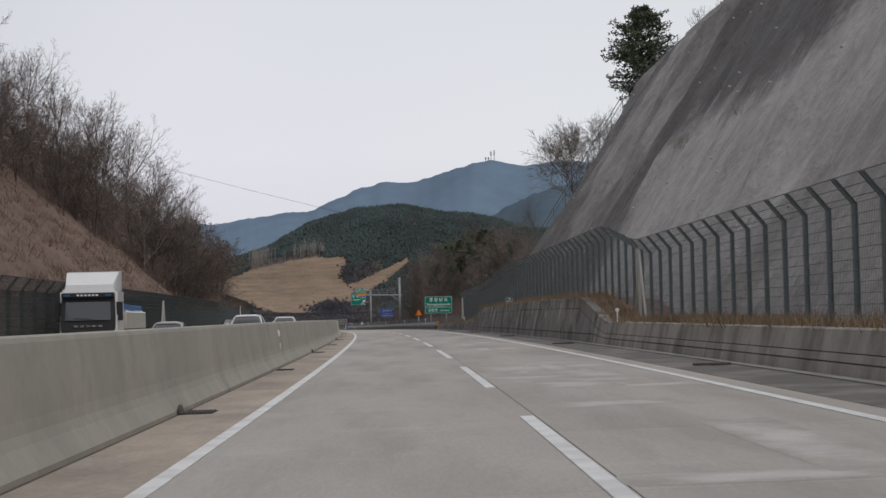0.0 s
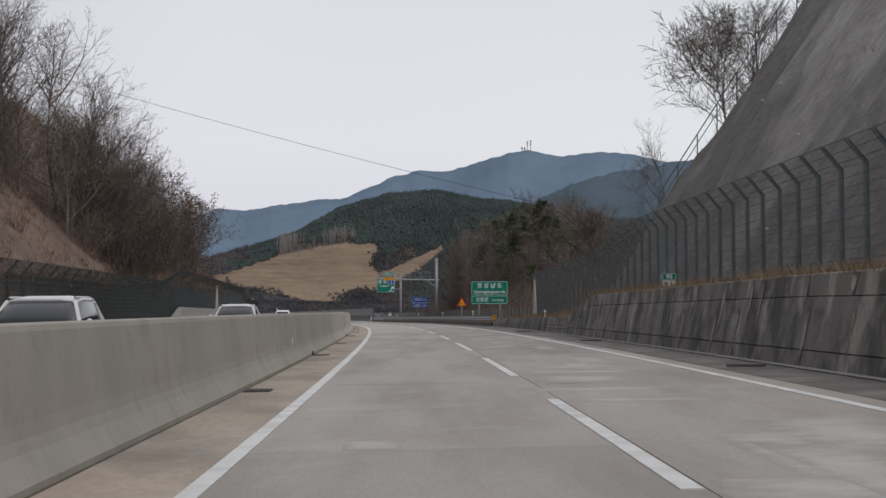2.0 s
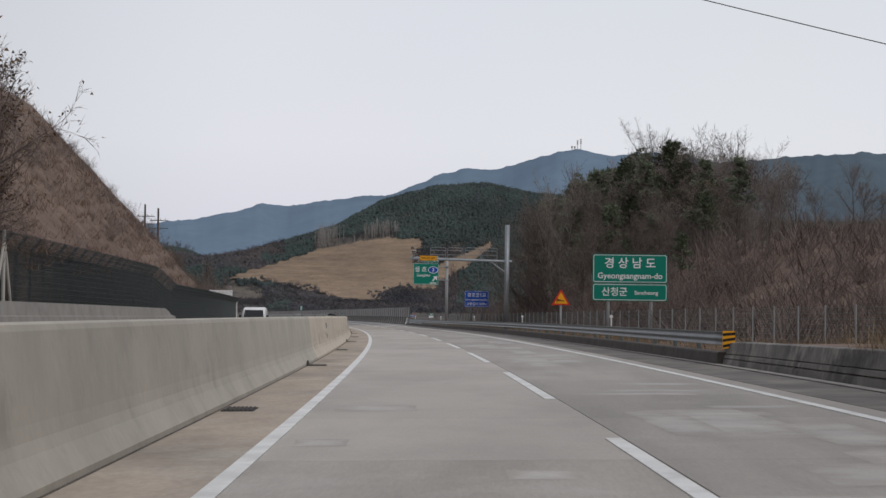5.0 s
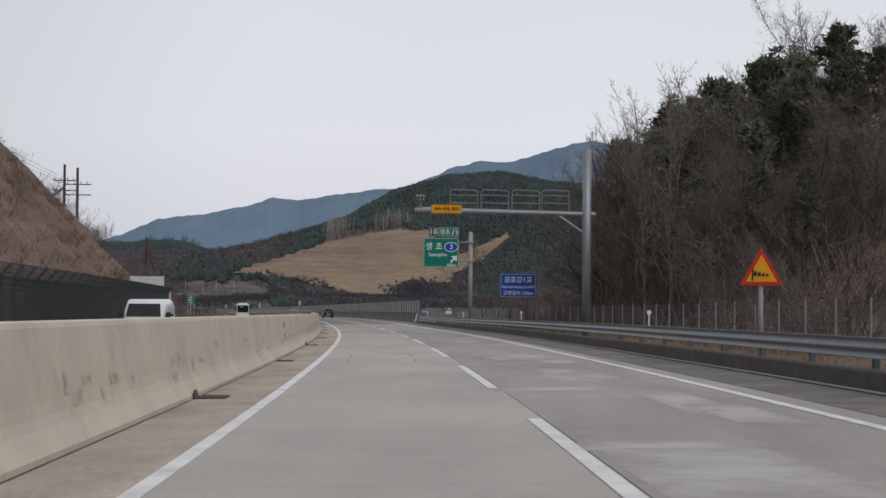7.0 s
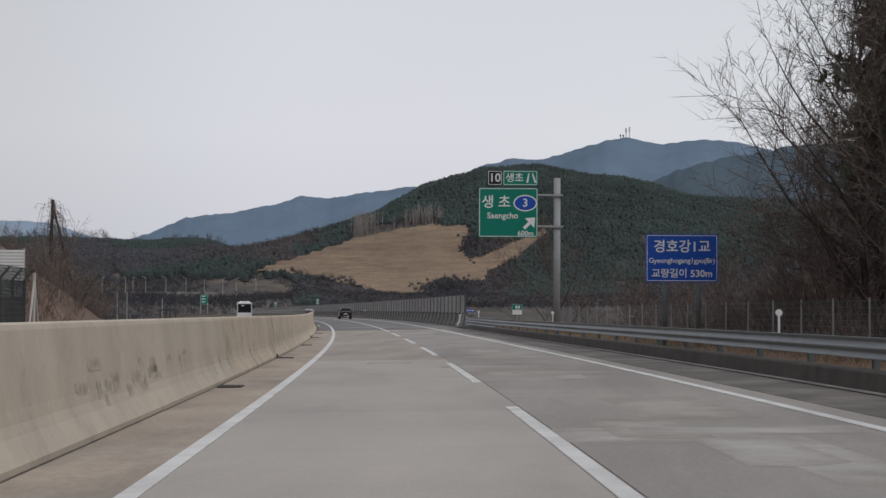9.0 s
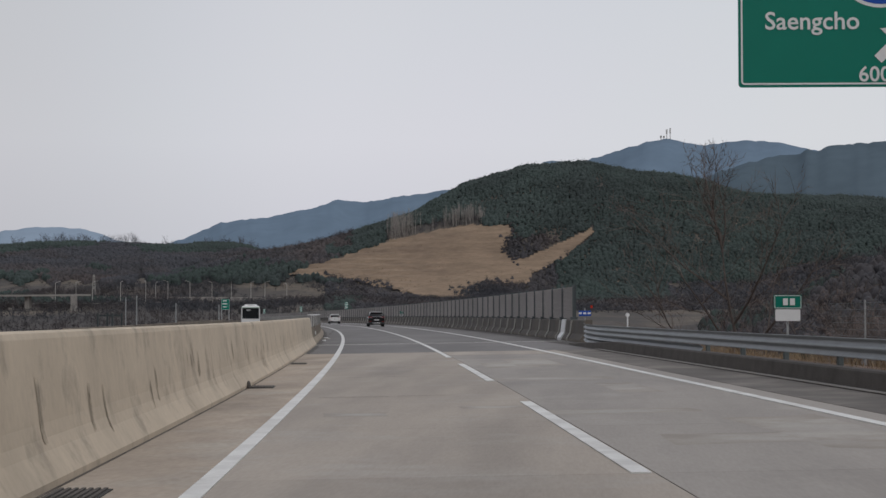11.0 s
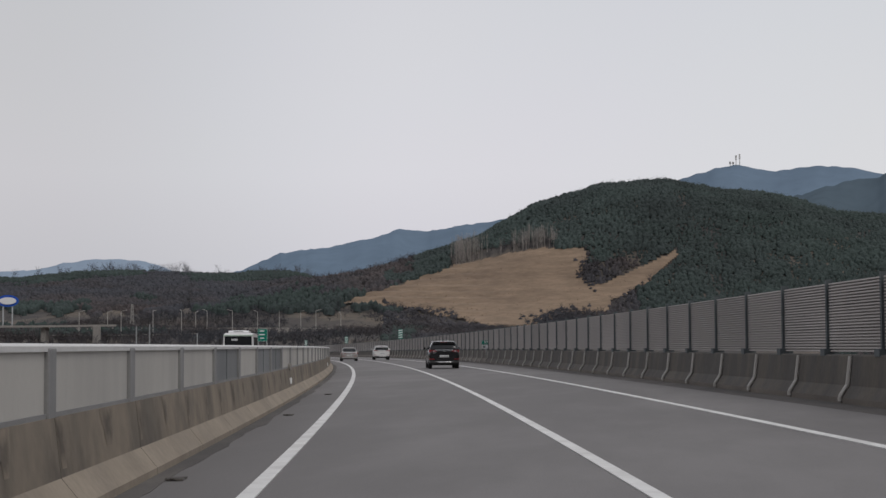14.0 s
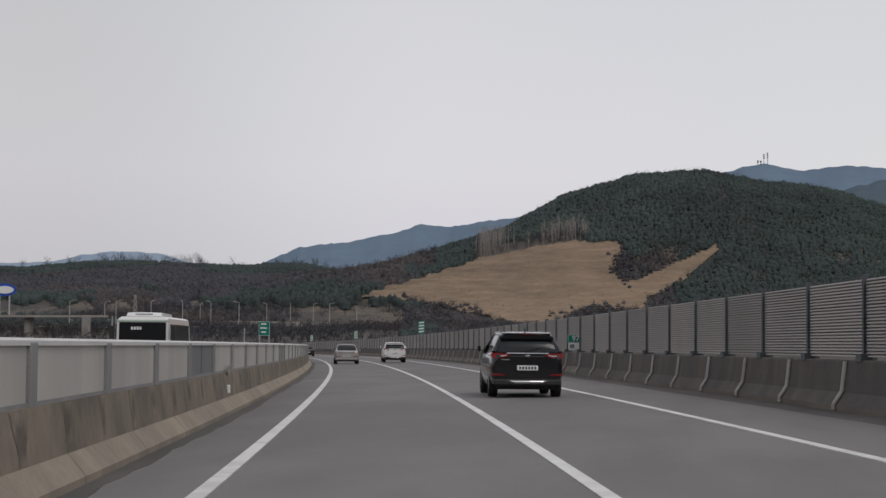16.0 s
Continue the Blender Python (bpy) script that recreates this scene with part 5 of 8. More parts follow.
def wheel(parent, x, y, r, w, rimc="steel"):
    b_ = bmesh.new()
    prof = [(r * 0.62, -w / 2), (r * 0.93, -w / 2), (r, -w * 0.36), (r, w * 0.36), (r * 0.93, w / 2), (r * 0.62, w / 2)]
    rings = []
    for k in range(20):
        a = 2 * math.pi * k / 20
        rings.append([(x + q, y + rr * math.cos(a), r + rr * math.sin(a)) for rr, q in prof])
    rings.append(rings[0])
    loft(b_, rings, caps=False)
    bmesh.ops.remove_doubles(b_, verts=b_.verts[:], dist=0.0005)
    t_ = part("wheel", recalc(b_), M["rubber"], parent)
    b_ = bmesh.new()
    rod(b_, (x - w * 0.42, y, r), (x + w * 0.42, y, r), r * 0.62, n=18)
    part("rim", b_, M[rimc], t_)
    return t_


def slab_part(name, parent, c, material, label="", bev=0.02):
    b_ = bmesh.new()
    box(b_, *c)
    if bev:
        bevel(b_, bev)
    return part(name, b_, material, parent, label)


def quad_part(name, parent, pts, material, push=(0, -0.012, 0), label=""):
    b_ = bmesh.new()
    a = [b_.verts.new(p) for p in pts]
    c = [b_.verts.new(Vector(p) + Vector(push)) for p in pts]
    b_.faces.new(a)
    b_.faces.new(c[::-1])
    n = len(a)
    for i in range(n):
        b_.faces.new((a[i], c[i], c[(i + 1) % n], a[(i + 1) % n]))
    return part(name, recalc(b_), material, parent, label)


def number_plate(parent, y, z, sgn=-1, w=0.26):
    p_ = slab_part("number_plate", parent, (-w, w, y - 0.012, y + 0.012, z - 0.06, z + 0.06), M["white"], "", 0.005)
    b_ = bmesh.new()
    for i in range(6):
        x_ = -w * 0.8 + i * w * 0.29
        box(b_, x_, x_ + w * 0.17, y + sgn * 0.016 - 0.003, y + sgn * 0.016 + 0.003, z - 0.03, z + 0.03)
    part("figure_bars", b_, M["black"], p_)


def passenger_car(name, label, m, paint, L=4.48, W=1.855, H=1.64, kind="suv"):
    """Rear at y = 0, front at y = L."""
    ob = thing(name, label, "car", "", "", m)
    w = W / 2
    belt = 1.13 if kind == "suv" else 0.93
    if kind == "suv":
        hull = [(0.0, 0.84, 0.45, 1.02), (0.05, 0.92, 0.36, 1.10), (0.25, 0.97, 0.30, belt), (0.8, 1.0, 0.24, belt), (2.6, 1.0, 0.24, belt - 0.02), (3.4, 0.985, 0.26, belt - 0.04), (4.1, 0.95, 0.30, 0.98), (4.4, 0.85, 0.38, 0.84), (L, 0.72, 0.45, 0.70)]
        cab = [(0.06, 0.80, 0.78, belt - 0.05, belt), (0.16, 0.88, 0.76, belt - 0.05, H - 0.26), (0.36, 0.89, 0.68, belt - 0.05, H - 0.07), (0.62, 0.90, 0.68, belt - 0.05, H - 0.035), (1.6, 0.91, 0.70, belt - 0.05, H - 0.03), (2.4, 0.91, 0.68, belt - 0.05, H - 0.10), (3.05, 0.90, 0.70, belt - 0.06, belt + 0.18), (3.35, 0.86, 0.80, belt - 0.06, belt)]
    else:
        hull = [(0.0, 0.80, 0.42, 0.88), (0.06, 0.90, 0.34, 0.98), (0.3, 0.96, 0.27, 1.0), (0.9, 1.0, 0.22, belt + 0.04), (3.0, 1.0, 0.22, belt), (3.6, 0.985, 0.24, 0.90), (4.4, 0.94, 0.28, 0.80), (4.7, 0.84, 0.36, 0.70), (L, 0.70, 0.42, 0.60)]
        cab = [(0.62, 0.84, 0.80, belt - 0.06, belt + 0.02), (1.0, 0.86, 0.70, belt - 0.06, H - 0.16), (1.35, 0.88, 0.66, belt - 0.06, H - 0.045), (2.4, 0.89, 0.67, belt - 0.06, H - 0.03), (2.85, 0.89, 0.67, belt - 0.06, H - 0.12), (3.5, 0.86, 0.76, belt - 0.06, belt + 0.05), (3.75, 0.84, 0.80, belt - 0.06, belt - 0.02)]
    b_ = loft(bmesh.new(), [hull_ring(y, w * k, zb, zt) for y, k, zb, zt in hull])
    body = part("body", recalc(b_), paint, ob)

    def cab_ring(y, kb, kt, zb, zt):
        half = [(w * kb, zb), (w * (kb * 0.7 + kt * 0.3), zb + (zt - zb) * 0.4), (w * (kb * 0.25 + kt * 0.75), zb + (zt - zb) * 0.85), (w * kt * 0.93, zt - (zt - zb) * 0.03), (w * kt * 0.6, zt)]
        return [(x, y, z) for x, z in half] + [(-x, y, z) for x, z in half[::-1]]

    b_ = loft(bmesh.new(), [cab_ring(*c) for c in cab])
    part("cabin_glass", recalc(b_), M["glass"], ob, "dark tinted windows")
    # roof skin
    mid = cab[2:6] if kind == "suv" else cab[2:5]
    b_ = bmesh.new()
    rings = []
    for y, kb, kt, zb, zt in mid:
        rings.append([(w * kt * 1.06, y, zt - 0.075), (w * kt * 1.0, y, zt - 0.01), (w * kt * 0.6, y, zt + 0.03), (-w * kt * 0.6, y, zt + 0.03), (-w * kt * 1.0, y, zt - 0.01), (-w * kt * 1.06, y, zt - 0.075)])
    y, kb, kt, zb, zt = mid[0]
    rings.insert(0, [(w * kt * 1.06, y - 0.22, zt - 0.12), (w * kt, y - 0.24, zt - 0.06), (w * kt * 0.6, y - 0.26, zt - 0.02), (-w * kt * 0.6, y - 0.26, zt - 0.02), (-w * kt, y - 0.24, zt - 0.06), (-w * kt * 1.06, y - 0.22, zt - 0.12)])
    loft(b_, rings)
    part("roof", recalc(b_), paint, ob)
    # pillars
    for sx in (-1, 1):
        rows_ = [cab[1], cab[2]] if kind == "suv" else [cab[0], cab[1], cab[2]]
        b_ = bmesh.new()
        lo = (sx * w * rows_[0][1] * 0.99, rows_[0][0] - 0.02, belt - 0.02)
        hi = (sx * w * rows_[-1][2] * 1.0, rows_[-1][0] + 0.02, rows_[-1][4] - 0.06)
        rod(b_, lo, hi, 0.085, 0.06, n=6)
        part("rear_pillar", b_, paint, ob)
        lo2 = (sx * w * 0.92, (2.9 if kind == "suv" else 3.3), belt - 0.02)
        hi2 = (sx * w * 0.70, (2.35 if kind == "suv" else 2.75), H - 0.12)
        b_ = bmesh.new()
        rod(b_, lo2, hi2, 0.05, 0.045, n=6)
        part("front_pillar", b_, paint, ob)
        # mirrors
        b_ = bmesh.new()
        box(b_, sx * (w + 0.02) - 0.02, sx * (w + 0.02) + 0.13 * sx + 0.02, 2.7, 2.85, belt - 0.02, belt + 0.14)
        bevel(b_, 0.03)
        part("mirror", b_, paint, ob)
        # lamps
        if kind == "suv":
            tail = quad_part("tail_lamp", ob, [(sx * w * 0.48, 0.02, 1.035), (sx * w * 0.70, 0.03, 0.975), (sx * w * 0.95, 0.10, 0.985), (sx * w * 0.985, 0.22, 1.06), (sx * w * 0.95, 0.12, 1.105), (sx * w * 0.48, 0.02, 1.095)], M["lamp_red"], (0, -0.05, 0))
            quad_part("reversing_lamp", tail, [(sx * w * 0.56, -0.035, 1.045), (sx * w * 0.72, -0.025, 1.015), (sx * w * 0.72, -0.025, 1.04), (sx * w * 0.56, -0.035, 1.062)], M["lamp_white"], (0, -0.01, 0))
            quad_part("reflector", ob, [(sx * w * 0.60, -0.01, 0.545), (sx * w * 0.93, 0.05, 0.555), (sx * w * 0.95, 0.06, 0.60), (sx * w * 0.62, -0.01, 0.585)], M["lamp_red"], (0, -0.03, 0))
            b_ = bmesh.new()
            rod(b_, (sx * w * 0.66, 0.75, H - 0.03), (sx * w * 0.68, 2.3, H - 0.04), 0.022, n=6)
            part("roof_rail", b_, M["chrome"], ob, "silver roof rail")
        else:
            quad_part("tail_lamp", ob, [(sx * w * 0.44, 0.03, 0.85), (sx * w * 0.62, 0.05, 0.775), (sx * w * 0.93, 0.10, 0.79), (sx * w * 0.965, 0.16, 0.92), (sx * w * 0.44, 0.03, 0.93)], M["lamp_red"], (0, -0.05, 0))
            quad_part("reflector", ob, [(sx * w * 0.55, 0.0, 0.52), (sx * w * 0.86, 0.02, 0.52), (sx * w * 0.86, 0.02, 0.57), (sx * w * 0.55, 0.0, 0.57)], M["lamp_red"], (0, -0.03, 0))
        quad_part("headlamp", ob, [(sx * w * 0.50, L - 0.16, 0.74), (sx * w * 0.86, L - 0.36, 0.76), (sx * w * 0.86, L - 0.40, 0.88), (sx * w * 0.50, L - 0.24, 0.84)], M["lamp_white"], (0, 0.09, 0))
    slab_part("tailgate_trim", ob, (-w * 0.56, w * 0.56, -0.035, 0.04, (1.088 if kind == "suv" else 0.90), (1.112 if kind == "suv" else 0.93)), M["lamp_white"], "bright trim strip", 0.006)
    number_plate(ob, -0.035, 0.74 if kind == "suv" else 0.62)
    slab_part("rear_bumper", ob, (-w * 0.9, w * 0.9, -0.05, 0.2, 0.30, 0.46), M["plastic"] if kind == "suv" else paint, "", 0.04)
    if kind == "suv":
        b_ = loft(bmesh.new(), [[(x, -0.06 + 0.10 * (x / w) ** 2, z0), (x, -0.02, z0), (x, -0.02, z1), (x, -0.075 + 0.10 * (x / w) ** 2, z1)] for x, z0, z1 in
                                ((-w * 0.74, 0.40, 0.42), (-w * 0.6, 0.355, 0.43), (-w * 0.3, 0.35, 0.425), (0.0, 0.35, 0.425), (w * 0.3, 0.35, 0.425), (w * 0.6, 0.355, 0.43), (w * 0.74, 0.40, 0.42))])
        part("skid_plate", recalc(b_), M["chrome"], ob, "silver skid plate")
        slab_part("badge", ob, (-0.06, 0.06, -0.045, -0.02, 1.02, 1.06), M["chrome"], "small bright badge", 0.012)
        slab_part("model_bar", ob, (-w * 0.70, -w * 0.48, -0.035, -0.01, 0.925, 0.95), M["chrome"], "", 0.004)
        b_ = loft(bmesh.new(), [[(x, y0, H - 0.075), (x, y0 + 0.34, H - 0.05), (x, y0 + 0.34, H - 0.02), (x, y0, H - 0.05)] for x, y0 in ((-w * 0.66, 0.16), (-w * 0.4, 0.1), (w * 0.4, 0.1), (w * 0.66, 0.16))])
        part("spoiler", recalc(b_), paint, ob)
        slab_part("stop_lamp", ob, (-0.2, 0.2, 0.085, 0.1, H - 0.072, H - 0.054), M["lamp_red"], "", 0.003)
        b_ = bmesh.new()
        rod(b_, (-0.1, 0.03, belt + 0.03), (0.34, 0.07, belt + 0.12), 0.012, n=5)
        part("wiper", b_, M["plastic"], ob)
        b_ = bmesh.new()
        rod(b_, (0, 0.75, H - 0.02), (0, 0.62, H + 0.09), 0.02, 0.006, n=6)
        part("antenna", b_, M["plastic"], ob)
    slab_part("grille", ob, (-w * 0.5, w * 0.5, L - 0.06, L + 0.02, 0.52, 0.68), M["plastic"], "", 0.02)
    r = 0.345 if kind == "suv" else 0.32
    for sx in (-1, 1):
        for y in (0.85, L - 0.92):
            wheel(ob, sx * (w - 0.13), y, r, 0.22)
    slab_part("underbody", ob, (-w * 0.8, w * 0.8, 0.3, L - 0.4, 0.2, 0.34), M["plastic"], "", 0.02)
    return ob


def on_road(s, o, back=False):
    return frame_at(s, o, 0.0, 180 if back else 0)


passenger_car("suv", "black compact SUV with red tail lamps driving ahead", on_road(492.0, 3.68), M["car_black"])
passenger_car("saloon_car", "silver saloon car driving ahead on the bridge", on_road(572.0, -0.35), M["car_silver"], 4.8, 1.83, 1.46, "saloon")
passenger_car("suv", "white compact SUV driving ahead on the bridge", on_road(581.5, 3.65), M["car_white"], 4.4, 1.83, 1.60)
passenger_car("saloon_car", "dark car far ahead on the bridge", on_road(690, -0.3), M["car_black"], 4.7, 1.83, 1.46, "saloon")
passenger_car("suv", "white SUV coming along the opposite carriageway", on_road(91, -7.2, True), M["car_white"], 4.5, 1.86, 1.72)
passenger_car("suv", "white SUV coming along the opposite carriageway", on_road(128, -7.0, True), M["car_white"], 4.5, 1.86, 1.7)
passenger_car("saloon_car", "silver car coming along the opposite carriageway", on_road(88, -11.0, True), M["car_silver"], 4.7, 1.83, 1.5, "saloon")


def panel_van(m):
    ob = thing("van", "white high-roofed van on the opposite carriageway", "van", "", "", m)
    L, w = 5.1, 0.96
    st = [(0, 0.94, 0.4, 1.95), (0.1, 0.985, 0.3, 2.02), (1.0, 1, 0.26, 2.06), (3.9, 1, 0.26, 2.04), (4.4, 0.98, 0.28, 1.86), (4.85, 0.96, 0.3, 1.25), (5.1, 0.88, 0.4, 0.95)]
    b_ = loft(bmesh.new(), [hull_ring(y, w * k, zb, zt, 0.86) for y, k, zb, zt in st])
    part("body", recalc(b_), M["car_white"], ob)
    quad_part("windscreen", ob, [(-0.80, 4.86, 1.24), (0.80, 4.86, 1.24), (0.72, 4.44, 1.82), (-0.72, 4.44, 1.82)], M["glass"], (0, 0.03, 0.02))
    for sx in (-1, 1):
        quad_part("side_window", ob, [(sx * 0.955, 1.0, 1.25), (sx * 0.955, 4.2, 1.25), (sx * 0.90, 3.9, 1.78), (sx * 0.90, 1.0, 1.78)], M["glass"], (sx * 0.012, 0, 0))
        quad_part("headlamp", ob, [(sx * 0.5, 5.06, 0.78), (sx * 0.84, 4.98, 0.78), (sx * 0.84, 4.93, 0.98), (sx * 0.5, 5.02, 0.95)], M["lamp_white"], (0, 0.05, 0))
        slab_part("mirror", ob, (sx * 1.0, sx * 1.2, 4.3, 4.42, 1.2, 1.45) if sx > 0 else (-1.2, -1.0, 4.3, 4.42, 1.2, 1.45), M["plastic"])
        for y in (1.0, 4.1):
            wheel(ob, sx * 0.83, y, 0.34, 0.22)
    slab_part("grille", ob, (-0.45, 0.45, 5.04, 5.12, 0.6, 0.85), M["plastic"])
    return ob


panel_van(on_road(279, -10.6, True))


def lorry(m):
    ob = thing("lorry", "white lorry with dark grille coming along the opposite carriageway", "lorry", "", "", m)
    # cab: front face at y = 8.0
    b_ = bmesh.new()
    box(b_, -1.22, 1.22, 5.9, 8.0, 0.55, 2.95)
    for v in b_.verts:
        if v.co.z > 2 and v.co.y > 7:
            v.co.y -= 0.28
    bevel(b_, 0.1, 2)
    cab_ = part("cab", b_, M["car_white"], ob)
    quad_part("front_mask", ob, [(-1.0, 8.0, 0.95), (1.0, 8.0, 0.95), (1.16, 7.99, 1.25), (1.17, 7.94, 1.75), (1.12, 7.77, 2.66), (-1.12, 7.77, 2.66), (-1.17, 7.94, 1.75), (-1.16, 7.99, 1.25)], M["plastic"], (0, 0.035, 0), "glossy black mask round the windscreen")
    quad_part("windscreen", ob, [(-0.98, 7.985, 1.62), (0.98, 7.985, 1.62), (0.94, 7.85, 2.40), (-0.94, 7.85, 2.40)], M["windscreen"], (0, 0.04, 0.01))
    b_ = bmesh.new()
    for k in range(5):  # bars in place of the badge lettering
        box(b_, -0.62 + k * 0.26, -0.44 + k * 0.26, 8.035, 8.05, 1.34, 1.42)
    part("badge_bar", b_, M["chrome"], ob)
    slab_part("sun_visor", ob, (-1.12, 1.12, 7.74, 8.02, 2.58, 2.80), M["plastic"], "", 0.04)
    for k in range(6):
        slab_part("visor_bar", ob, (-0.45 + k * 0.16, -0.34 + k * 0.16, 8.02, 8.03, 2.66, 2.73), M["white"], "", 0)
    b_ = bmesh.new()
    rod(b_, (-0.2, 8.03, 1.66), (0.62, 8.02, 1.72), 0.018, n=5)
    part("wiper", b_, M["plastic"], ob)
    for sx in (-1, 1):
        quad_part("headlamp", ob, [(sx * 0.62, 8.0, 0.72), (sx * 1.15, 8.0, 0.72), (sx * 1.15, 8.0, 1.0), (sx * 0.62, 8.0, 0.92)], M["lamp_white"], (0, 0.06, 0))
        quad_part("marker_lamp", ob, [(sx * 0.75, 7.86, 2.66), (sx * 1.0, 7.86, 2.66), (sx * 1.0, 7.86, 2.72), (sx * 0.75, 7.86, 2.72)], M["car_blue"], (0, 0.21, 0))
        slab_part("mirror", ob, (sx * 1.3 - 0.13, sx * 1.3 + 0.13, 7.6, 7.75, 1.6, 2.4), M["plastic"])
        quad_part("side_window", ob, [(sx * 1.225, 6.6, 1.6), (sx * 1.225, 7.7, 1.6), (sx * 1.225, 7.5, 2.4), (sx * 1.225, 6.6, 2.4)], M["glass"], (sx * 0.012, 0, 0))
        for y in (1.2, 2.5, 7.1):
            wheel(ob, sx * 1.05, y, 0.5, 0.3)
    b_ = loft(bmesh.new(), [[(-1.15, 6.0, 2.9), (1.15, 6.0, 2.9), (1.15, 6.0, 3.75), (-1.15, 6.0, 3.75)], [(-1.15, 6.6, 2.9), (1.15, 6.6, 2.9), (1.12, 6.6, 3.7), (-1.12, 6.6, 3.7)], [(-1.05, 7.6, 2.9), (1.05, 7.6, 2.9), (1.0, 7.55, 3.15), (-1.0, 7.55, 3.15)]], smooth=False)
    part("wind_deflector", recalc(b_), M["car_white"], ob)
    slab_part("bumper", ob, (-1.24, 1.24, 7.8, 8.06, 0.38, 0.70), M["panel_grey"], "", 0.05)
    slab_part("flat_bed", ob, (-1.22, 1.22, -1.5, 5.7, 0.95, 1.2), M["plastic"])
    slab_part("load_box", ob, (-1.18, 1.18, -1.2, 4.9, 1.2, 2.0), M["load_box"], "pale plain side of the load bed", 0.04)
    b_ = bmesh.new()
    box(b_, -1.1, 1.1, -0.9, 4.6, 2.0, 2.3)
    bmesh.ops.subdivide_edges(b_, edges=b_.edges[:], cuts=5, use_grid_fill=True)
    for v in b_.verts:
        if v.co.z > 2.02:
            v.co.z += 0.10 * noise.noise(v.co * 1.4)
            v.co.x *= 0.93
    part("tarpaulin", b_, M["car_blue"], ob, "rumpled blue tarpaulin over the load")
    return ob


lorry(on_road(79, -12.6, True))


def coach(m):
    ob = thing("coach", "white touring coach with a dark windscreen on the opposite carriageway", "bus", "", "", m)
    L, w = 11.5, 1.24
    st = [(0, 0.95, 0.4, 3.1), (0.2, 1, 0.3, 3.2), (11.0, 1, 0.3, 3.2), (11.4, 0.99, 0.32, 3.12), (11.5, 0.96, 0.4, 3.0)]
    b_ = loft(bmesh.new(), [hull_ring(y, w * k, zb, zt, 0.93, 0.99) for y, k, zb, zt in st], smooth=False)
    part("body", recalc(b_), M["car_white"], ob)
    quad_part("windscreen", ob, [(-1.1, 11.48, 1.3), (1.1, 11.48, 1.3), (1.08, 11.48, 2.88), (-1.08, 11.48, 2.88)], M["glass"], (0, 0.04, 0.0))
    b_ = loft(bmesh.new(), [[(-0.85, y, 3.18), (0.85, y, 3.18), (0.8, y, 3.18 + h), (0.3, y, 3.2 + h), (-0.3, y, 3.2 + h), (-0.8, y, 3.18 + h)] for y, h in ((5.5, 0.05), (6.0, 0.22), (10.6, 0.24), (11.1, 0.06))], smooth=False)
    pod = part("roof_pod", recalc(b_), M["car_white"], ob)
    slab_part("vent", pod, (-0.4, 0.4, 10.65, 10.95, 3.24, 3.36), M["plastic"], "", 0.01)
    for sx in (-1, 1):
        for i in range(7):
            quad_part("side_window", ob, [(sx * 1.235, 0.8 + i * 1.42, 1.6), (sx * 1.235, 2.16 + i * 1.42, 1.6), (sx * 1.205, 2.16 + i * 1.42, 2.8), (sx * 1.205, 0.8 + i * 1.42, 2.8)], M["glass"], (sx * 0.02, 0, 0))
        slab_part("mirror", ob, (sx * 1.42 - 0.11, sx * 1.42 + 0.11, 11.4, 11.55, 2.0, 2.7), M["plastic"])
        quad_part("headlamp", ob, [(sx * 0.6, 11.46, 0.6), (sx * 1.1, 11.42, 0.6), (sx * 1.1, 11.42, 0.9), (sx * 0.6, 11.48, 0.85)], M["lamp_white"], (0, 0.05, 0))
        for y in (2.6, 8.8):
            wheel(ob, sx * 1.06, y, 0.5, 0.3)
    slab_part("roof_band", ob, (-1.2, 1.2, 11.36, 11.56, 2.9, 3.04), M["roof_green"], "pale green band over the windscreen", 0.03)
    for sx in (-1, 1):
        slab_part("screen_pillar", ob, (sx * 1.14 - 0.05, sx * 1.14 + 0.05, 11.46, 11.56, 1.2, 2.9), M["car_white"], "", 0.02)
    b_ = bmesh.new()
    rod(b_, (-0.1, 11.545, 1.35), (0.75, 11.545, 1.5), 0.015, n=5)
    part("wiper", b_, M["plastic"], ob)
    # route number board, bars only
    for i in range(4):
        b_ = bmesh.new()
        box(b_, 0.05 + i * 0.13, 0.14 + i * 0.13, 11.52, 11.54, 2.5, 2.66)
        part("number_bar", b_, M["white"], ob)
    return ob


coach(on_road(541, -10.5, True) @ Matrix.Diagonal((1, 1, 0.88, 1)))

# ---------------------------------------------------------------- trees and scrub
def mesh_of(name, verts, faces, material, smooth=False):
    me = bpy.data.meshes.new(name)
    me.from_pydata(verts, [], faces)
    if smooth:
        me.polygons.foreach_set("use_smooth", [True] * len(faces))
    me.materials.append(material)
    return me


def limb(V, F, a, b, r0, r1, n=3):
    d = b - a
    if d.length < 1e-4:
        return
    u = d.orthogonal().normalized()
    w = d.normalized().cross(u)
    k = len(V)
    for p, r in ((a, r0), (b, r1)):
        for i in range(n):
            t = 2 * math.pi * i / n
            V.append(tuple(p + (u * math.cos(t) + w * math.sin(t)) * r))
    for i in range(n):
        F.append((k + i, k + (i + 1) % n, k + n + (i + 1) % n, k + n + i))


def sliver(V, F, a, b, w, rg):
    """A thin tapering twig or blade."""
    d = b - a
    sd = Vector((rg.uniform(-1, 1), rg.uniform(-1, 1), rg.uniform(-1, 1))).cross(d)
    if sd.length < 1e-6:
        return
    sd = sd.normalized() * w
    k = len(V)
    V.extend([tuple(a - sd), tuple(a + sd), tuple(b)])
    F.append((k, k + 1, k + 2))


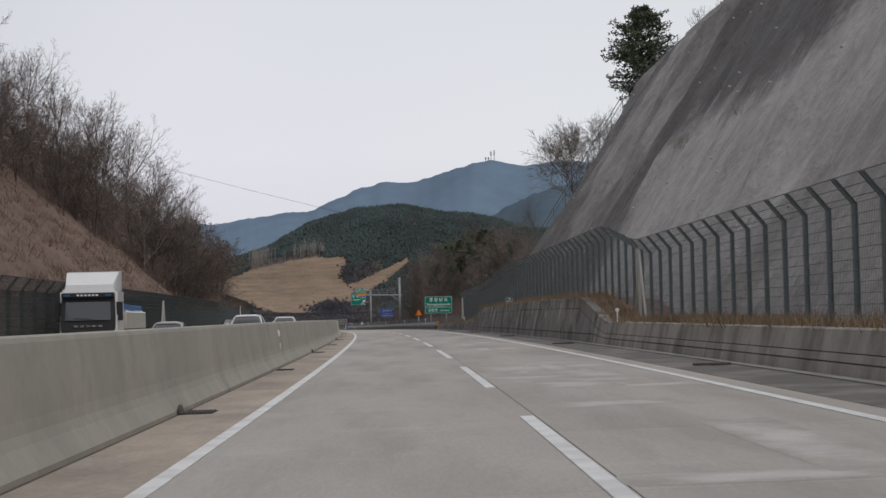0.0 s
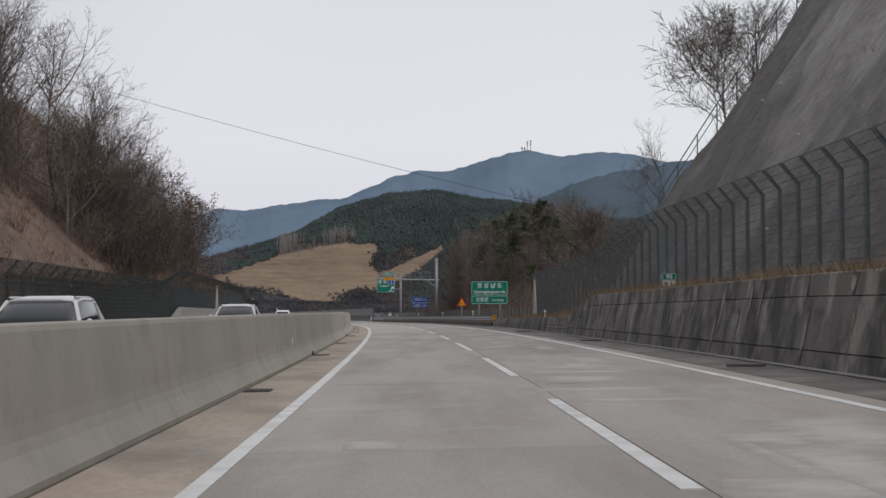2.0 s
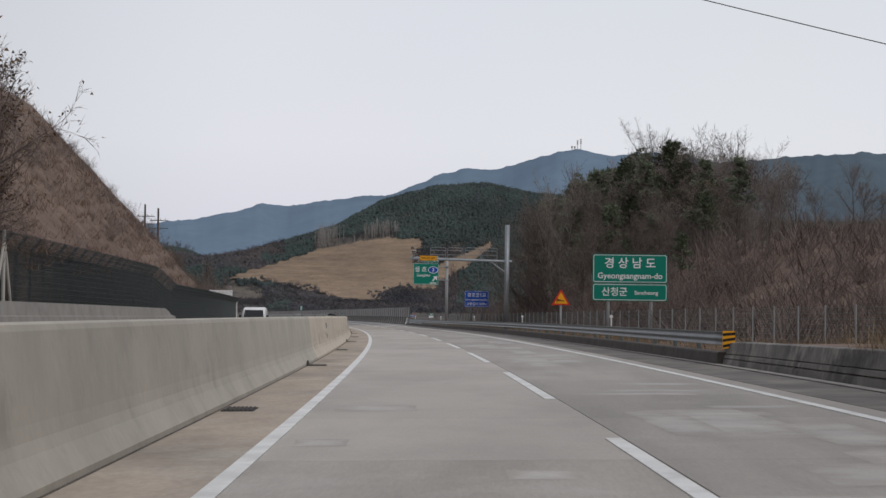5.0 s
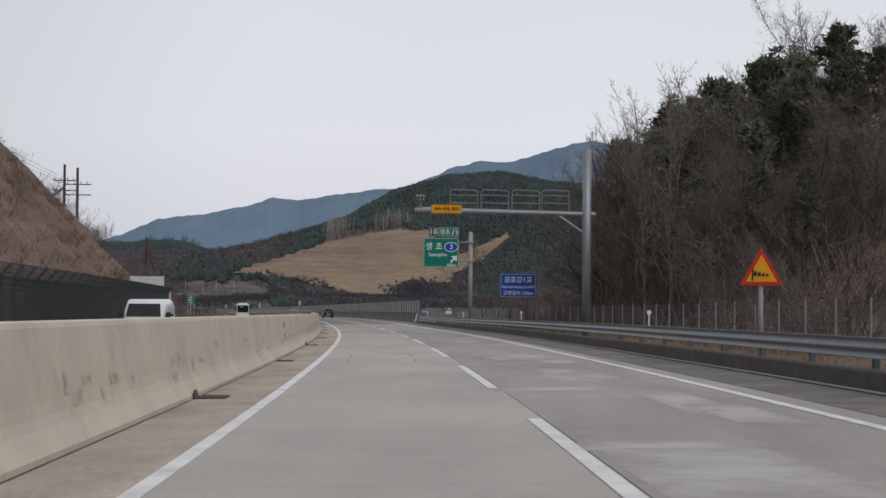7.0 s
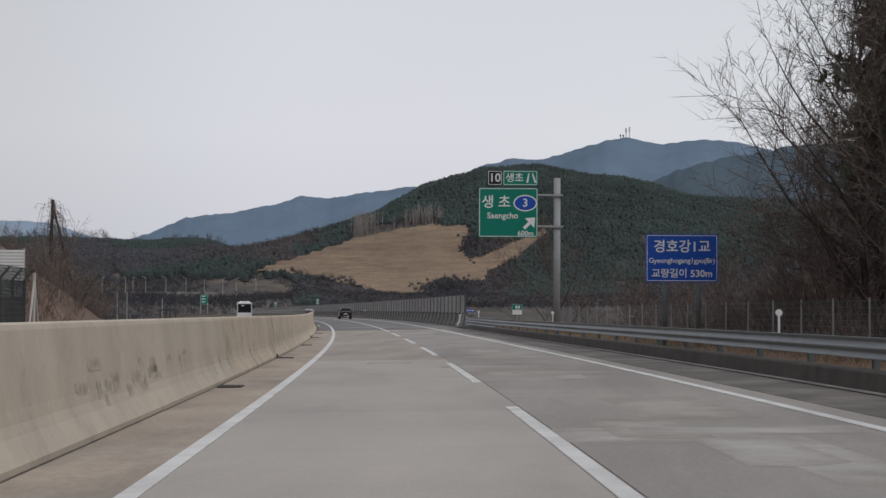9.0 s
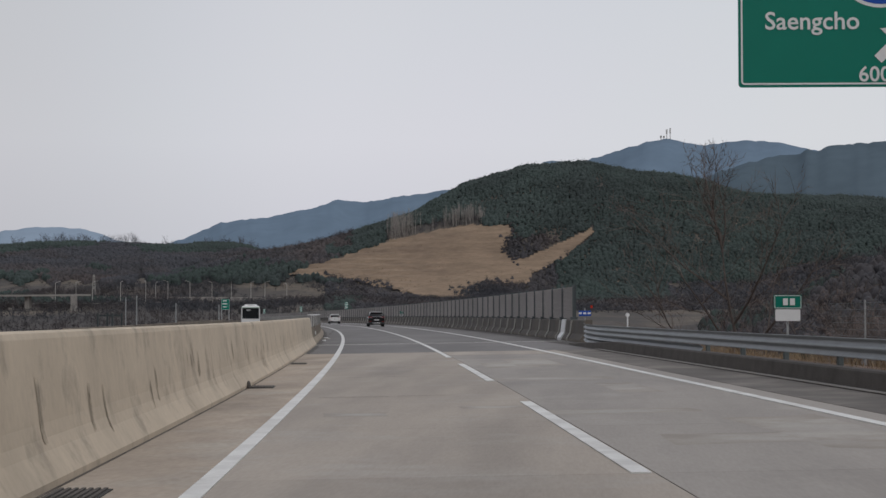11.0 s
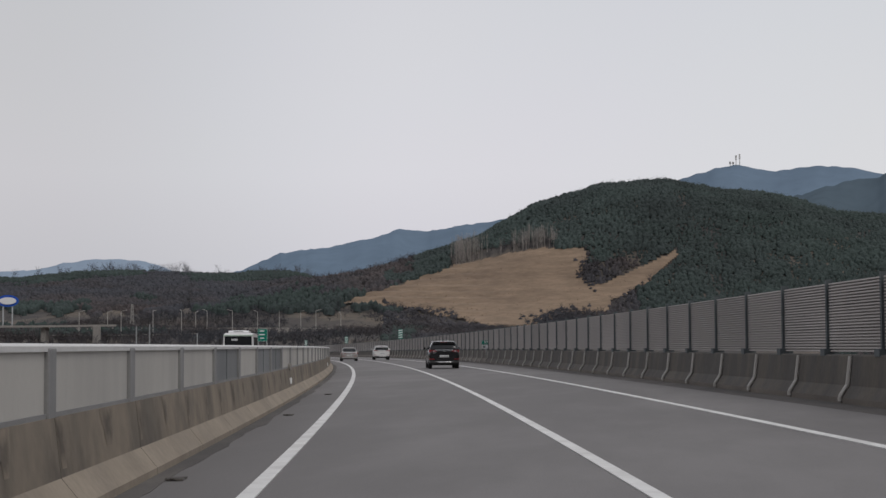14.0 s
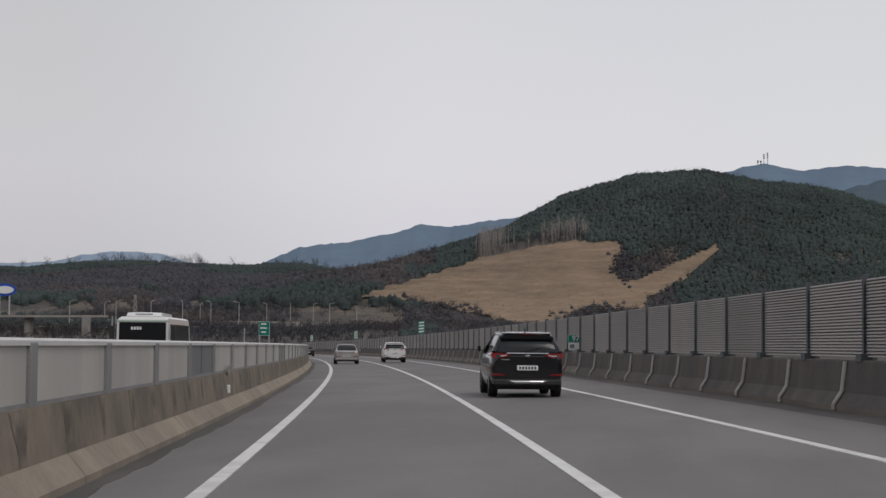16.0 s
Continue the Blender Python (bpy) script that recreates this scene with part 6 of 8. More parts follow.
def bare_tree(seed, height, spread=1.0, limbs=8, kids=7, twigs=7, leaves=0, stems=1, lean=0.1, low=0.2, fine=1.0):
    """A leafless tree: a forking trunk, rising limbs, boughs, and a rounded crown of fine twigs; some keep dead leaves."""
    rg = random.Random(seed)
    V, F, TV, TF, LV, LF = [], [], [], [], [], []
    up = Vector((0, 0, 1))

    def aside(d, deg):
        e = Vector((rg.gauss(0, 1), rg.gauss(0, 1), rg.gauss(0, 1)))
        e = (e - d * e.dot(d)).normalized()
        return (d * math.cos(radians(deg)) + e * math.sin(radians(deg))).normalized()

    def twig(p, d, length):
        w = 0.0125 * fine
        e = p + d * length
        sliver(TV, TF, p, e, w, rg)
        for _ in range(3):
            c = p.lerp(e, rg.uniform(0.15, 0.85))
            f = c + (aside(d, rg.uniform(25, 60)) + up * 0.12).normalized() * length * rg.uniform(0.35, 0.6)
            sliver(TV, TF, c, f, w * 0.72, rg)
            if leaves and rg.random() < leaves:
                g = f + Vector((rg.uniform(-0.1, 0.1), rg.uniform(-0.1, 0.1), rg.uniform(-0.15, 0.05)))
                sliver(LV, LF, g, g + Vector((rg.uniform(-1, 1), rg.uniform(-1, 1), rg.uniform(-1, 0.2))).normalized() * rg.uniform(0.08, 0.15), 0.05, rg)

    def bough(a, d, length, r):
        pts = [a]
        for k in range(2):
            d = (aside(d, rg.uniform(5, 20)) + up * 0.10).normalized()
            nx = pts[-1] + d * length / 2
            limb(TV, TF, pts[-1], nx, r * (1 - 0.45 * k), r * (0.55 - 0.3 * k), 3)
            pts.append(nx)
        for k in range(twigs):
            u = (k + rg.random()) / twigs
            c = pts[0].lerp(pts[1], u * 2) if u < 0.5 else pts[1].lerp(pts[2], u * 2 - 1)
            twig(c, (aside(d, rg.uniform(20, 65)) + up * 0.15).normalized(), min(1.6, length * rg.uniform(0.4, 0.75)))
        twig(pts[2], d, length * 0.5)

    def main_limb(a, d, length, r, n=4):
        for j in range(n):
            d = (aside(d, rg.uniform(4, 16)) + up * 0.08).normalized()
            b = a + d * length / n
            limb(V, F, a, b, r * (1 - 0.75 * j / n), r * (1 - 0.75 * (j + 1) / n), 4)
            for k in range(kids // n + (1 if rg.random() < (kids % n) / n else 0)):
                u = (j + rg.random()) / n
                bough(a.lerp(b, rg.random()), aside(d, rg.uniform(28, 62)), length * (0.62 - 0.3 * u) * rg.uniform(0.75, 1.15), max(0.012, r * 0.3))
            a = b
        bough(a, d, length * 0.3, max(0.012, r * 0.25))

    for st in range(stems):
        if stems > 1:
            d = aside(up, rg.uniform(5, 50))
            main_limb(Vector((rg.uniform(-0.35, 0.35), rg.uniform(-0.35, 0.35), -0.3)), d, height * rg.uniform(0.55, 0.9), height * 0.007, 3)
            continue
        d = (up + Vector((rg.uniform(-lean, lean), rg.uniform(-lean, lean), 0))).normalized()
        q, r, n = Vector((0, 0, -0.4)), height * 0.011, 7
        step = height * 0.72 / n
        for k in range(n):
            d = (aside(d, rg.uniform(2, 9)) + up * 0.12).normalized()
            nx = q + d * step
            limb(V, F, q, nx, r * (1 - 0.12 * k), r * (0.88 - 0.12 * k), 6)
            u = (k + 1) / n
            if u > low:
                for _ in range(limbs // n + (1 if rg.random() < (limbs % n) / n + 0.25 else 0)):
                    main_limb(q.lerp(nx, rg.random()), aside(d, rg.uniform(38, 62) * (1.1 - 0.3 * u)), height * spread * (0.47 - 0.22 * abs(u - 0.45)) * rg.uniform(0.8, 1.15), r * 0.42)
            q = nx
        for _ in range(3):
            main_limb(q, aside(d, rg.uniform(8, 32)), height * 0.27 * rg.uniform(0.85, 1.1), r * 0.3)
    return (V, F), (TV, TF), (LV, LF)


def pine_tree(seed, height, bare=0.35, width=0.24, boughs=54, rounded=False):
    rg = random.Random(seed)
    V, F, NV, NF = [], [], [], []
    top = Vector((rg.uniform(-0.4, 0.4), rg.uniform(-0.4, 0.4), height))
    limb(V, F, Vector((0, 0, -0.3)), top * 0.5, height * 0.016, height * 0.011, 6)
    limb(V, F, top * 0.5, top, height * 0.011, 0.02, 5)
    for k in range(boughs):
        u = rg.random() ** 0.85
        z = height * (bare + (1 - bare) * u * 0.97)
        reach = height * width * (1.05 - u * 0.85) * rg.uniform(0.6, 1.25)
        if rounded:
            reach = height * width * math.sqrt(max(0.08, 1 - (1.9 * u - 0.85) ** 2)) * rg.uniform(0.7, 1.15)
        a = rg.uniform(0, 6.3)
        root = top * (z / height)
        tip = root + Vector((math.cos(a) * reach, math.sin(a) * reach, reach * rg.uniform(-0.15, 0.5)))
        limb(V, F, root, tip, 0.035, 0.012, 3)
        for c in range(5):
            q = root.lerp(tip, 0.32 + 0.17 * c)
            for _ in range(7):
                e = Vector((rg.gauss(0, 1), rg.gauss(0, 1), abs(rg.gauss(0.3, 0.7)))).normalized() * height * rg.uniform(0.02, 0.045)
                sd = e.orthogonal().normalized() * height * 0.0085
                b0 = q + Vector((rg.uniform(-1, 1), rg.uniform(-1, 1), rg.uniform(-0.6, 0.9))) * height * 0.024
                k_ = len(NV)
                NV.extend([tuple(b0 - sd), tuple(b0 + sd), tuple(b0 + e)])
                NF.append((k_, k_ + 1, k_ + 2))
    return (V, F), (NV, NF), ([], [])


def tree_source(kind, seed, height, **kw):
    if kind == "pine":
        a, b, c = pine_tree(seed, height, **kw)
        return [("trunk", mesh_of("trunk", *a, M["bark"])), ("crown", mesh_of("crown", *b, M["pine_near"]))]
    a, b, c = bare_tree(seed, height, **kw)
    grey = kind == "grey"
    out = [("trunk", mesh_of("trunk", *a, M["twig_grey"] if grey else M["bark"])), ("crown", mesh_of("crown", *b, M["twig_grey"] if grey else M["twig"]))]
    if c[0]:
        out.append(("dead_leaves", mesh_of("dead_leaves", *c, M["dead_leaf"])))
    return out


SRC = {
    "bare": [tree_source("bare", 11 + i, 7.5, limbs=8, kids=6, twigs=6) for i in range(4)],
    "leafy": [tree_source("bare", 31 + i, 6.5, limbs=7, kids=6, twigs=6, leaves=0.3, lean=0.2) for i in range(3)],
    "grey": [tree_source("grey", 51 + i, 8.5, limbs=8, kids=6, twigs=6) for i in range(3)],
    "wide": [tree_source("grey", 61 + i, 8.5, spread=1.3, limbs=9, kids=7, twigs=6, low=0.3, fine=1.1) for i in range(2)],
    "round": [tree_source("grey", 66 + i, 8.5, spread=1.2, limbs=13, kids=10, twigs=9, low=0.2, fine=1.7) for i in range(2)],
    "slim": [tree_source("grey", 71 + i, 11.0, spread=0.45, limbs=9, kids=4, twigs=5, lean=0.05, low=0.35) for i in range(2)],
    "bush": [tree_source("bare", 91 + i, 3.8, stems=7, kids=4, twigs=4, fine=0.9) for i in range(4)],
    "big": [tree_source("bare", 151 + i, 11.0, limbs=9, kids=7, twigs=7, low=0.15) for i in range(3)],
    "dense": [tree_source("bare", 171 + i, 8.5, limbs=9, kids=7, twigs=7, low=0.1, fine=1.15) for i in range(3)],
    "wood": [tree_source("bare", 181 + i, 8.5, limbs=9, kids=7, twigs=8, low=0.1, fine=0.68) for i in range(4)],
    "pine": [tree_source("pine", 111 + i, 10.0, bare=0.3 + 0.1 * i, boughs=70) for i in range(3)],
    "broad": [tree_source("pine", 131, 9.0, bare=0.05, width=0.33, boughs=260, rounded=True)],
}
LABEL = {"wood": "leafless tree with a close dark mesh of fine twigs", "round": "leafless grey tree with a full round crown of fine twigs", "wide": "leafless grey tree with a wide rounded crown", "dense": "leafless tree with a close dark mesh of twigs", "big": "tall leafless brown tree with a rounded crown", "bare": "leafless brown tree on the slope", "leafy": "bare tree with clinging dead brown leaves", "grey": "leafless pale grey tree with fine twigs",
         "slim": "slender leafless pale tree above the wood", "bush": "tangled leafless brown bush", "pine": "dark green pine tree", "broad": "broad bushy dark green pine on the crest"}
plant_rnd = random.Random(42)


def plant(kind, s, o, scale=1.0, z=None, label=""):
    p = at(s, o)
    p.z = ground_height(s, o) if z is None else p.z + z
    ob = thing("bush" if kind == "bush" else ("pine_tree" if kind in ("pine", "broad") else "tree"), label or LABEL[kind], "bush" if kind == "bush" else "tree", "", "",
               pose(p.x, p.y, p.z - 0.1, 0, 0, plant_rnd.uniform(0, 360)))
    sc = scale * plant_rnd.uniform(0.9, 1.1)
    for nm, me in plant_rnd.choice(SRC[kind]):
        q = new("stem" if kind == "bush" and nm == "trunk" else nm, me)
        if kind == "bush":
            q["kind"] = "stuff"
        q.parent = ob
        q.scale = (sc, sc, sc)
    return ob


def thicket(name, label, spots):
    """Brush that nobody could count, joined into one mesh."""
    V, F = [], []
    for s, o, sc in spots:
        p = at(s, o)
        p.z = ground_height(s, o) - 0.1
        turn = Matrix.Translation(p) @ Matrix.Rotation(plant_rnd.uniform(0, 6.28), 4, "Z") @ Matrix.Scale(sc, 4)
        for nm, me in plant_rnd.choice(SRC["bush"]):
            k = len(V)
            V.extend(tuple(turn @ v.co) for v in me.vertices)
            F.extend(tuple(i + k for i in f.vertices) for f in me.polygons)
    return tagged(new(name, mesh_of(name, V, F, M["twig"])), label, "brush", "", "stuff")


# slope beside the opposite carriageway
for i in range(85):
    s_ = plant_rnd.uniform(125, 222)
    low = lerp(s_, [120, 148, 166, 186, 222], [34, 31, 25.5, 18.3, 17.8])
    o_ = -(low + abs(plant_rnd.gauss(0, 6)))
    k_ = plant_rnd.choice(("bare", "bare", "leafy", "leafy", "grey", "dense"))
    plant(k_, s_, o_, plant_rnd.uniform(0.9, 1.25))
for s_, o_, sc in ((184, -25.5, 1.3), (178, -28, 1.25), (172, -31, 1.2), (190, -24, 1.15), (166, -33, 1.1), (158, -35.5, 1.0), (188, -30, 1.2), (194, -20, 1.1), (181, -23, 1.05),
                   (190, -20.5, 0.9), (150, -38, 0.95), (142, -40, 0.9), (176, -35, 1.0), (186, -22, 1.0)):
    plant("big", s_, o_, sc)
for s_, o_, sc in ((205, -17.8, 1.5), (209, -18.2, 1.25), (202, -17.9, 1.55), (212, -18.8, 1.1), (197, -17.9, 1.5), (199, -18.8, 1.6), (194, -18.2, 1.5)):
    plant("leafy", s_, o_, sc)
for i in range(24):
    s_ = plant_rnd.uniform(95, 150)
    plant(plant_rnd.choice(("bare", "grey", "leafy", "dense")), s_, -plant_rnd.uniform(36, 50), plant_rnd.uniform(0.6, 0.95))
thicket("thicket", "tangled leafless brown brush under the trees on the slope", [
    (s_, -(lerp(s_, [120, 148, 166, 186, 222], [33, 30, 24.5, 17.4, 17.0]) + plant_rnd.uniform(0, 10)), plant_rnd.uniform(0.6, 1.2)) for s_ in [plant_rnd.uniform(135, 226) for _ in range(95)]])
for i in range(10):
    s_ = plant_rnd.uniform(255, 335)
    plant(plant_rnd.choice(("bare", "grey")), s_, -plant_rnd.uniform(33, 44), plant_rnd.uniform(0.4, 0.6))
thicket("thicket", "low leafless brown brush on the earth slope", [(plant_rnd.uniform(318, 337), -plant_rnd.uniform(17.0, 34), plant_rnd.uniform(0.28, 0.5)) for _ in range(34)]
        + [(plant_rnd.uniform(215, 334), -plant_rnd.uniform(17.0, 40), plant_rnd.uniform(0.28, 0.6)) for _ in range(56)])
for s_, o_, sc in ((160, -33, 0.5), (128, -42, 0.5), (194, -22, 0.55), (190, -24, 0.6), (262, -31, 0.4)):
    plant("pine", s_, o_, sc)

# trees above and past the end of the shotcrete
for s_, o_, k_, sc in ((167.5, 13.1, "round", 0.95), (176, 17.5, "wide", 0.5), (151, 15.4, "grey", 0.75), (148, 18.7, "round", 0.9), (151, 20.5, "grey", 0.85), (156, 22, "grey", 0.9), (161, 23, "grey", 0.95), (149, 27, "grey", 0.7), (147, 30, "grey", 0.7), (145, 33, "grey", 0.6), (188, 20.5, "grey", 0.5), (196, 19, "slim", 0.55),
                       (144.5, 24.2, "broad", 0.95), (155, 40, "grey", 0.9), (133, 42, "grey", 1.0), (200, 15.5, "bush", 1.0), (190, 14.5, "bush", 0.9), (208, 16, "bush", 1.0)):
    plant(k_, s_, o_, sc)

# the wood behind the wire fence
for i in range(80):
    s_ = plant_rnd.uniform(240, 334)
    low = 14.2 + max(0, 262 - s_) * 0.16 + max(0, s_ - 286) * 0.05
    o_ = low + plant_rnd.uniform(0, 16)
    if s_ > 303:
        o_ += 3.5
    k_ = plant_rnd.choice(("wood",) * 6 + ("leafy",) * 2 + ("grey",) * 2)
    plant(k_, s_, o_, plant_rnd.uniform(0.85, 1.15) * lerp(s_, [238, 262, 282, 302, 310, 336], [0.45, 0.66, 1.05, 1.35, 0.95, 0.6]) * (1.0 if o_ > low + 3 else 0.7))
for s_, o_ in ((292, 15.5), (296, 14.9), (299, 16.5), (278, 14.6), (288, 15.2), (284, 16), (302, 15.8), (305, 15.2)):
    plant("slim", s_, o_, plant_rnd.uniform(0.95, 1.15))
for s_, o_, sc in ((304, 19, 1.1), (306, 22, 1.1), (292, 20, 1.05), (284, 23, 0.95), (278, 19, 0.78), (270, 21, 0.6), (298, 17.5, 1.0), (287, 17.5, 0.9), (281, 21, 0.88), (275, 24, 0.75),
                   (266, 18, 0.55), (262, 23, 0.55), (295, 24, 1.1), (301, 26, 1.05), (256, 22, 0.45), (290, 27, 1.0), (250, 19, 0.4), (268, 27, 0.7), (307, 16.6, 0.8), (283, 15.5, 0.5),
                   (289, 22, 1.0), (297, 21, 1.05), (273, 17.5, 0.6), (286, 25, 1.0), (302, 22, 1.1), (293, 17, 0.9), (279, 16.5, 0.65), (271, 25, 0.7), (309, 18.5, 0.95), (311, 21, 1.0), (306, 17.6, 0.9), (313, 19.5, 0.95), (315, 22.5, 1.0), (308, 24, 1.1), (318, 21, 0.85), (321, 23.5, 0.85), (312, 26, 1.1), (304, 20.5, 1.1), (309, 17.8, 1.0), (301, 18, 1.0)):
    plant("pine", s_, o_, sc)
for s_, o_, sc in ((316, 17.8, 0.8), (311, 17.4, 0.95), (307, 18.8, 1.05), (320, 19.5, 0.8), (314, 20.8, 1.0), (323, 21.5, 0.75), (309, 21.5, 1.15)):
    plant("dense", s_, o_, sc)
for i in range(18):
    plant(plant_rnd.choice(("wood", "grey")), plant_rnd.uniform(280, 308), plant_rnd.uniform(24, 34), plant_rnd.uniform(0.9, 1.15))
for i in range(34):
    s_ = plant_rnd.uniform(264, 306)
    plant("wood", s_, plant_rnd.uniform(15.2, 22), plant_rnd.uniform(0.8, 1.05) * lerp(s_, [264, 282, 300], [0.62, 0.98, 1.4]))
thicket("thicket", "dark tangled leafless brush along the foot of the wood", [(plant_rnd.uniform(225, 345), plant_rnd.uniform(12.6, 21), plant_rnd.uniform(0.5, 1.3)) for _ in range(80)]
        + [(plant_rnd.uniform(186, 240), plant_rnd.uniform(15, 26), plant_rnd.uniform(0.5, 0.9)) for _ in range(22)])
for s_, o_, k_, sc in ((384, 16.6, "big", 1.15), (418, 20.6, "big", 1.1), (392, 22, "bare", 0.9), (366, 15.5, "bare", 0.7), (360, 14, "bush", 0.8), (398, 24, "bare", 0.9), (352, 16, "bare", 0.6)):
    plant(k_, s_, o_, sc)
# old pole with a stay, hung with dead vines
VP = at(362.4, -20.1)
VINE_TOP, vine_foot = 8.8, ground_height(362.4, -20.1) - VP.z
q = thing("utility_pole", "old wooden pole and stay hung thick with dead vines", "utility pole", "", "", pose(VP.x, VP.y, VP.z))
b_ = bmesh.new()
rod(b_, (0, 0, vine_foot - 0.5), (0.22, 0, VINE_TOP), 0.14, 0.10, n=8)
part("pole", b_, M["bark"], q)
b_ = bmesh.new()
rod(b_, (0.3 + 0.27 * (VINE_TOP - 0.2 - vine_foot), 0, vine_foot - 0.5), (0.3, 0, VINE_TOP - 0.7), 0.09, 0.08, n=7)
part("stay", b_, M["bark"], q, "slanting timber stay")
vine_rnd = random.Random(88)
V, F = [], []
for k in range(260):
    u = vine_rnd.random() ** 0.8
    on_stay = k % 3 == 0
    c = Vector((0.22, 0, VINE_TOP)).lerp(Vector((1.5 if on_stay else 0.05, 0, VINE_TOP - 5.2)), u) + Vector((vine_rnd.gauss(0, 0.12), vine_rnd.gauss(0, 0.3), vine_rnd.uniform(-0.2, 0.2)))
    side = Vector((vine_rnd.gauss(0, 0.42), vine_rnd.gauss(0, 0.3), 0))
    knee = c + side + Vector((0, 0, vine_rnd.uniform(-0.15, 0.3)))
    tip = knee + side * 0.35 - Vector((0, 0, vine_rnd.uniform(0.3, 1.3)))
    limb(V, F, c, knee, 0.014, 0.011, 3)
    limb(V, F, knee, tip, 0.011, 0.005, 3)
    for _ in range(3):
        e = knee.lerp(tip, vine_rnd.random())
        limb(V, F, e, e + Vector((vine_rnd.gauss(0, 0.15), vine_rnd.gauss(0, 0.15), -vine_rnd.uniform(0.1, 0.4))), 0.008, 0.004, 3)
part_ob = new("vines", mesh_of("vines", V, F, M["twig"]))
part_ob.parent = q
thicket("thicket", "rusty brown leafless brush below the vine-hung pole", [(plant_rnd.uniform(344, 374), -plant_rnd.uniform(17, 24), plant_rnd.uniform(0.45, 0.8)) for _ in range(40)])
plant("bush", 363.3, -20.1, 1.0)
for i in range(34):
    plant("bush", plant_rnd.uniform(340, 376), -plant_rnd.uniform(16.8, 26), plant_rnd.uniform(0.5, 1.0))
plant("bush", 360.6, -19.7, 1.2)
plant("bush", 352, -18, 1.1)
plant("bush", 362, -19, 1.2)
plant("bush", 358, -17.5, 0.9)


# scrub and dry grass, uncountable
def tufts(name, label, spots, height, material, blades, lean, seed, wid=0.02):
    rg = random.Random(seed)
    V, F = [], []
    for s, o, zz, k in spots:
        p = at(s, o)
        p.z = zz if zz is not None else ground_height(s, o)
        for _ in range(blades):
            h = height * k * rg.uniform(0.5, 1.2)
            b0 = p + Vector((rg.gauss(0, 0.28 * k), rg.gauss(0, 0.28 * k), -0.05))
            tip = b0 + Vector((rg.uniform(-lean, lean), rg.uniform(-lean, lean), 1)) * h
            sd = Vector((rg.uniform(-1, 1), rg.uniform(-1, 1), 0)).normalized() * wid * k
            i_ = len(V)
            V.extend([tuple(b0 - sd), tuple(b0 + sd), tuple(tip)])
            F.append((i_, i_ + 1, i_ + 2))
    ob = new(name, mesh_of(name, V, F, material))
    return tagged(ob, label, "grass" if "grass" in name else "scrub", "", "stuff")


gr = random.Random(8)
spots = []
for i in range(2300):
    s_ = gr.uniform(-25, 172)
    o_ = gr.uniform(8.25, 9.5)
    spots.append((s_, o_, at(s_, o_).z + shelf(s_) - 0.02, gr.uniform(0.5, 1.1)))
tufts("dry_grass", "dry straw grass along the wall top", spots, 0.38, M["grass"], 14, 0.7, 1, 0.012)
spots = []
for i in range(2600):
    s_ = gr.uniform(184, 392)
    o_ = gr.uniform(8.15, 13.0)
    spots.append((s_, o_, None, gr.uniform(0.4, 1.0) * (1.4 if o_ > 11 else 0.8)))
tufts("dry_grass", "dry straw grass on the verge behind the guard rail", spots, 0.45, M["grass"], 12, 0.7, 2, 0.012)
spots = []
for i in range(7000):
    s_ = gr.uniform(30, 350)
    o_ = -gr.uniform(15.6, 48)
    spots.append((s_, o_, None, gr.uniform(0.7, 1.7)))
tufts("hill_scrub", "reddish brown dead scrub on the earth slope", spots, 0.5, M["slope_grass"], 14, 0.9, 3, 0.016)
spots = []
for i in range(2200):
    s_ = gr.uniform(200, 345)
    spots.append((s_, gr.uniform(13, 40), None, gr.uniform(0.8, 1.8)))
tufts("wood_scrub", "dark tangled undergrowth in the wood", spots, 1.0, M["twig"], 14, 0.8, 4, 0.03)
spots = []
for i in range(260):
    s_ = gr.uniform(60, 150)
    u_ = gr.uniform(0.25, 1.0)
    o_ = face_o(u_ * 30)
    spots.append((s_, o_, at(s_, 11).z + shelf(s_) + u_ * 30 - 0.3, gr.uniform(0.4, 1.0)))
spots = [q for q in spots if q[3] > 0.8] + [(gr.uniform(100, 138), gr.uniform(24, 36), None, gr.uniform(1.2, 2.2)) for _ in range(260)] + [(gr.uniform(141, 185), gr.uniform(12, 26), None, gr.uniform(1.0, 2.0)) for _ in range(420)]
tufts("dry_grass", "brown weeds on the rock face and its crest", spots, 0.6, M["grass"], 16, 0.7, 5, 0.015)

spots = []
for i in range(420):
    s_ = gr.choice((gr.gauss(176, 7), gr.gauss(196, 9), gr.uniform(120, 225)))
    z_ = at(s_, -14.9).z + lerp(s_, [158, 168, 240, 250], [3.3, 4.1, 4.0, 3.2]) - gr.uniform(0.0, 0.9)
    spots.append((s_, -gr.uniform(14.6, 15.8), z_, gr.uniform(0.6, 1.3)))
tufts("dry_grass", "dead brown creeper hanging over the fence top", spots, 0.55, M["slope_grass"], 16, 1.4, 6, 0.014)
spots = []
for i in range(240):
    o_ = gr.uniform(11.5, 30)
    s_ = cut_end(o_) + gr.uniform(0.5, 4.5)
    spots.append((s_, o_, at(s_, 11).z + 1.0 + face_z(o_) - gr.uniform(0.0, 1.4) - 0.25 * (s_ - cut_end(o_)), gr.uniform(0.5, 1.1)))
tufts("hill_scrub", "dark dead creeper along the edge of the rock face", spots, 0.6, M["twig"], 16, 1.2, 7, 0.016)

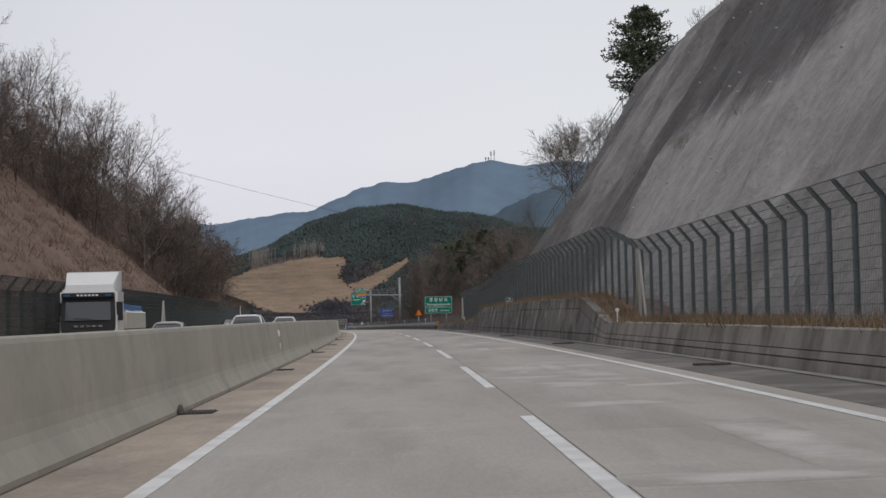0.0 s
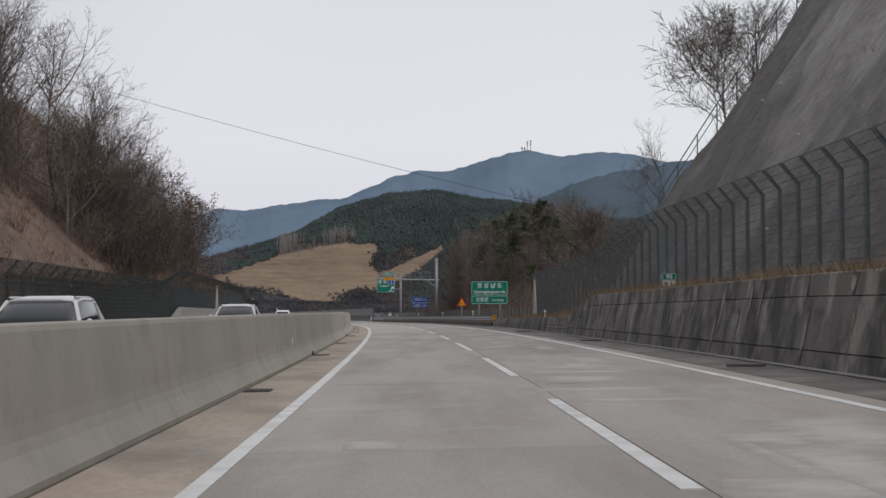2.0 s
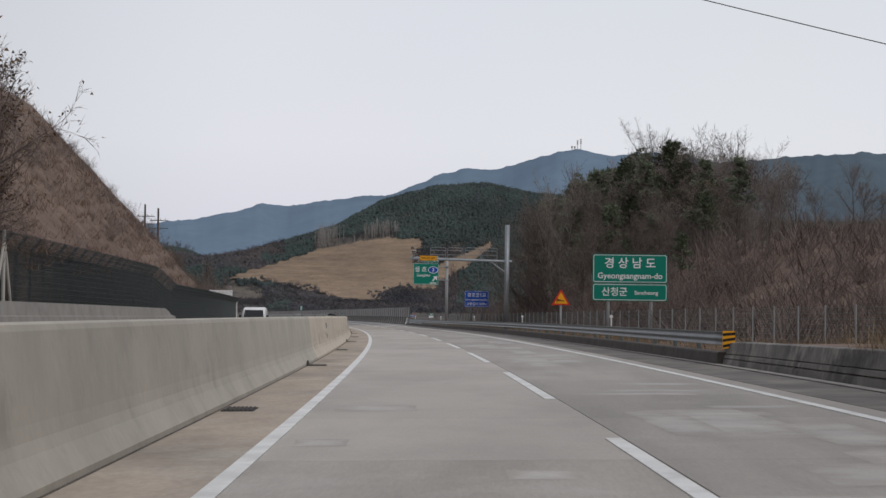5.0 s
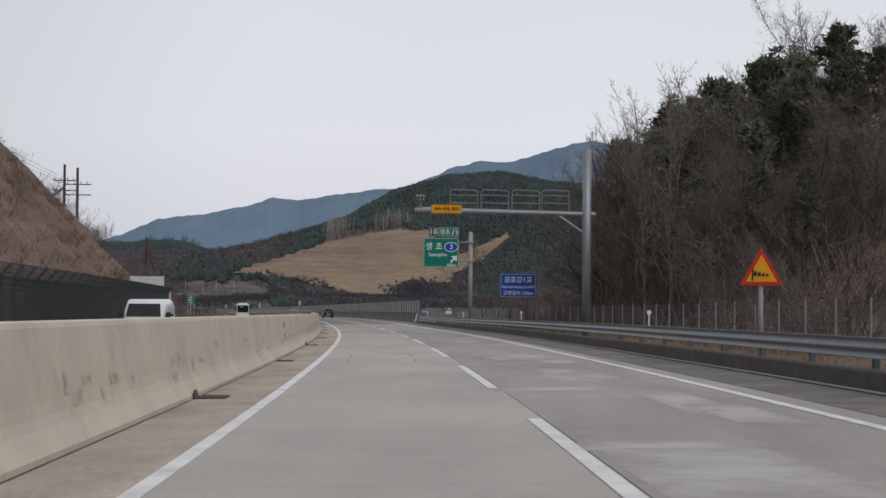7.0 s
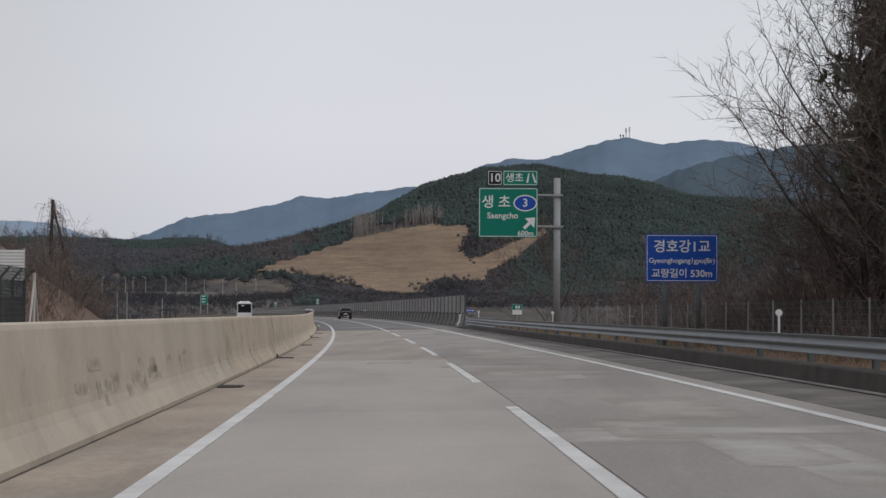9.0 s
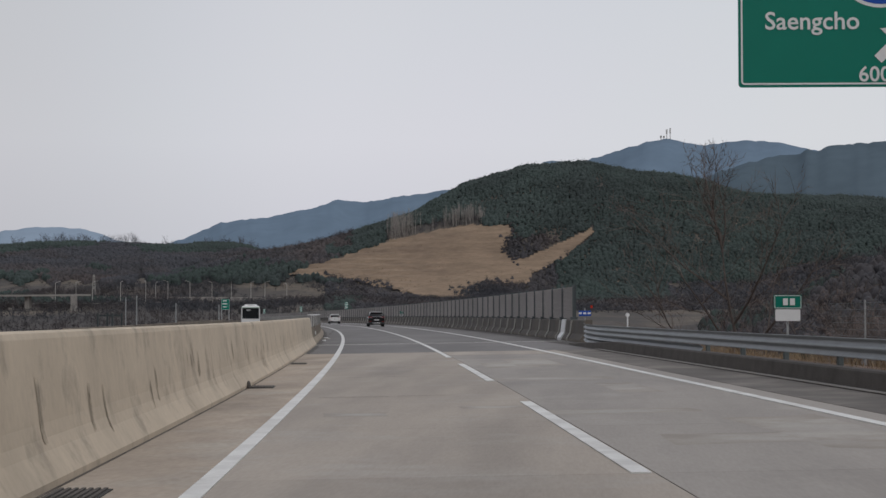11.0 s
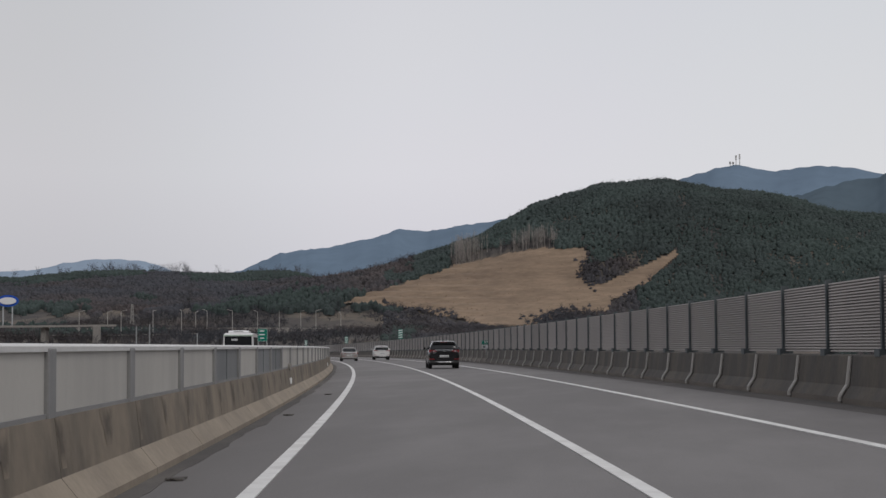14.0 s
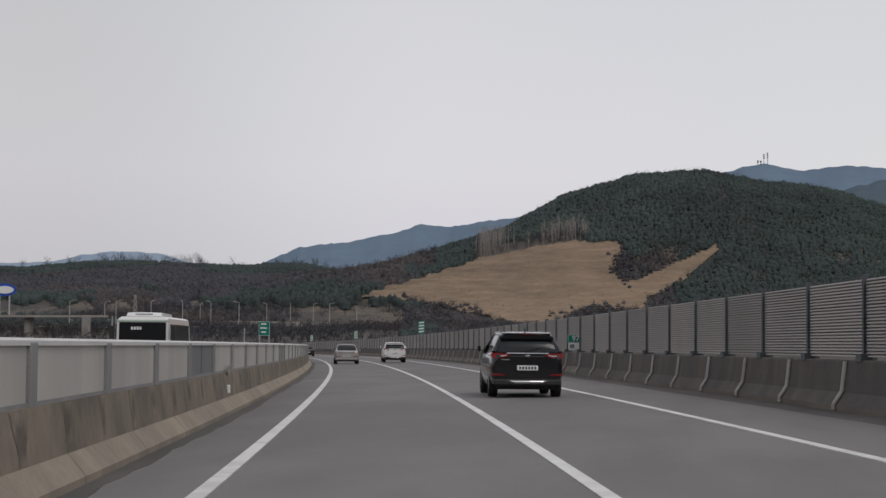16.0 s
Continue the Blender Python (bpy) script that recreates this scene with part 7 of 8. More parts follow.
# ---------------------------------------------------------------- far woods and field over the valley
FIELD = [(-10.0, 1.2), (-8.02, 1.86), (-6.15, 2.45), (-4.88, 2.76), (-3.52, 3.03), (-1.86, 3.05), (-1.66, 2.7), (-1.98, 2.12), (-1.46, 1.78), (-0.2, 2.31), (1.12, 2.95), (1.26, 2.7), (0.0, 1.66), (-0.97, 1.23), (-1.06, 0.84), (-3.1, 0.3), (-4.5, 0.1), (-5.2, 0.45), (-6.4, 0.76), (-8.0, 1.03)]


def inside(x, y, poly):
    r, j = False, len(poly) - 1
    for i in range(len(poly)):
        (xi, yi), (xj, yj) = poly[i], poly[j]
        if (yi > y) != (yj > y) and x < (xj - xi) * (y - yi) / (yj - yi) + xi:
            r = not r
        j = i
    return r


def over_valley(az, d):
    a = radians(az)
    x, y = HUB[0] + math.sin(a) * d, HUB[1] + math.cos(a) * d
    z = hill_height(x, y)
    return x, y, z, math.degrees(math.atan2(z - HUB[2] - 1.3, d))


# the field: a terraced sheet lying on the hillside
V, F = [], []
index = {}
AZS, DS = np.arange(-10.4, 1.6, 0.07), np.arange(760, 1090, 2.2)
for i, az in enumerate(AZS):
    for j, d in enumerate(DS):
        x, y, z, el = over_valley(az, d)
        wob = noise.noise(Vector((az * 3, el * 3, 0))) * 0.10
        if inside(az + wob, el + wob, FIELD):
            step = 0.5 * math.sin(z * 1.7 + az * 0.8) * ease((-4.2 - az) / 2.5) + 0.2 * noise.noise(Vector((x * 0.2, y * 0.2, 0)))
            index[i, j] = len(V)
            V.append((x, y, z + 0.9 + step * 1.1))
for (i, j), k in index.items():
    q = [index.get(c) for c in ((i, j), (i + 1, j), (i + 1, j + 1), (i, j + 1))]
    if None not in q:
        F.append(tuple(q))
fo = tagged(new("hill_field", mesh_of("hill_field", V, F, M["field"])), "dry yellow-brown terraced field on the hillside", "field", "", "structure")


def clump(V, F, x, y, z, h, w, rg, conifer, n=9):
    """A far evergreen crown of loose sprays round a leaning core."""
    lx, ly = rg.uniform(-0.3, 0.3), rg.uniform(-0.3, 0.3)
    for i in range(n):
        u = (i + rg.random()) / n
        a = rg.uniform(0, 6.283)
        r = w * ((1.05 - u) if conifer else math.sqrt(max(0.05, 1 - (2 * u - 0.9) ** 2))) * rg.uniform(0.55, 1.1)
        c = Vector((x + lx * u + math.cos(a) * r, y + ly * u + math.sin(a) * r, z + h * (0.12 + 0.86 * u)))
        out = Vector((math.cos(a), math.sin(a), 0.5 + u)).normalized()
        out = (out + Vector((0, -0.3, 0.7))).normalized()
        s1 = out.cross(Vector((rg.uniform(-1, 1), rg.uniform(-1, 1), rg.uniform(-1, 1)))).normalized()
        s2 = (out.cross(s1) + out * rg.uniform(-0.25, 0.25)).normalized()
        k = len(V)
        q = w * rg.uniform(0.10, 0.22)
        V.extend([tuple(c - s1 * q - s2 * q * 0.6), tuple(c + s1 * q - s2 * q * 0.5), tuple(c + s2 * q * rg.uniform(0.7, 1.4))])
        F.append((k, k + 1, k + 2))


def twig_fan(V, F, x, y, z, h, w, rg, n=17):
    """A far leafless tree: a trunk and a loose fan of boughs."""
    b = Vector((x, y, z))
    sliver(V, F, b, b + Vector((rg.uniform(-0.5, 0.5), rg.uniform(-0.5, 0.5), h)), 0.2, rg)
    for i in range(n):
        a, u = rg.uniform(0, 6.283), rg.uniform(0.12, 0.75)
        c = b + Vector((0, 0, h * u))
        r = w * rg.uniform(0.4, 1.1)
        e = c + Vector((math.cos(a) * r, math.sin(a) * r, h * rg.uniform(0.14, 0.42)))
        sliver(V, F, e, c, rg.uniform(0.05, 0.13), rg)


def birch_spot(az, el):
    return -6.3 < az < -2.8 and 2.3 < el < 3.9 and 3.0 + (az + 2.8) * 0.17 < el < 3.42 + (az + 2.8) * 0.17


def wood_kind(az, el, x, y):
    """Whether a spot over the valley is low scrub, and whether evergreens grow there."""
    patch = noise.noise(Vector((x * 0.006, y * 0.006, 4.2)))
    low = el < (0.95 if az > -6.5 else 1.3)
    conifer = az > -7.5 and not low and patch > -0.42
    if az <= -7.5:
        conifer = patch > -0.15 and noise.noise(Vector((x * 0.05, y * 0.05, 9.0))) > 0.03
    if low and az > -2.0:
        conifer = patch > -0.1
    if -2.3 < az < -0.1 and el < 2.75 + 0.15 * az:  # bare scrub in the notch of the field
        conifer = False
    return low, conifer


def far_crown(V, F, x, y, z, h, w, rg, peak, n=6, levels=(0.1, 0.48, 0.8)):
    """A far tree crown: an uneven dome, full below when peak is high, pointed when it is low."""
    k, rings = len(V), len(levels)
    a0 = rg.uniform(0, 1)
    lx, ly = rg.uniform(-0.25, 0.25) * w, rg.uniform(-0.25, 0.25) * w
    for u in levels:
        r = w * (1 - ((u - levels[0]) / (1.04 - levels[0])) ** peak)
        for i in range(n):
            a = 2 * math.pi * (i + a0 + 0.5 * u) / n
            q = r * rg.uniform(0.65, 1.25)
            V.append((x + lx * u + math.cos(a) * q, y + ly * u + math.sin(a) * q, z + h * (u + rg.uniform(-0.1, 0.1))))
    V.append((x + lx, y + ly, z + h * rg.uniform(0.93, 1.05)))
    for ring in range(rings - 1):
        for i in range(n):
            p0, p1 = k + ring * n + i, k + ring * n + (i + 1) % n
            F.append((p0, p1, p1 + n))
            F.append((p0, p1 + n, p0 + n))
    for i in range(n):
        F.append((k + (rings - 1) * n + i, k + (rings - 1) * n + (i + 1) % n, k + rings * n))


CV, CF, WV, WF = [], [], [], []
wood_rnd = random.Random(501)
CELL = 2.25
for ix in range(-198, 198):  # the evergreen hill, crowns shoulder to shoulder
    for iy in range(276, 504):
        x, y = HUB[0] + (ix + wood_rnd.uniform(-0.45, 0.45)) * CELL, HUB[1] + (iy + wood_rnd.uniform(-0.45, 0.45)) * CELL
        az, d = azimuth(x, y)
        if not (-8.5 < az < 17.5 and 640 < d < 1125):
            continue
        z = hill_height(x, y)
        el = math.degrees(math.atan2(z - HUB[2] - 1.3, d))
        gap = 0.25 * noise.noise(Vector((x * 0.04, y * 0.04, 2.0)))
        if el < -0.3 or birch_spot(az, el) or inside(az + gap, el + gap * 0.6, FIELD):
            continue
        sz = wood_rnd.uniform(0.75, 1.25) * (1 + 0.55 * noise.noise(Vector((x * 0.07, y * 0.07, 6.0))))
        if wood_kind(az, el, x, y)[1]:
            far_crown(CV, CF, x, y, z - 0.5, 2.9 * sz, 1.75 * sz, wood_rnd, wood_rnd.choice((1.8, 2.6, 3.6)), 4, (0.15, 0.62))
        elif wood_rnd.random() < 0.8:
            far_crown(WV, WF, x, y, z - 0.4, (1.9 if el < 1.0 else 2.7) * sz, 1.5 * sz, wood_rnd, 2.0, 4, (0.15, 0.62))
CELL = 3.3
for ix in range(-258, 27):  # mixed woods on the western hills
    for iy in range(179, 510):
        x, y = HUB[0] + (ix + wood_rnd.uniform(-0.45, 0.45)) * CELL, HUB[1] + (iy + wood_rnd.uniform(-0.45, 0.45)) * CELL
        az, d = azimuth(x, y)
        if not (-24.5 < az < -7.0 and 640 < d < 1680) or (az > -8.5 and d < 1125):
            continue
        z = hill_height(x, y)
        el = math.degrees(math.atan2(z - HUB[2] - 1.3, d))
        if el < (0.95 if az < -8.5 else 0.3) + 0.4 * noise.noise(Vector((az * 1.7, 0, 5.0))) or birch_spot(az, el) or inside(az, el, FIELD):
            continue
        sz = wood_rnd.uniform(0.7, 1.35)
        if noise.noise(Vector((x * 0.011, y * 0.006, 7.0))) + 0.22 * noise.noise(Vector((x * 0.04, y * 0.04, 1.0))) > 0.05:
            far_crown(CV, CF, x, y, z - 0.3, 4.4 * sz, 2.2 * sz, wood_rnd, wood_rnd.choice((1.8, 2.8)), 4, (0.1, 0.62))
        else:
            far_crown(WV, WF, x, y, z - 0.3, 3.0 * sz, 2.0 * sz, wood_rnd, 2.0, 4, (0.1, 0.62))
for k in range(2600):  # the wooded spur east of the bridge
    az, d = wood_rnd.uniform(5.5, 19), wood_rnd.uniform(290, 560)
    x, y, z, el = over_valley(az, d)
    if z > -9:
        sz = wood_rnd.uniform(0.6, 1.1)
        if noise.noise(Vector((x * 0.03, y * 0.03, 3.0))) > 0.22:
            far_crown(CV, CF, x, y, z - 0.6, 4.6 * sz, 1.8 * sz, wood_rnd, 1.9)
        else:
            far_crown(WV, WF, x, y, z - 0.6, 3.4 * sz, 1.7 * sz, wood_rnd, 2.6)
tagged(new("far_pine_canopy", mesh_of("far_pine_canopy", CV, CF, M["pine"], True)), "closed dark green pine canopy on the far hill", "forest", "", "stuff")
tagged(new("far_bare_canopy", mesh_of("far_bare_canopy", WV, WF, M["brown_wood"], True)), "soft brown canopy of leafless woods in the distance", "forest", "", "stuff")

rg = random.Random(77)
PV, PF, BV, BF, GV, GF, DV, DF = [], [], [], [], [], [], [], []
made = 0
while made < 15000:
    az = rg.uniform(-23, 17)
    d = math.sqrt(rg.uniform(560 ** 2, 1180 ** 2)) if az > -7 or rg.random() < 0.45 else math.sqrt(rg.uniform(800 ** 2, 1700 ** 2))
    x, y, z, el = over_valley(az, d)
    if inside(az, el, FIELD) or el < -0.3 or d < 620:
        continue
    if az < -8.5 and el < (0.75 if az > -11 else 1.05) and rg.random() < 0.86:
        continue
    made += 1
    patch = noise.noise(Vector((x * 0.006, y * 0.006, 4.2)))
    birch = birch_spot(az, el)
    if birch:
        twig_fan(BV, BF, x, y, z - 0.5, rg.uniform(3, 6), 2.0, rg)
        stand = 2 if -6.2 < az < -5.1 else (1 if -4.05 < az < -2.65 else 0)
        if rg.random() < (0.95 if stand else 0.1):
            for _ in range(2 + 2 * stand):
                px, py, hh = x + rg.uniform(-4, 4), y + rg.uniform(-4, 4), rg.uniform(9, 14) if stand == 2 else rg.uniform(7, 11)
                limb(GV, GF, Vector((px, py, z - 0.5)), Vector((px + rg.uniform(-0.9, 0.9), py, z + hh)), 0.13, 0.04, 3)
                for _ in range(9):
                    zz = rg.uniform(0.2, 0.9) * hh
                    c = Vector((px, py, z + zz))
                    sliver(GV, GF, c, c + Vector((rg.uniform(-1.5, 1.5), rg.uniform(-1, 1), rg.uniform(1.2, 3.0))), 0.06, rg)
        continue
    low, conifer = wood_kind(az, el, x, y)
    size = rg.uniform(0.75, 1.25)
    if conifer:
        clump(PV, PF, x, y, z - 0.2, 3.9 * size, 2.0 * size, rg, rg.random() < 0.35, 7)
    else:
        twig_fan(BV, BF, x, y, z - 1.0, (4.0 if low else 5.2) * size, 2.3 * size, rg)
for k in range(3600):  # scrub on the valley floor
    az, d = rg.uniform(-24, -7), math.sqrt(rg.uniform(230 ** 2, 660 ** 2))
    x, y, z, el = over_valley(az, d)
    twig_fan(BV, BF, x, y, z - 0.3, rg.uniform(1.2, 3.4), rg.uniform(0.9, 2.0), rg, 9)
for k in range(9000):  # scrub and a few evergreens on the foot of the western hills, with bare ground between
    az, d = rg.uniform(-24, -7), rg.uniform(640, 1080)
    x, y, z, el = over_valley(az, d)
    thick = noise.noise(Vector((x * 0.014, y * 0.010, 11.0)))
    if not -0.35 < el < 1.15 or inside(az, el, FIELD) or thick < -0.16:
        continue
    if thick > 0.3 and rg.random() < 0.5:
        far_crown(PV, PF, x, y, z - 0.3, rg.uniform(2.5, 4.5), rg.uniform(1.4, 2.2), rg, 2.4, 5, (0.1, 0.62))
    else:
        twig_fan(BV, BF, x, y, z - 0.3, rg.uniform(1.5, 4.5), rg.uniform(1.2, 2.4), rg, 13)
for k in range(5000):  # tufts in the field
    az, d = rg.uniform(-10, 1.3), rg.uniform(770, 1080)
    x, y, z, el = over_valley(az, d)
    if inside(az, el, FIELD):
        b0 = Vector((x, y, z + 0.6))
        sliver(DV, DF, b0, b0 + Vector((rg.uniform(-0.5, 0.5), rg.uniform(-0.3, 0.3), rg.uniform(0.3, 0.8))), rg.uniform(0.2, 0.5), rg)
for k in range(7000):  # bare scrub creeping into the field's lower edges and its notch
    az, d = rg.uniform(-8.5, 1.0), rg.uniform(740, 1080)
    x, y, z, el = over_valley(az, d)
    edge = el - lerp(az, [-8.5, -6.4, -4.5, -3.1, -1.06, 1.2], [1.08, 0.76, 0.1, 0.3, 0.85, 2.5])
    if inside(az, el, FIELD) and edge < 0.24 + 0.5 * noise.noise(Vector((x * 0.02, y * 0.02, 8.0))):
        twig_fan(BV, BF, x, y, z + 0.3, rg.uniform(1.5, 3.6), rg.uniform(1.0, 2.0), rg, 13)
        far_crown(BV, BF, x, y, z + 0.2, rg.uniform(1.2, 2.2), rg.uniform(1.1, 1.9), rg, 2.0, 4, (0.15, 0.62))
for k in range(620):  # two thick clumps of it
    az, el0 = (rg.gauss(-2.45, 0.5), rg.gauss(0.55, 0.16)) if k % 8 else (rg.gauss(-1.75, 0.16), rg.gauss(2.2, 0.3))
    d = 760
    while d < 1080 and over_valley(az, d)[3] < el0:
        d += 4
    x, y, z, el = over_valley(az, d)
    twig_fan(BV, BF, x, y, z + 0.3, rg.uniform(1.5, 3.4), rg.uniform(1.0, 1.9), rg, 13)
    far_crown(BV, BF, x, y, z + 0.2, rg.uniform(1.2, 2.2), rg.uniform(1.2, 2.0), rg, 2.0, 4, (0.15, 0.62))
for k in range(60):  # taller trees along the western crest
    az = rg.uniform(-21, -9.5) if k % 3 else rg.uniform(-18.5, -15)
    x, y, z, el = over_valley(az, 1615 + rg.uniform(-15, 10))
    twig_fan(BV, BF, x, y, z - 1, rg.uniform(9, 15), rg.uniform(3, 5), rg, 60)
for k in range(900):
    az, d = rg.uniform(5.5, 19), rg.uniform(290, 560)
    x, y, z, el = over_valley(az, d)
    if z > -9:
        sz = rg.uniform(0.5, 1.0)
        if rg.random() < 0.25:
            clump(PV, PF, x, y, z - 0.6, 6.5 * sz, 2.2 * sz, rg, True)
        else:
            twig_fan(BV, BF, x, y, z - 0.6, 6.5 * sz, 2.2 * sz, rg)
tagged(new("far_pine_wood", mesh_of("far_pine_wood", PV, PF, M["pine"])), "dark green pine forest covering the far hill", "forest", "", "stuff")
tagged(new("far_bare_wood", mesh_of("far_bare_wood", BV, BF, M["brown_wood"])), "brown leafless woodland over the valley", "forest", "", "stuff")
tagged(new("field_grass", mesh_of("field_grass", DV, DF, M["field"])), "dry tufts scattered over the hill field", "grass", "", "stuff")
tagged(new("birch_stand", mesh_of("birch_stand", GV, GF, M["pale_bark"])), "stand of pale birch trunks at the field edge", "forest", "", "stuff")

# ---------------------------------------------------------------- far left valley, masts and wires
def mast(x, y, z, h, r, parent):
    b_ = bmesh.new()
    rod(b_, (x, y, z - 4), (x, y, z + h), r, r * 0.6, n=6)
    for k in range(3):
        rod(b_, (x, y, z + h * (0.55 + 0.17 * k)), (x, y, z + h * (0.55 + 0.17 * k) + 3), r * 2.0, n=6)
    return part("mast", b_, M["panel_pale"], parent)


tower = thing("radio_masts", "pale radio masts on the blue mountain top", "mast")
for az_, h_ in ((3.50, 24), (3.62, 28), (3.30, 9), (3.40, 7)):
    a_ = radians(az_ - 0.0)
    mast(HUB[0] + math.sin(a_) * 4150, HUB[1] + math.cos(a_) * 4150, HUB[2] + math.tan(radians(lerp(az_, [2.7, 3.55, 4.6], [5.8, 5.92, 5.69]))) * 4150, h_, 1.1, tower)

# power poles with crossarms on the left, and the wires
poles = []
for s_, o_, h_ in ((365.5, -28.4, 14.6), (357, -26.0, 13.6)):
    q = thing("power_pole", "concrete power pole with steel crossarms", "power pole", "power poles", "", frame_at(s_, o_, 0))
    b_ = bmesh.new()
    rod(b_, (0, 0, -1), (0, 0, h_ + 1.6), 0.19, 0.12, n=10)
    part("pole", b_, M["bark"], q)
    for k in range(2):
        b_ = bmesh.new()
        box(b_, -1.1, 1.3, -0.06, 0.06, h_ - 0.05 - k * 1.0, h_ + 0.05 - k * 1.0)
        part("crossarm", b_, M["fence"], q)
    for k in range(4):
        b_ = bmesh.new()
        rod(b_, (-0.9 + k * 0.6, 0, h_ + 0.05), (-0.9 + k * 0.6, 0, h_ + 0.3), 0.06, 0.04, n=8)
        part("insulator", b_, M["panel_pale"], q)
b_ = bmesh.new()
rod(b_, at(365, -31.5, 11.2), at(365.5, -28.4, 14.0), 0.1, n=8)
tagged(part("pole_stay", b_, M["fence"]), "slanting steel stay beside the power poles", "stay")


def cable(name, label, a, b, sag, r):
    b_ = bmesh.new()
    prev_ = None
    side = (b - a).cross(Vector((0, 0, 1))).normalized() * r
    for k in range(25):
        u = k / 24
        p = a.lerp(b, u)
        p.z -= sag * 4 * u * (1 - u)
        ring = [b_.verts.new(p + q) for q in (side, Vector((0, 0, r)), -side, Vector((0, 0, -r)))]
        if prev_:
            for i in range(4):
                b_.faces.new((prev_[i], prev_[(i + 1) % 4], ring[(i + 1) % 4], ring[i]))
        prev_ = ring
    return tagged(part(name, b_, M["plastic"]), label, "cable")


cable("overhead_cable", "thin black cable slung high over the motorway", at(195.2, -34, 23.2), at(189.6, 22, 7.6), 0.5, 0.016)
for k in range(3):
    cable("power_line", "thin power line running up the slope", at(365.5, -29.2 + k * 0.7, 14.6), at(270, -48 + k, 30), 2.0, 0.014)
    cable("power_line", "thin power line crossing the valley", at(365.5, -28.9 + k * 0.6, 14.6), at(420, -60 + k, 12), 1.5, 0.012)


# small blue board and red lamp at the head of the noise barrier
q = thing("parapet_sign", "small blue board with a red lamp at the parapet end", "sign", "", "", frame_at(384.6, 9.3, 0))
b_ = bmesh.new()
rod(b_, (0, 0.05, -0.2), (0, 0.05, 1.5), 0.035, n=8)
part("post", b_, M["post"], q)
slab_part("board", q, (-0.28, 0.28, -0.02, 0.02, 1.14, 1.38), M["sign_blue"], "", 0.01)
for i in range(3):
    slab_part("writing_bar", q, (-0.28 + i * 0.2, -0.14 + i * 0.2, -0.026, -0.021, 1.23, 1.31), M["white"], "", 0)
b_ = bmesh.new()
rod(b_, (0.3, 0, 1.5), (0.3, 0, 1.62), 0.05, n=10)
part("red_lamp", b_, M["red"], q)


# pale slip roads and flyover of the interchange
def valley_strip(name, label, pts, width, lift, material, thick=0.4):
    b_ = bmesh.new()
    prev_ = None
    for k in range(len(pts) - 1):
        (a0, d0), (a1, d1) = pts[k], pts[k + 1]
        for u in np.linspace(0, 1, 8)[(0 if k == 0 else 1):]:
            az, d = a0 + (a1 - a0) * u, d0 + (d1 - d0) * u
            ring = []
            for dd, dz in ((-width, 0), (width, 0), (width, -thick), (-width, -thick)):
                x, y, z, _ = over_valley(az, d + dd)
                x0, y0, zc, _ = over_valley(az, d)
                ring.append(b_.verts.new((x, y, zc + lift + dz)))
            if prev_:
                for q in range(4):
                    b_.faces.new((prev_[q], prev_[(q + 1) % 4], ring[(q + 1) % 4], ring[q]))
            prev_ = ring
    return structure(name, recalc(b_), material, label, "road")


valley_strip("slip_road", "pale slip road curving through the valley", [(-24, 700), (-17, 690), (-13.5, 720), (-11.4, 800), (-10.6, 760)], 4, 1.2, M["kerb"])
valley_strip("slip_road", "pale embankment road across the valley", [(-26, 800), (-18, 780), (-13, 800), (-9.5, 840)], 5, 3.0, M["kerb"], 1.5)
valley_strip("flyover", "pale flyover over the valley roads", [(-24, 640), (-19.5, 640), (-17.0, 648)], 3, 6.5, M["kerb"], 0.7)
for az_ in (-21, -19.2, -17.6):
    x, y, z, _ = over_valley(az_, 642)
    b_ = bmesh.new()
    box(b_, x - 0.8, x + 0.8, y - 2, y + 2, z - 1, z + 6)
    structure("flyover_pier", b_, M["kerb"], "concrete flyover pier", "pier")
lamp_src = None
for k, (az_, d_) in enumerate(((-18.2, 690), (-16.9, 700), (-15.9, 705), (-15, 715), (-14.2, 735), (-13.4, 760), (-12.6, 790), (-11.9, 800), (-11.2, 790), (-10.7, 770), (-17.4, 790), (-14.6, 800), (-9.9, 830))):
    x, y, z, _ = over_valley(az_, d_)
    if lamp_src is None:
        lamp_src = thing("street_lamp", "tall pale street lamp by the slip road", "street lamp", "street lamps by the slip road", "", pose(x, y, z))
        b_ = bmesh.new()
        rod(b_, (0, 0, -1), (0, 0, 10), 0.16, 0.09, n=6)
        rod(b_, (0, 0, 10), (1.8, 0, 10.5), 0.08, n=5)
        part("pole", b_, M["panel_pale"], lamp_src)
        b_ = bmesh.new()
        box(b_, 1.5, 2.4, -0.2, 0.2, 10.42, 10.58)
        part("lamp_head", bevel(b_, 0.04), M["panel_pale"], lamp_src)
    else:
        copy_thing(lamp_src, pose(x, y, z, 0, 0, 40 * k))
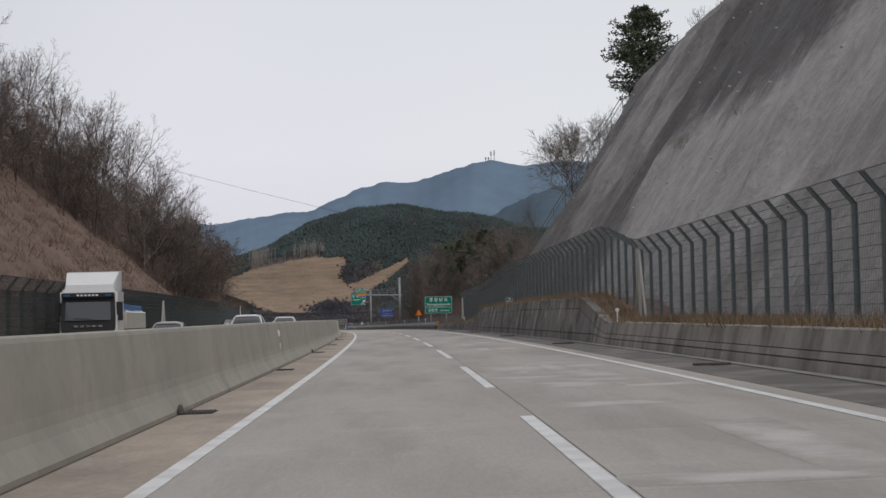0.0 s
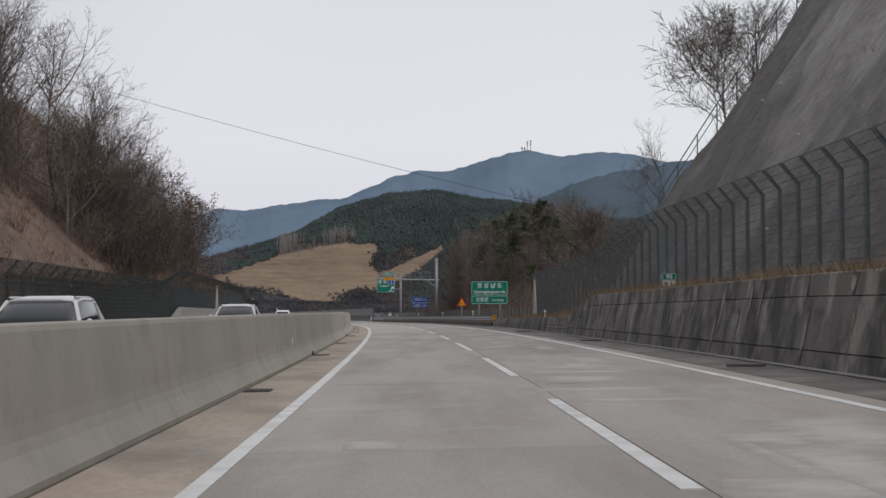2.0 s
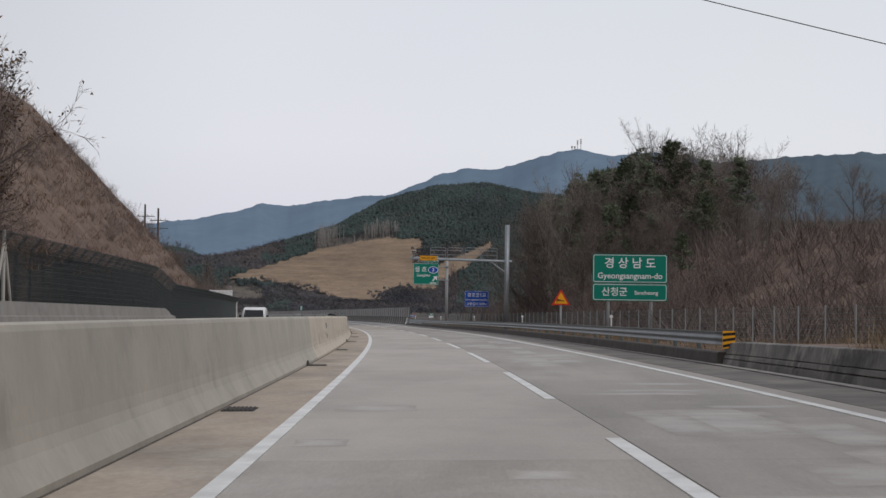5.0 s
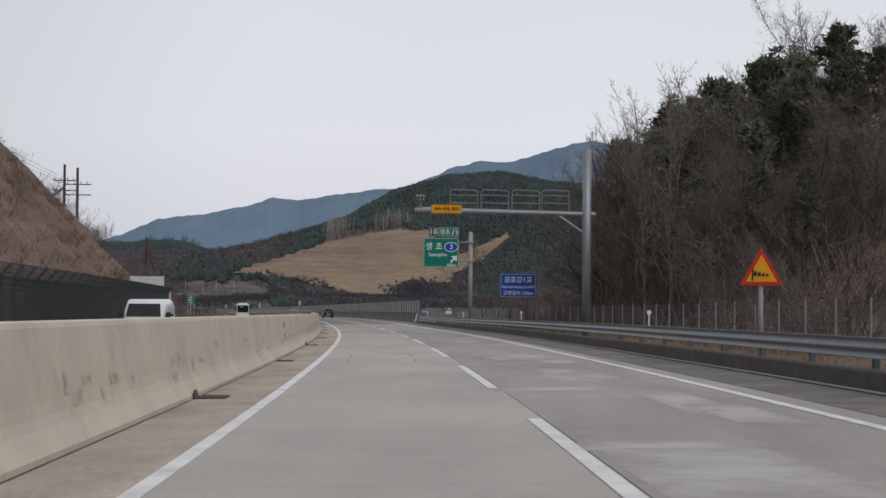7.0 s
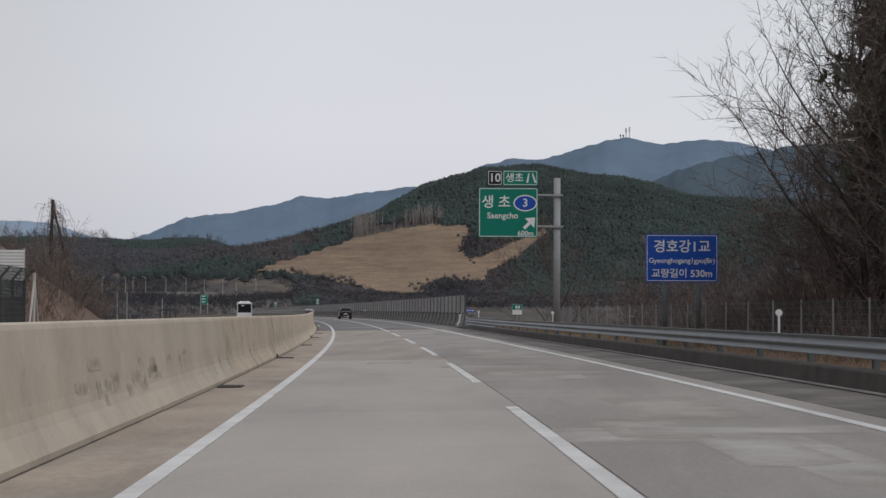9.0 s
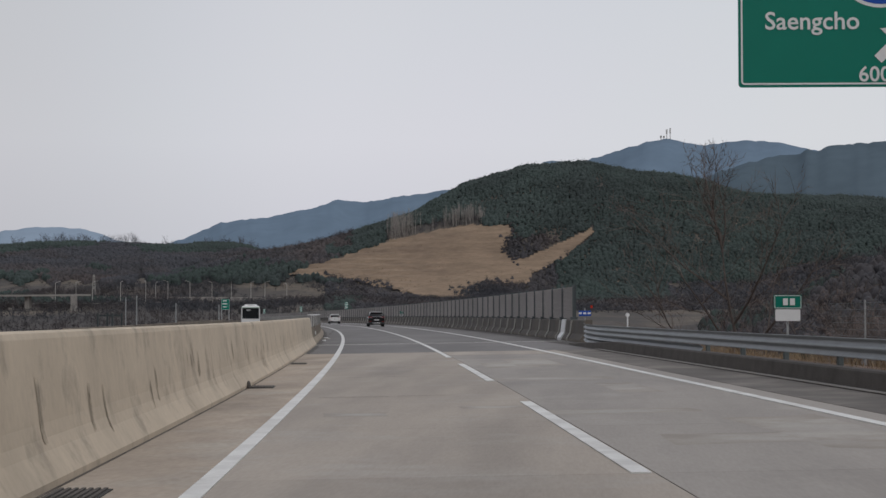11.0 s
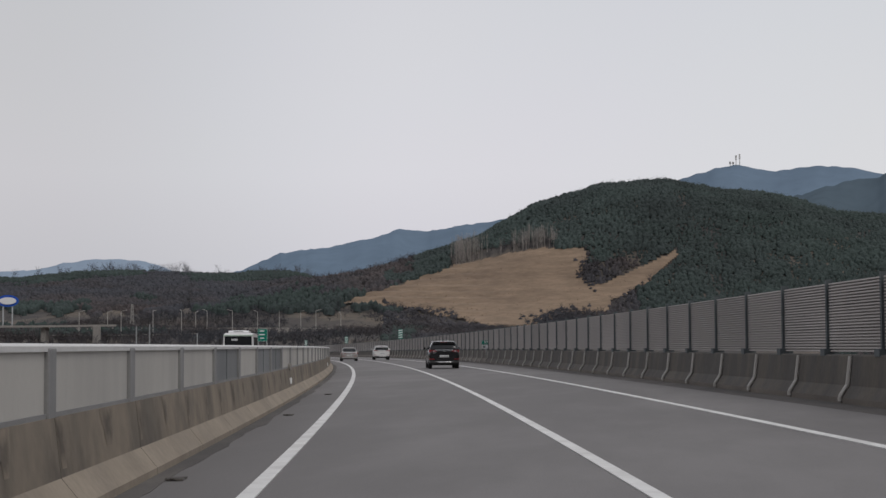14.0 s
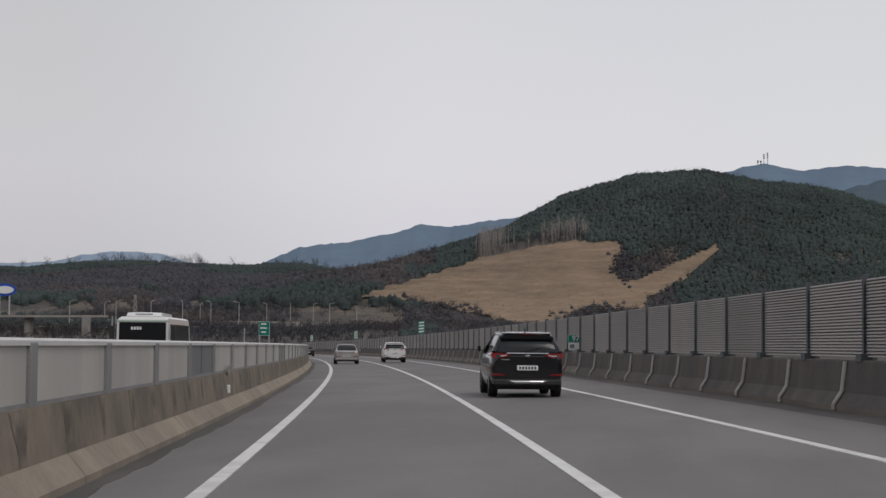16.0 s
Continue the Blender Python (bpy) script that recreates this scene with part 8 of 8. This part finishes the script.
# lattice pylon on the far slope
x, y, z, _ = over_valley(-16.7, 930)
q = thing("lattice_mast", "grey lattice mast on the wooded far slope", "mast", "", "", pose(x, y, z))
for sx, sy in ((-1, -1), (1, -1), (1, 1), (-1, 1)):
    b_ = bmesh.new()
    rod(b_, (sx * 1.0, sy * 1.0, -2), (sx * 0.4, sy * 0.4, 12.6), 0.12, n=4)
    part("leg", b_, M["panel_grey"], q)
b_ = bmesh.new()
for k in range(4):
    w0, w1 = 1.0 - 0.6 * k / 4, 1.0 - 0.6 * (k + 1) / 4
    for sx in (-1, 1):
        rod(b_, (-w0, sx * w0, k * 3.1), (w1, sx * w1, k * 3.1 + 3.1), 0.1, n=3)
        rod(b_, (w0, sx * w0, k * 3.1), (-w1, sx * w1, k * 3.1 + 3.1), 0.1, n=3)
part("bracing", b_, M["panel_grey"], q)
# utility poles and a steel frame beyond the opposite carriageway
for az_, top_ in ((-16.05, 4.2), (-15.65, 4.6), (-14.2, 2.5), (-12.6, 2.0)):
    x, y, z, _ = over_valley(az_, 430)
    q = thing("utility_pole", "grey concrete utility pole in the valley", "utility pole", "utility poles in the valley", "", pose(x, y, z, 0, 0, 15))
    b_ = bmesh.new()
    rod(b_, (0, 0, -1), (0, 0, top_ - z), 0.22, 0.14, n=8)
    part("pole", b_, M["post"], q)
    b_ = bmesh.new()
    box(b_, -1.1, 1.1, -0.07, 0.07, top_ - z - 0.9, top_ - z - 0.75)
    part("crossarm", b_, M["fence"], q)
q = thing("steel_frame", "dark steel post frame beyond the opposite carriageway", "frame", "", "", frame_at(427, -17.6, 0))
for x_, y_ in ((-1.0, 0.0), (-0.5, 1.2), (0.0, 0.0), (0.5, 1.2)):
    b_ = bmesh.new()
    box(b_, x_ - 0.06, x_ + 0.06, y_ - 0.06, y_ + 0.06, -12, 1.75)
    part("post", b_, M["fence_dark"], q)
b_ = bmesh.new()
box(b_, -1.0, 0.5, 0.55, 0.65, 1.5, 1.62)
part("beam", b_, M["fence_dark"], q)

# oval blue board at the valley's edge
q = thing("oval_sign", "blue and white oval board on posts", "sign", "", "", pose(-370, 1283, 24, 0, 0, 20))
for nm, kx, kz, y_, mt in (("board", 6.0, 3.3, 0.0, M["sign_blue"]), ("pale_centre", 4.6, 2.0, -0.4, M["white"])):
    b_ = bmesh.new()
    fr = [b_.verts.new((kx * math.cos(2 * math.pi * i / 24), y_, kz * math.sin(2 * math.pi * i / 24))) for i in range(24)]
    bk = [b_.verts.new(v.co + Vector((0, 0.3, 0))) for v in fr]
    b_.faces.new(fr)
    b_.faces.new(bk[::-1])
    for i in range(24):
        b_.faces.new((fr[i], bk[i], bk[(i + 1) % 24], fr[(i + 1) % 24]))
    part(nm, recalc(b_), mt, q)
for x_ in (-2.5, 2.5):
    post(q, x_, 0.6, -40, 0, 0.4)

# ---------------------------------------------------------------- weep pipes on the shotcrete
rg = random.Random(19)
pipes = bmesh.new()
for k in range(80):
    s_, u_ = rg.uniform(40, 137), rg.uniform(0.05, 0.95)
    o_ = face_o(u_ * 30)
    p = at(s_, o_ - 0.5)
    p.z = at(s_, 11).z + shelf(s_) + u_ * 30 + 0.1
    rod(pipes, p, p + Vector((-0.1, -0.02, 0.04)), 0.05, n=6)
part("weep_pipes", pipes, M["panel_pale"], slope, "pale weep pipe ends")["kind"] = "stuff"
# stair rail up the end of the rock face
q = thing("stair_rail", "steel stair rail climbing the end of the rock face", "railing")
b_ = bmesh.new()
prev_ = None
for k in range(14):
    o_ = 14 + k * 1.0
    p = at(cut_end(o_) + 1.0, o_, 0)
    p.z = at(cut_end(o_), 11).z + 1.2 + face_z(o_) + 1.1
    rod(b_, p - Vector((0, 0, 1.6)), p, 0.035, n=5)
    if prev_ is not None:
        rod(b_, prev_, p, 0.035, n=5)
        rod(b_, prev_ - Vector((0, 0, 0.5)), p - Vector((0, 0, 0.5)), 0.025, n=5)
    prev_ = p
part("rail", b_, M["fence"], q)

# ---------------------------------------------------------------- concrete slabs, patches and cracks
rg = random.Random(3)
s_ = -60.0
while s_ < ABUT - 0.1:
    e_ = min(s_ + 6.0, ABUT)
    for o0, o1 in ((LINE_L - 0.30, LINE_C + 0.115), (LINE_C + 0.13, 6.12)):
        b_ = sweep(bmesh.new(), s_ + 0.004, e_ - 0.004, [(o0, 0.0), (o1, 0.0), (o1, -0.028), (o0, -0.028)], 3.1)
        part("slab", recalc(b_), (M["slab_new"] if 150 < s_ < 300 else (M["slab"] if s_ < 275 else M["slab_old"])) if o0 < 0 else (M["slab"] if s_ < 101 else M["slab_grey"]), road)
    s_ = e_


def blot(s, o, ls, lo, material, name, label, z=0.003):
    """A flat skin of repair mortar or tar on the slabs, with wavering edges."""
    b_ = bmesh.new()
    vs = []
    for cx, cy in ((-1, -1), (0, -1), (1, -1), (1, 0), (1, 1), (0, 1), (-1, 1), (-1, 0)):
        vs.append(b_.verts.new(at(s + cy * ls * rg.uniform(0.85, 1.1), o + cx * lo * rg.uniform(0.9, 1.08), z)))
    b_.faces.new(vs)
    part(name, recalc(b_), material, road, label)


for k in range(120):
    s1 = rg.uniform(8, 362)
    long = rg.random() < 0.5
    blot(s1, rg.uniform(2.9, 4.7), rg.uniform(1.0, 3.4) if long else rg.uniform(0.3, 0.9), rg.uniform(0.3, 0.8) if long else rg.uniform(0.7, 1.4), M["patch_old"] if s1 < 101 else (M["patch_new"] if s1 < 272 else M["patch"]),
         "pale_patch", "pale worn repair patch", 0.001 + 0.0002 * (k % 7))
for k in range(8):
    s1 = rg.uniform(30, 362)
    blot(s1, rg.uniform(-1.2, 1.6), rg.uniform(0.2, 0.8), rg.uniform(0.2, 0.7), M["patch_old"] if s1 < 275 else M["patch"], "pale_patch", "pale worn repair patch", 0.0015)
for s1, o1, l1, w1 in ((85.5, -0.6, 0.035, 0.7), (85.45, 0.75, 0.03, 0.5), (84.4, 2.5, 0.04, 0.3), (104, 3.9, 0.12, 0.10), (106.7, -1.5, 0.03, 1.1), (106.8, 0.6, 0.025, 0.9), (347, -0.3, 0.03, 0.7), (347.1, 0.9, 0.025, 0.4), (338, -0.7, 0.03, 0.6), (338.1, 0.5, 0.025, 0.5)):
    blot(s1, o1, l1, w1, M["dirt_patch"], "dark_patch", "dark crack filled with tar", 0.006)
# dark line at the barrier's foot, and smears down its face
stripe("foot_gap", -60, ABUT, -2.87, -2.838, 0.012, M["foot_dirt"], road, "dark gap at the barrier foot", 3)
face = [(z, o) for o, z in NJ[2:8]]
for k in range(150):
    tan = k % 2 == 0
    s1 = rg.uniform(284, 386) if tan else rg.uniform(190, 282)
    z1 = rg.uniform(0.5, 1.0) if tan else rg.uniform(0.45, 0.85)
    z0 = max(0.12, z1 - (rg.uniform(0.15, 0.6) if tan else rg.uniform(0.08, 0.25)))
    w1 = rg.uniform(0.03, 0.08) if tan else rg.uniform(0.08, 0.5)
    b_ = bmesh.new()
    lf, rt = [], []
    for i in range(6):
        z_ = z1 + (z0 - z1) * i / 5
        o_ = lerp(z_, [q_[0] for q_ in face], [q_[1] for q_ in face]) + 0.004
        lf.append(b_.verts.new(at(s1 - w1 * rg.uniform(0.7, 1.1), o_, z_)))
        rt.append(b_.verts.new(at(s1 + w1 * rg.uniform(0.7, 1.1), o_, z_)))
    for i in range(5):
        b_.faces.new((lf[i], lf[i + 1], rt[i + 1], rt[i]))
    part("smear", b_, M["smudge"] if tan else M["smudge_pale"], barrier, "dark smear on the concrete")
for s1 in (242.5, 247.4):  # stitched joints
    for o1 in (-0.86, 0.95, 2.76, 4.6):
        b_ = bmesh.new()
        b_.faces.new([b_.verts.new(at(s1 + a, o1 + w, 0.006)) for a, w in ((-0.85, -0.016), (-0.8, 0.008), (0.85, 0.022), (0.8, 0.0))])
        part("tar_stitch", b_, M["joint"], road, "dark tar-filled stitch over the joint")
for s1 in (14, 35, 63, 90, 118, 147):
    q = thing("debris", "small dark scrap lying on the shoulder", "debris", "", "", frame_at(s1, 6.9 + 0.1 * (s1 % 3), 0.012))
    b_ = bmesh.new()
    box(b_, -0.5, 0.3, -0.06, 0.05, 0, 0.05)
    box(b_, -0.1, 0.2, -0.2, 0.1, 0, 0.03)
    part("scrap", b_, M["kerb_dark"], q)
